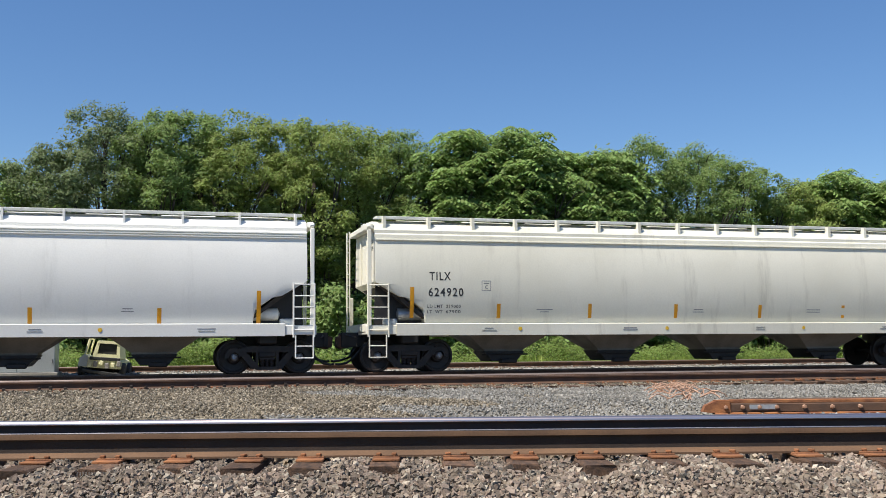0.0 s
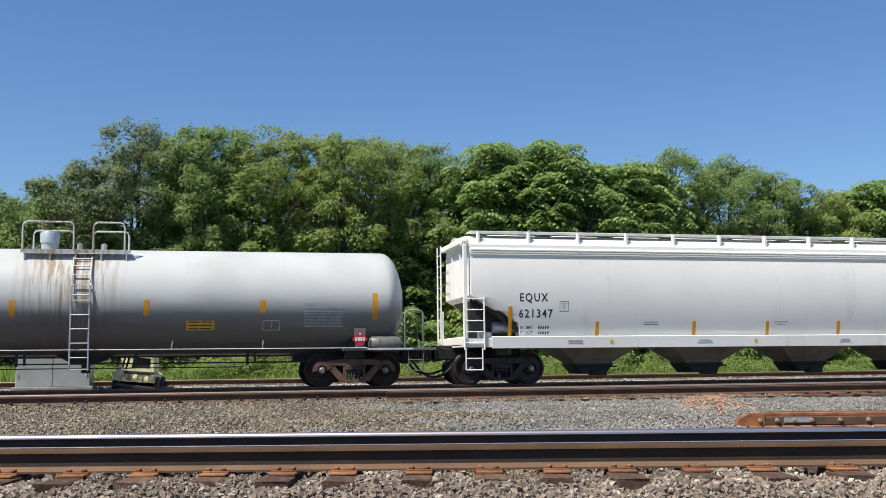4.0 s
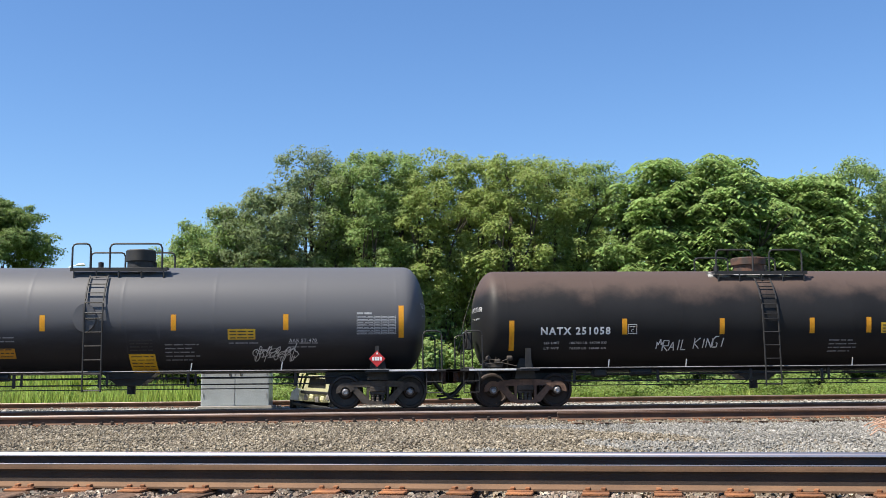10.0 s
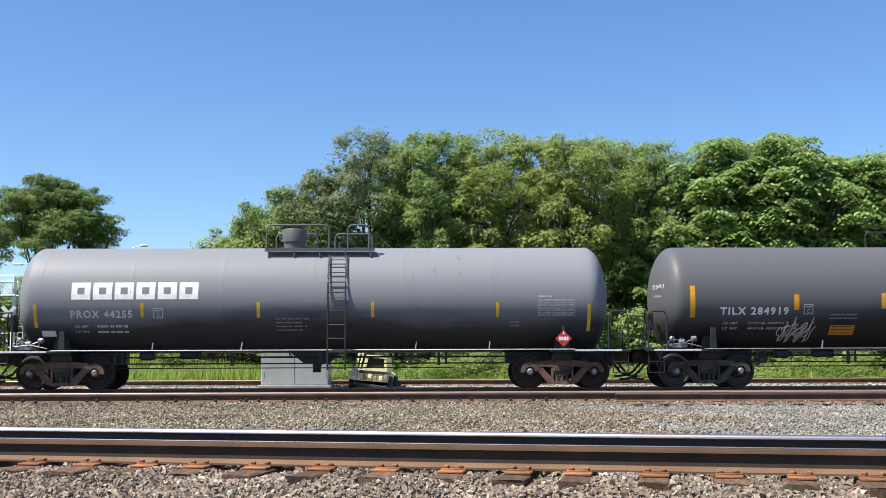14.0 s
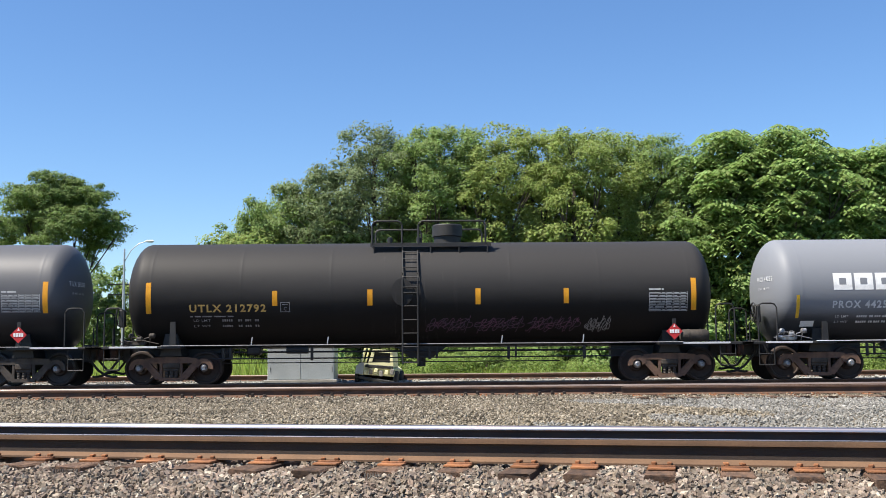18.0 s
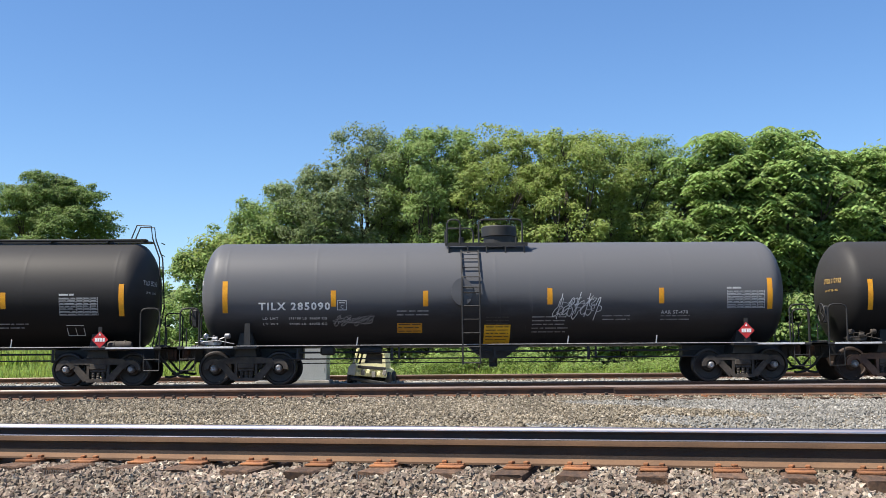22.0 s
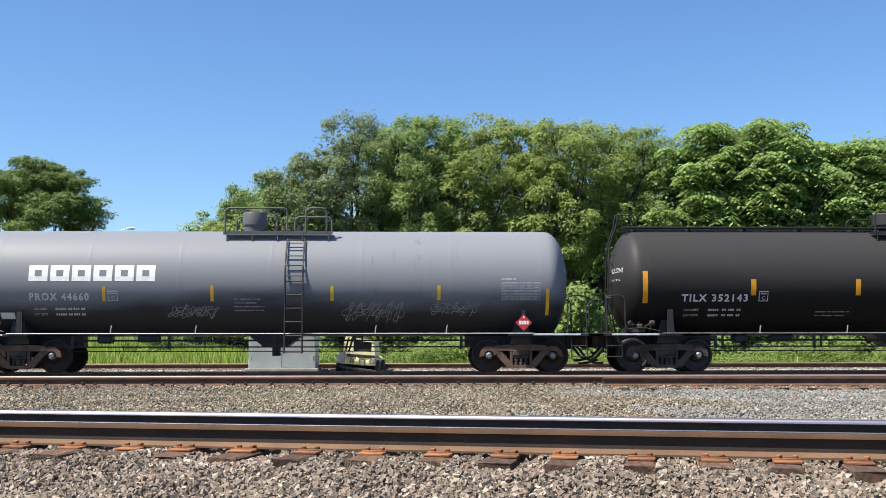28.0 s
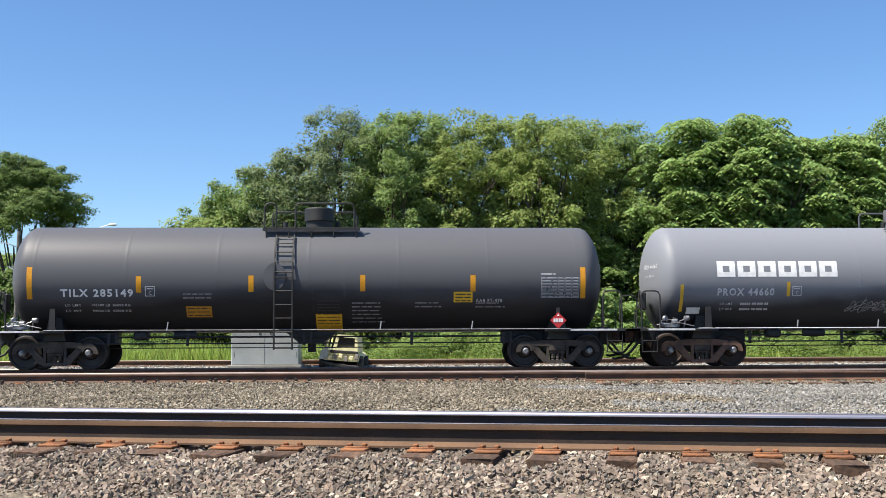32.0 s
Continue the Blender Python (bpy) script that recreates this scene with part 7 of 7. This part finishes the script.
        fs += [(ring[i], ring[(i + 1) % len(ring)], ring[(i + 1) % len(ring)] + n_, ring[i] + n_) for i in range(len(ring))]
        m_.add(vs, fs)

    dark = M["ink"]
    (word, a, b, z1), (num, a2, b2, z2) = text
    flat(word, a, b, z1, 0.33, "reporting_mark", dark)
    flat(num, a2, b2, z2, 0.33, "car_number", dark)
    flat("LD LMT", a2 - 0.02, a2 + 0.42, z2 - 0.33, 0.13, "load_limit", dark)
    flat("LT  WT", a2 - 0.02, a2 + 0.42, z2 - 0.48, 0.13, "light_weight", dark)
    for j in range(2):
        if weights:
            flat(weights[j], a2 + 0.52, a2 + 0.95, z2 - 0.33 - 0.15 * j, 0.13, "weight_figures", dark)
            continue
        m = Mesh()
        for q in range(5):
            strip(m, a2 + 0.60 + 0.07 * q, z2 - 0.325 - 0.15 * j, 0.042, 0.075)
        part("weight_figures", m, dark, body)
    m = Mesh()
    bx, bz = boxmark
    for dx, dz, sx, sz in ((0, 0.13, 0.28, 0.016), (0, -0.146, 0.28, 0.016), (-0.13, -0.13, 0.016, 0.26), (0.13, -0.13, 0.016, 0.26), (0, 0.06, 0.16, 0.02)):
        strip(m, bx + dx, bz + dz, sx, sz)
    part("plate_mark", m, M["faint"], body)
    flat("C", bx - 0.04, bx + 0.045, bz - 0.09, 0.15, "plate_letter", M["faint"])
    for q in range(7):
        xx = -bodyhalf + 3.0 + q * 2.2 + rng.uniform(-0.3, 0.3)
        for j in range(2):
            m = Mesh()
            if q % 2:
                strip(m, xx, 1.74 - 0.07 * j, rng.uniform(0.25, 0.5), 0.022)
            else:
                m.box((xx, -1.581, 1.22 - 0.06 * j), (rng.uniform(0.25, 0.5), 0.004, 0.018), 0.001)
            part("small_lettering", m, M["faint"], body)
    for x, z, h in refl:
        m = Mesh()
        strip(m, x, z, 0.11, h)
        part("reflector", m, M["yellow"], body, "amber reflective strip")
    for q in range(3):
        m = Mesh()
        m.lathe([(0, 0.055), (0.004, 0.055)], 14, "y", (-5.2 + q * 4.6, -1.5845, 1.2))
        part("yellow_dot", m, M["lemon"], body)
    car["place"] = c
    return car


TRAIN = []
TRAIN.append(hopper_car('cream covered hopper car with dark lettering and stained sides', 15.15, 'cream', 9.66, 16.7, [(-8.36, 1.51, 0.86), (-5.81, 1.5, 0.41), (-3.01, 1.5, 0.42), (-0.25, 1.5, 0.41), (2.57, 1.5, 0.4), (5.48, 1.5, 0.39)], (('TILX', -7.86, -7.24, 2.57), ('624920', -7.89, -6.87, 2.12)), (-6.19, 2.42), rolled=False, weights=('219000', '67900')))
TRAIN.append(hopper_car('clean white covered hopper car with rolled eaves', -5.52, 'pale', 9.62, 16.7, [(-8.22, 1.36, 0.84), (-5.58, 1.36, 0.41), (-2.53, 1.36, 0.42), (-0.13, 1.36, 0.41), (2.27, 1.36, 0.42), (5.48, 1.36, 0.41), (8.07, 1.36, 0.88)], (('EQUX', -7.93, -7.09, 2.35), ('621347', -7.96, -6.95, 1.89)), (-6.6, 2.21), rolled=True))
TRAIN.append(tank_car("tank_car", 'long white tank car, rust-streaked below its dome', -25.34, 'white', 1.46, 2.36, 8.72, 14.4, [(-7.92, (1.9, 0.71)), (-4.75, (1.93, 0.42)), (-1.72, (1.92, 0.43)), (1.62, (1.94, 0.43)), (4.66, (2.02, 0.35)), (7.73, (1.83, 0.75))], ('CELX 23272', -7.15, -5.39, 1.85), (-5.01, 1.97), (5.78, 6.83, 1.65, 0.56), (7.3, 1.3), [-4.85, -2.48, 2.29, 4.66], (-7.38, 1.05, 0.5), (-1.26, -0.77, 4.31), (-1.62, 1.16, 4.46), ladder=(-0.27, 0.19), ink='white', trim='white', rusty=True, cyl=(7.57, 8.51, 1.17, 0.21), yellow=((2.65, 3.38, 1.57, 0.25),), outline=(4.66, 5.12, 1.56, 0.27), notices=((-2.25, -1.47, 1.77, 0.09),)))
TRAIN.append(tank_car("tank_car", 'black tank car with sooty brown top and white lettering', -43.88, 'black', 1.47, 2.4, 8.25, 13.75, [(-7.28, (1.55, 0.87)), (-4.12, (1.97, 0.44)), (-1.35, (1.96, 0.45)), (1.24, (1.97, 0.44)), (2.89, (1.98, 0.44)), (5.38, (2.0, 0.41)), (7.59, (1.52, 0.91))], ('NATX 251058', -6.47, -4.52, 1.98), (-3.9, 2.11), (6.41, 7.49, 1.94, 0.49), (7.03, 1.3), [-4.6, -2.42, 2.34, 4.48], (-6.83, 1.05, 0.56), (-0.48, 0.49, 4.28), (-1.35, 1.37, 4.39), ladder=(-0.2, 0.24), weights=('186700 LB  84700 KG', '76300 LB  34600 KG'), rusty=True, yellow=((3.25, 4.02, 1.97, 0.29),), outline=(5.85, 6.33, 1.45, 0.32), notices=((1.76, 2.66, 1.35, 0.41), (4.56, 5.24, 1.52, 0.22)), product=(5.64, 7.28, 2.71), spray=((-3.2, -1.3, 1.5, 0.26, 'tag'),), bright=True, cyl=(7.14, 7.77, 1.11, 0.12)))
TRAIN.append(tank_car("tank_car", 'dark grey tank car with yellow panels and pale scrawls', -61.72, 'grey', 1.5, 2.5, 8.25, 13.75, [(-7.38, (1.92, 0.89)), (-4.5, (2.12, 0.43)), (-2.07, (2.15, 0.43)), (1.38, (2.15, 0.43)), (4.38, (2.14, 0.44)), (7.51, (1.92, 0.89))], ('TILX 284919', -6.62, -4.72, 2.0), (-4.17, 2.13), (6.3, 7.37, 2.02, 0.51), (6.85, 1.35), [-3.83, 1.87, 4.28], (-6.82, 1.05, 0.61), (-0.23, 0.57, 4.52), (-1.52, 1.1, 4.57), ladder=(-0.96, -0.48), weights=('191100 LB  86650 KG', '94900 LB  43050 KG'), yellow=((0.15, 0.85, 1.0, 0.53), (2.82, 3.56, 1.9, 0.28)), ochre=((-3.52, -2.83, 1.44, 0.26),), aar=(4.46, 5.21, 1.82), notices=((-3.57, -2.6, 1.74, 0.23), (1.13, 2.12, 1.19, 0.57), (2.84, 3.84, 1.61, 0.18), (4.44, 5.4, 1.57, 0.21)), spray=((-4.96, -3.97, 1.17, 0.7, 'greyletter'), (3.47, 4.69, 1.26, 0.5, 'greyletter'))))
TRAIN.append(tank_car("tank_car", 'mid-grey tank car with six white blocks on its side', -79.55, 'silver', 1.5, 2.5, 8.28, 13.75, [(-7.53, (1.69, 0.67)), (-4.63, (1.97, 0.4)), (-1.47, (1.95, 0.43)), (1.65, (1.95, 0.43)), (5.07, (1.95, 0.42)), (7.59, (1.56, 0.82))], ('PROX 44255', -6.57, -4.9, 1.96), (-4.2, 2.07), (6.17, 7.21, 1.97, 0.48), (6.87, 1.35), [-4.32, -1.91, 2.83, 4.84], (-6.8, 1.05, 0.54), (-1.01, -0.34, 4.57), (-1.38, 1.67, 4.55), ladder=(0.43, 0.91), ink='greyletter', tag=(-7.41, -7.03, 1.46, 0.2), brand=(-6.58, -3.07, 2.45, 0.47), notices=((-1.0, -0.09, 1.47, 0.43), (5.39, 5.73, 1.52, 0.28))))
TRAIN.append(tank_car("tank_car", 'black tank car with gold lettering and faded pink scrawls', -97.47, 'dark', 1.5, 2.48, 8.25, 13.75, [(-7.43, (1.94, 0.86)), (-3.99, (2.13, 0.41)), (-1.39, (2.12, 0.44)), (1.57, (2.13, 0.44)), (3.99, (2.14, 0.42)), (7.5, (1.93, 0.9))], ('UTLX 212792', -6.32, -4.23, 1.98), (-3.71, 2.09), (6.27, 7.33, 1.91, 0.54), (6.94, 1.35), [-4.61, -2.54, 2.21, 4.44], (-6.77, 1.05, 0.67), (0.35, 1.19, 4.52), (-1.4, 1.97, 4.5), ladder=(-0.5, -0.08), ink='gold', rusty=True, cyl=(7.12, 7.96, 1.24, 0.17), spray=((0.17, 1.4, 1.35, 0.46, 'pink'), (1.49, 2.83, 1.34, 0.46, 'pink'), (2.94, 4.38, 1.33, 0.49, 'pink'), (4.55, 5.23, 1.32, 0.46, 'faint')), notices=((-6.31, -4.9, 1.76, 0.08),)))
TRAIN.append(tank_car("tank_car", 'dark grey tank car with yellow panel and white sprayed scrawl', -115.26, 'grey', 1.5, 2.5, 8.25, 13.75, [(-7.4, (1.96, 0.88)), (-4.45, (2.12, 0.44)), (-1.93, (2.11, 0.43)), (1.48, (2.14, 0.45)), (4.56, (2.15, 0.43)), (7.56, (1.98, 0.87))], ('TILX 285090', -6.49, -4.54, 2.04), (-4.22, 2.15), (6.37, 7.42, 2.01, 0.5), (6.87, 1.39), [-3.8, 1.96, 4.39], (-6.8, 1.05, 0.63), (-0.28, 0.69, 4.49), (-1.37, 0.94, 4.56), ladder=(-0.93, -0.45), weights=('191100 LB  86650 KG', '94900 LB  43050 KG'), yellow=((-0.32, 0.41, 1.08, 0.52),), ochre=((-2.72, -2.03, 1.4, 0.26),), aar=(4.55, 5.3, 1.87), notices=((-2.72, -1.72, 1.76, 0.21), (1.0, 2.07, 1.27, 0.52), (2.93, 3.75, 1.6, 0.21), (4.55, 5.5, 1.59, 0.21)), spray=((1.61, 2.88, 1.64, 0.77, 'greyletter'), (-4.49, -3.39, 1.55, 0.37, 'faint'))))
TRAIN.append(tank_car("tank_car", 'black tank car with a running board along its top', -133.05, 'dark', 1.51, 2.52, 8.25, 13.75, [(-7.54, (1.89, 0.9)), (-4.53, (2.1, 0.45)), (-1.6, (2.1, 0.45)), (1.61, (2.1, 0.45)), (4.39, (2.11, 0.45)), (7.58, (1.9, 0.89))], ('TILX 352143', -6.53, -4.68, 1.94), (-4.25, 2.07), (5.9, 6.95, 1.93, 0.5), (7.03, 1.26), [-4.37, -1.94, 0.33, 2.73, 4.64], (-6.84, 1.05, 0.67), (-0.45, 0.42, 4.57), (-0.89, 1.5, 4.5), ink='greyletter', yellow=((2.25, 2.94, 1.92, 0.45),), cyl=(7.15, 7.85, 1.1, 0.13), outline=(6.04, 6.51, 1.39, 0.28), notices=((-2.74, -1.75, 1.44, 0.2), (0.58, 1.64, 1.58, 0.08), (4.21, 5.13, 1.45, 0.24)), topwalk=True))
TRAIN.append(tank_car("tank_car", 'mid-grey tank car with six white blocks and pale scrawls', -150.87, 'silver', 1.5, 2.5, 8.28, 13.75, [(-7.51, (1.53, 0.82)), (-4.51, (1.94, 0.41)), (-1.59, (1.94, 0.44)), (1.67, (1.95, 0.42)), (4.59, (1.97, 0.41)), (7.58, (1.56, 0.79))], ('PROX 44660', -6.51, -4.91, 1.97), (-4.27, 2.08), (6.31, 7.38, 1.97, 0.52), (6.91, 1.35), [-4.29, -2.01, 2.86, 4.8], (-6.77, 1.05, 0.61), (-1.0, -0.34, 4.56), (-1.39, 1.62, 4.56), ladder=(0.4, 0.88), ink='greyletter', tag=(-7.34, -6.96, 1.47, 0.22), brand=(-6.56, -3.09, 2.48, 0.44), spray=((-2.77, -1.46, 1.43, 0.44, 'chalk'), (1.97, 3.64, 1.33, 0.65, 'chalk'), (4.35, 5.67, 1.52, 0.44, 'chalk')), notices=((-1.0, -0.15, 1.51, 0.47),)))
TRAIN.append(tank_car("tank_car", 'dark grey tank car with yellow and ochre panels', -168.69, 'grey', 1.5, 2.5, 8.25, 13.75, [(-7.48, (1.91, 0.88)), (-4.57, (2.08, 0.45)), (-1.55, (2.09, 0.45)), (1.48, (2.1, 0.45)), (4.5, (2.09, 0.45)), (7.54, (1.9, 0.87))], ('TILX 285149', -6.66, -4.72, 1.98), (-4.27, 2.11), (6.38, 7.44, 1.92, 0.59), (6.84, 1.29), [-3.78, 1.97, 4.47], (-6.87, 1.05, 0.6), (-0.22, 0.6, 4.57), (-1.31, 1.38, 4.58), ladder=(-0.91, -0.42), weights=('191500 LB  86850 KG', '94500 LB  42850 KG'), yellow=((0.18, 0.9, 1.03, 0.47), (3.97, 4.49, 1.8, 0.28)), ochre=((-3.33, -2.64, 1.42, 0.29),), aar=(4.58, 5.31, 1.8), notices=((-3.39, -2.34, 1.77, 0.25), (1.18, 2.22, 1.16, 0.61), (2.91, 3.64, 1.57, 0.2), (4.58, 5.47, 1.56, 0.2))))


# ---- what moves ----
def travelled(t):
    k = min(int(t / 0.5), len(S_ROWS) - 2)
    f = t / 0.5 - k
    return S_ROWS[k] * (1 - f) + S_ROWS[k + 1] * f


def motions():
    """The train rolls past; its wheels turn as far as it goes."""
    for car in TRAIN:
        walk(car, [(0.5 * i, pose(car["place"] + s, TRAIN_Y, 0)) for i, s in enumerate(S_ROWS)])
    step = 0.1
    turns_ = [(step * i, math.degrees(travelled(step * i) / WHEEL_R)) for i in range(int(32 / step) + 1)]
    for w, ax in WHEELSETS:
        walk(w, [(t, pose(ax, 0, 0, 0, a, 0)) for t, a in turns_])


motions()
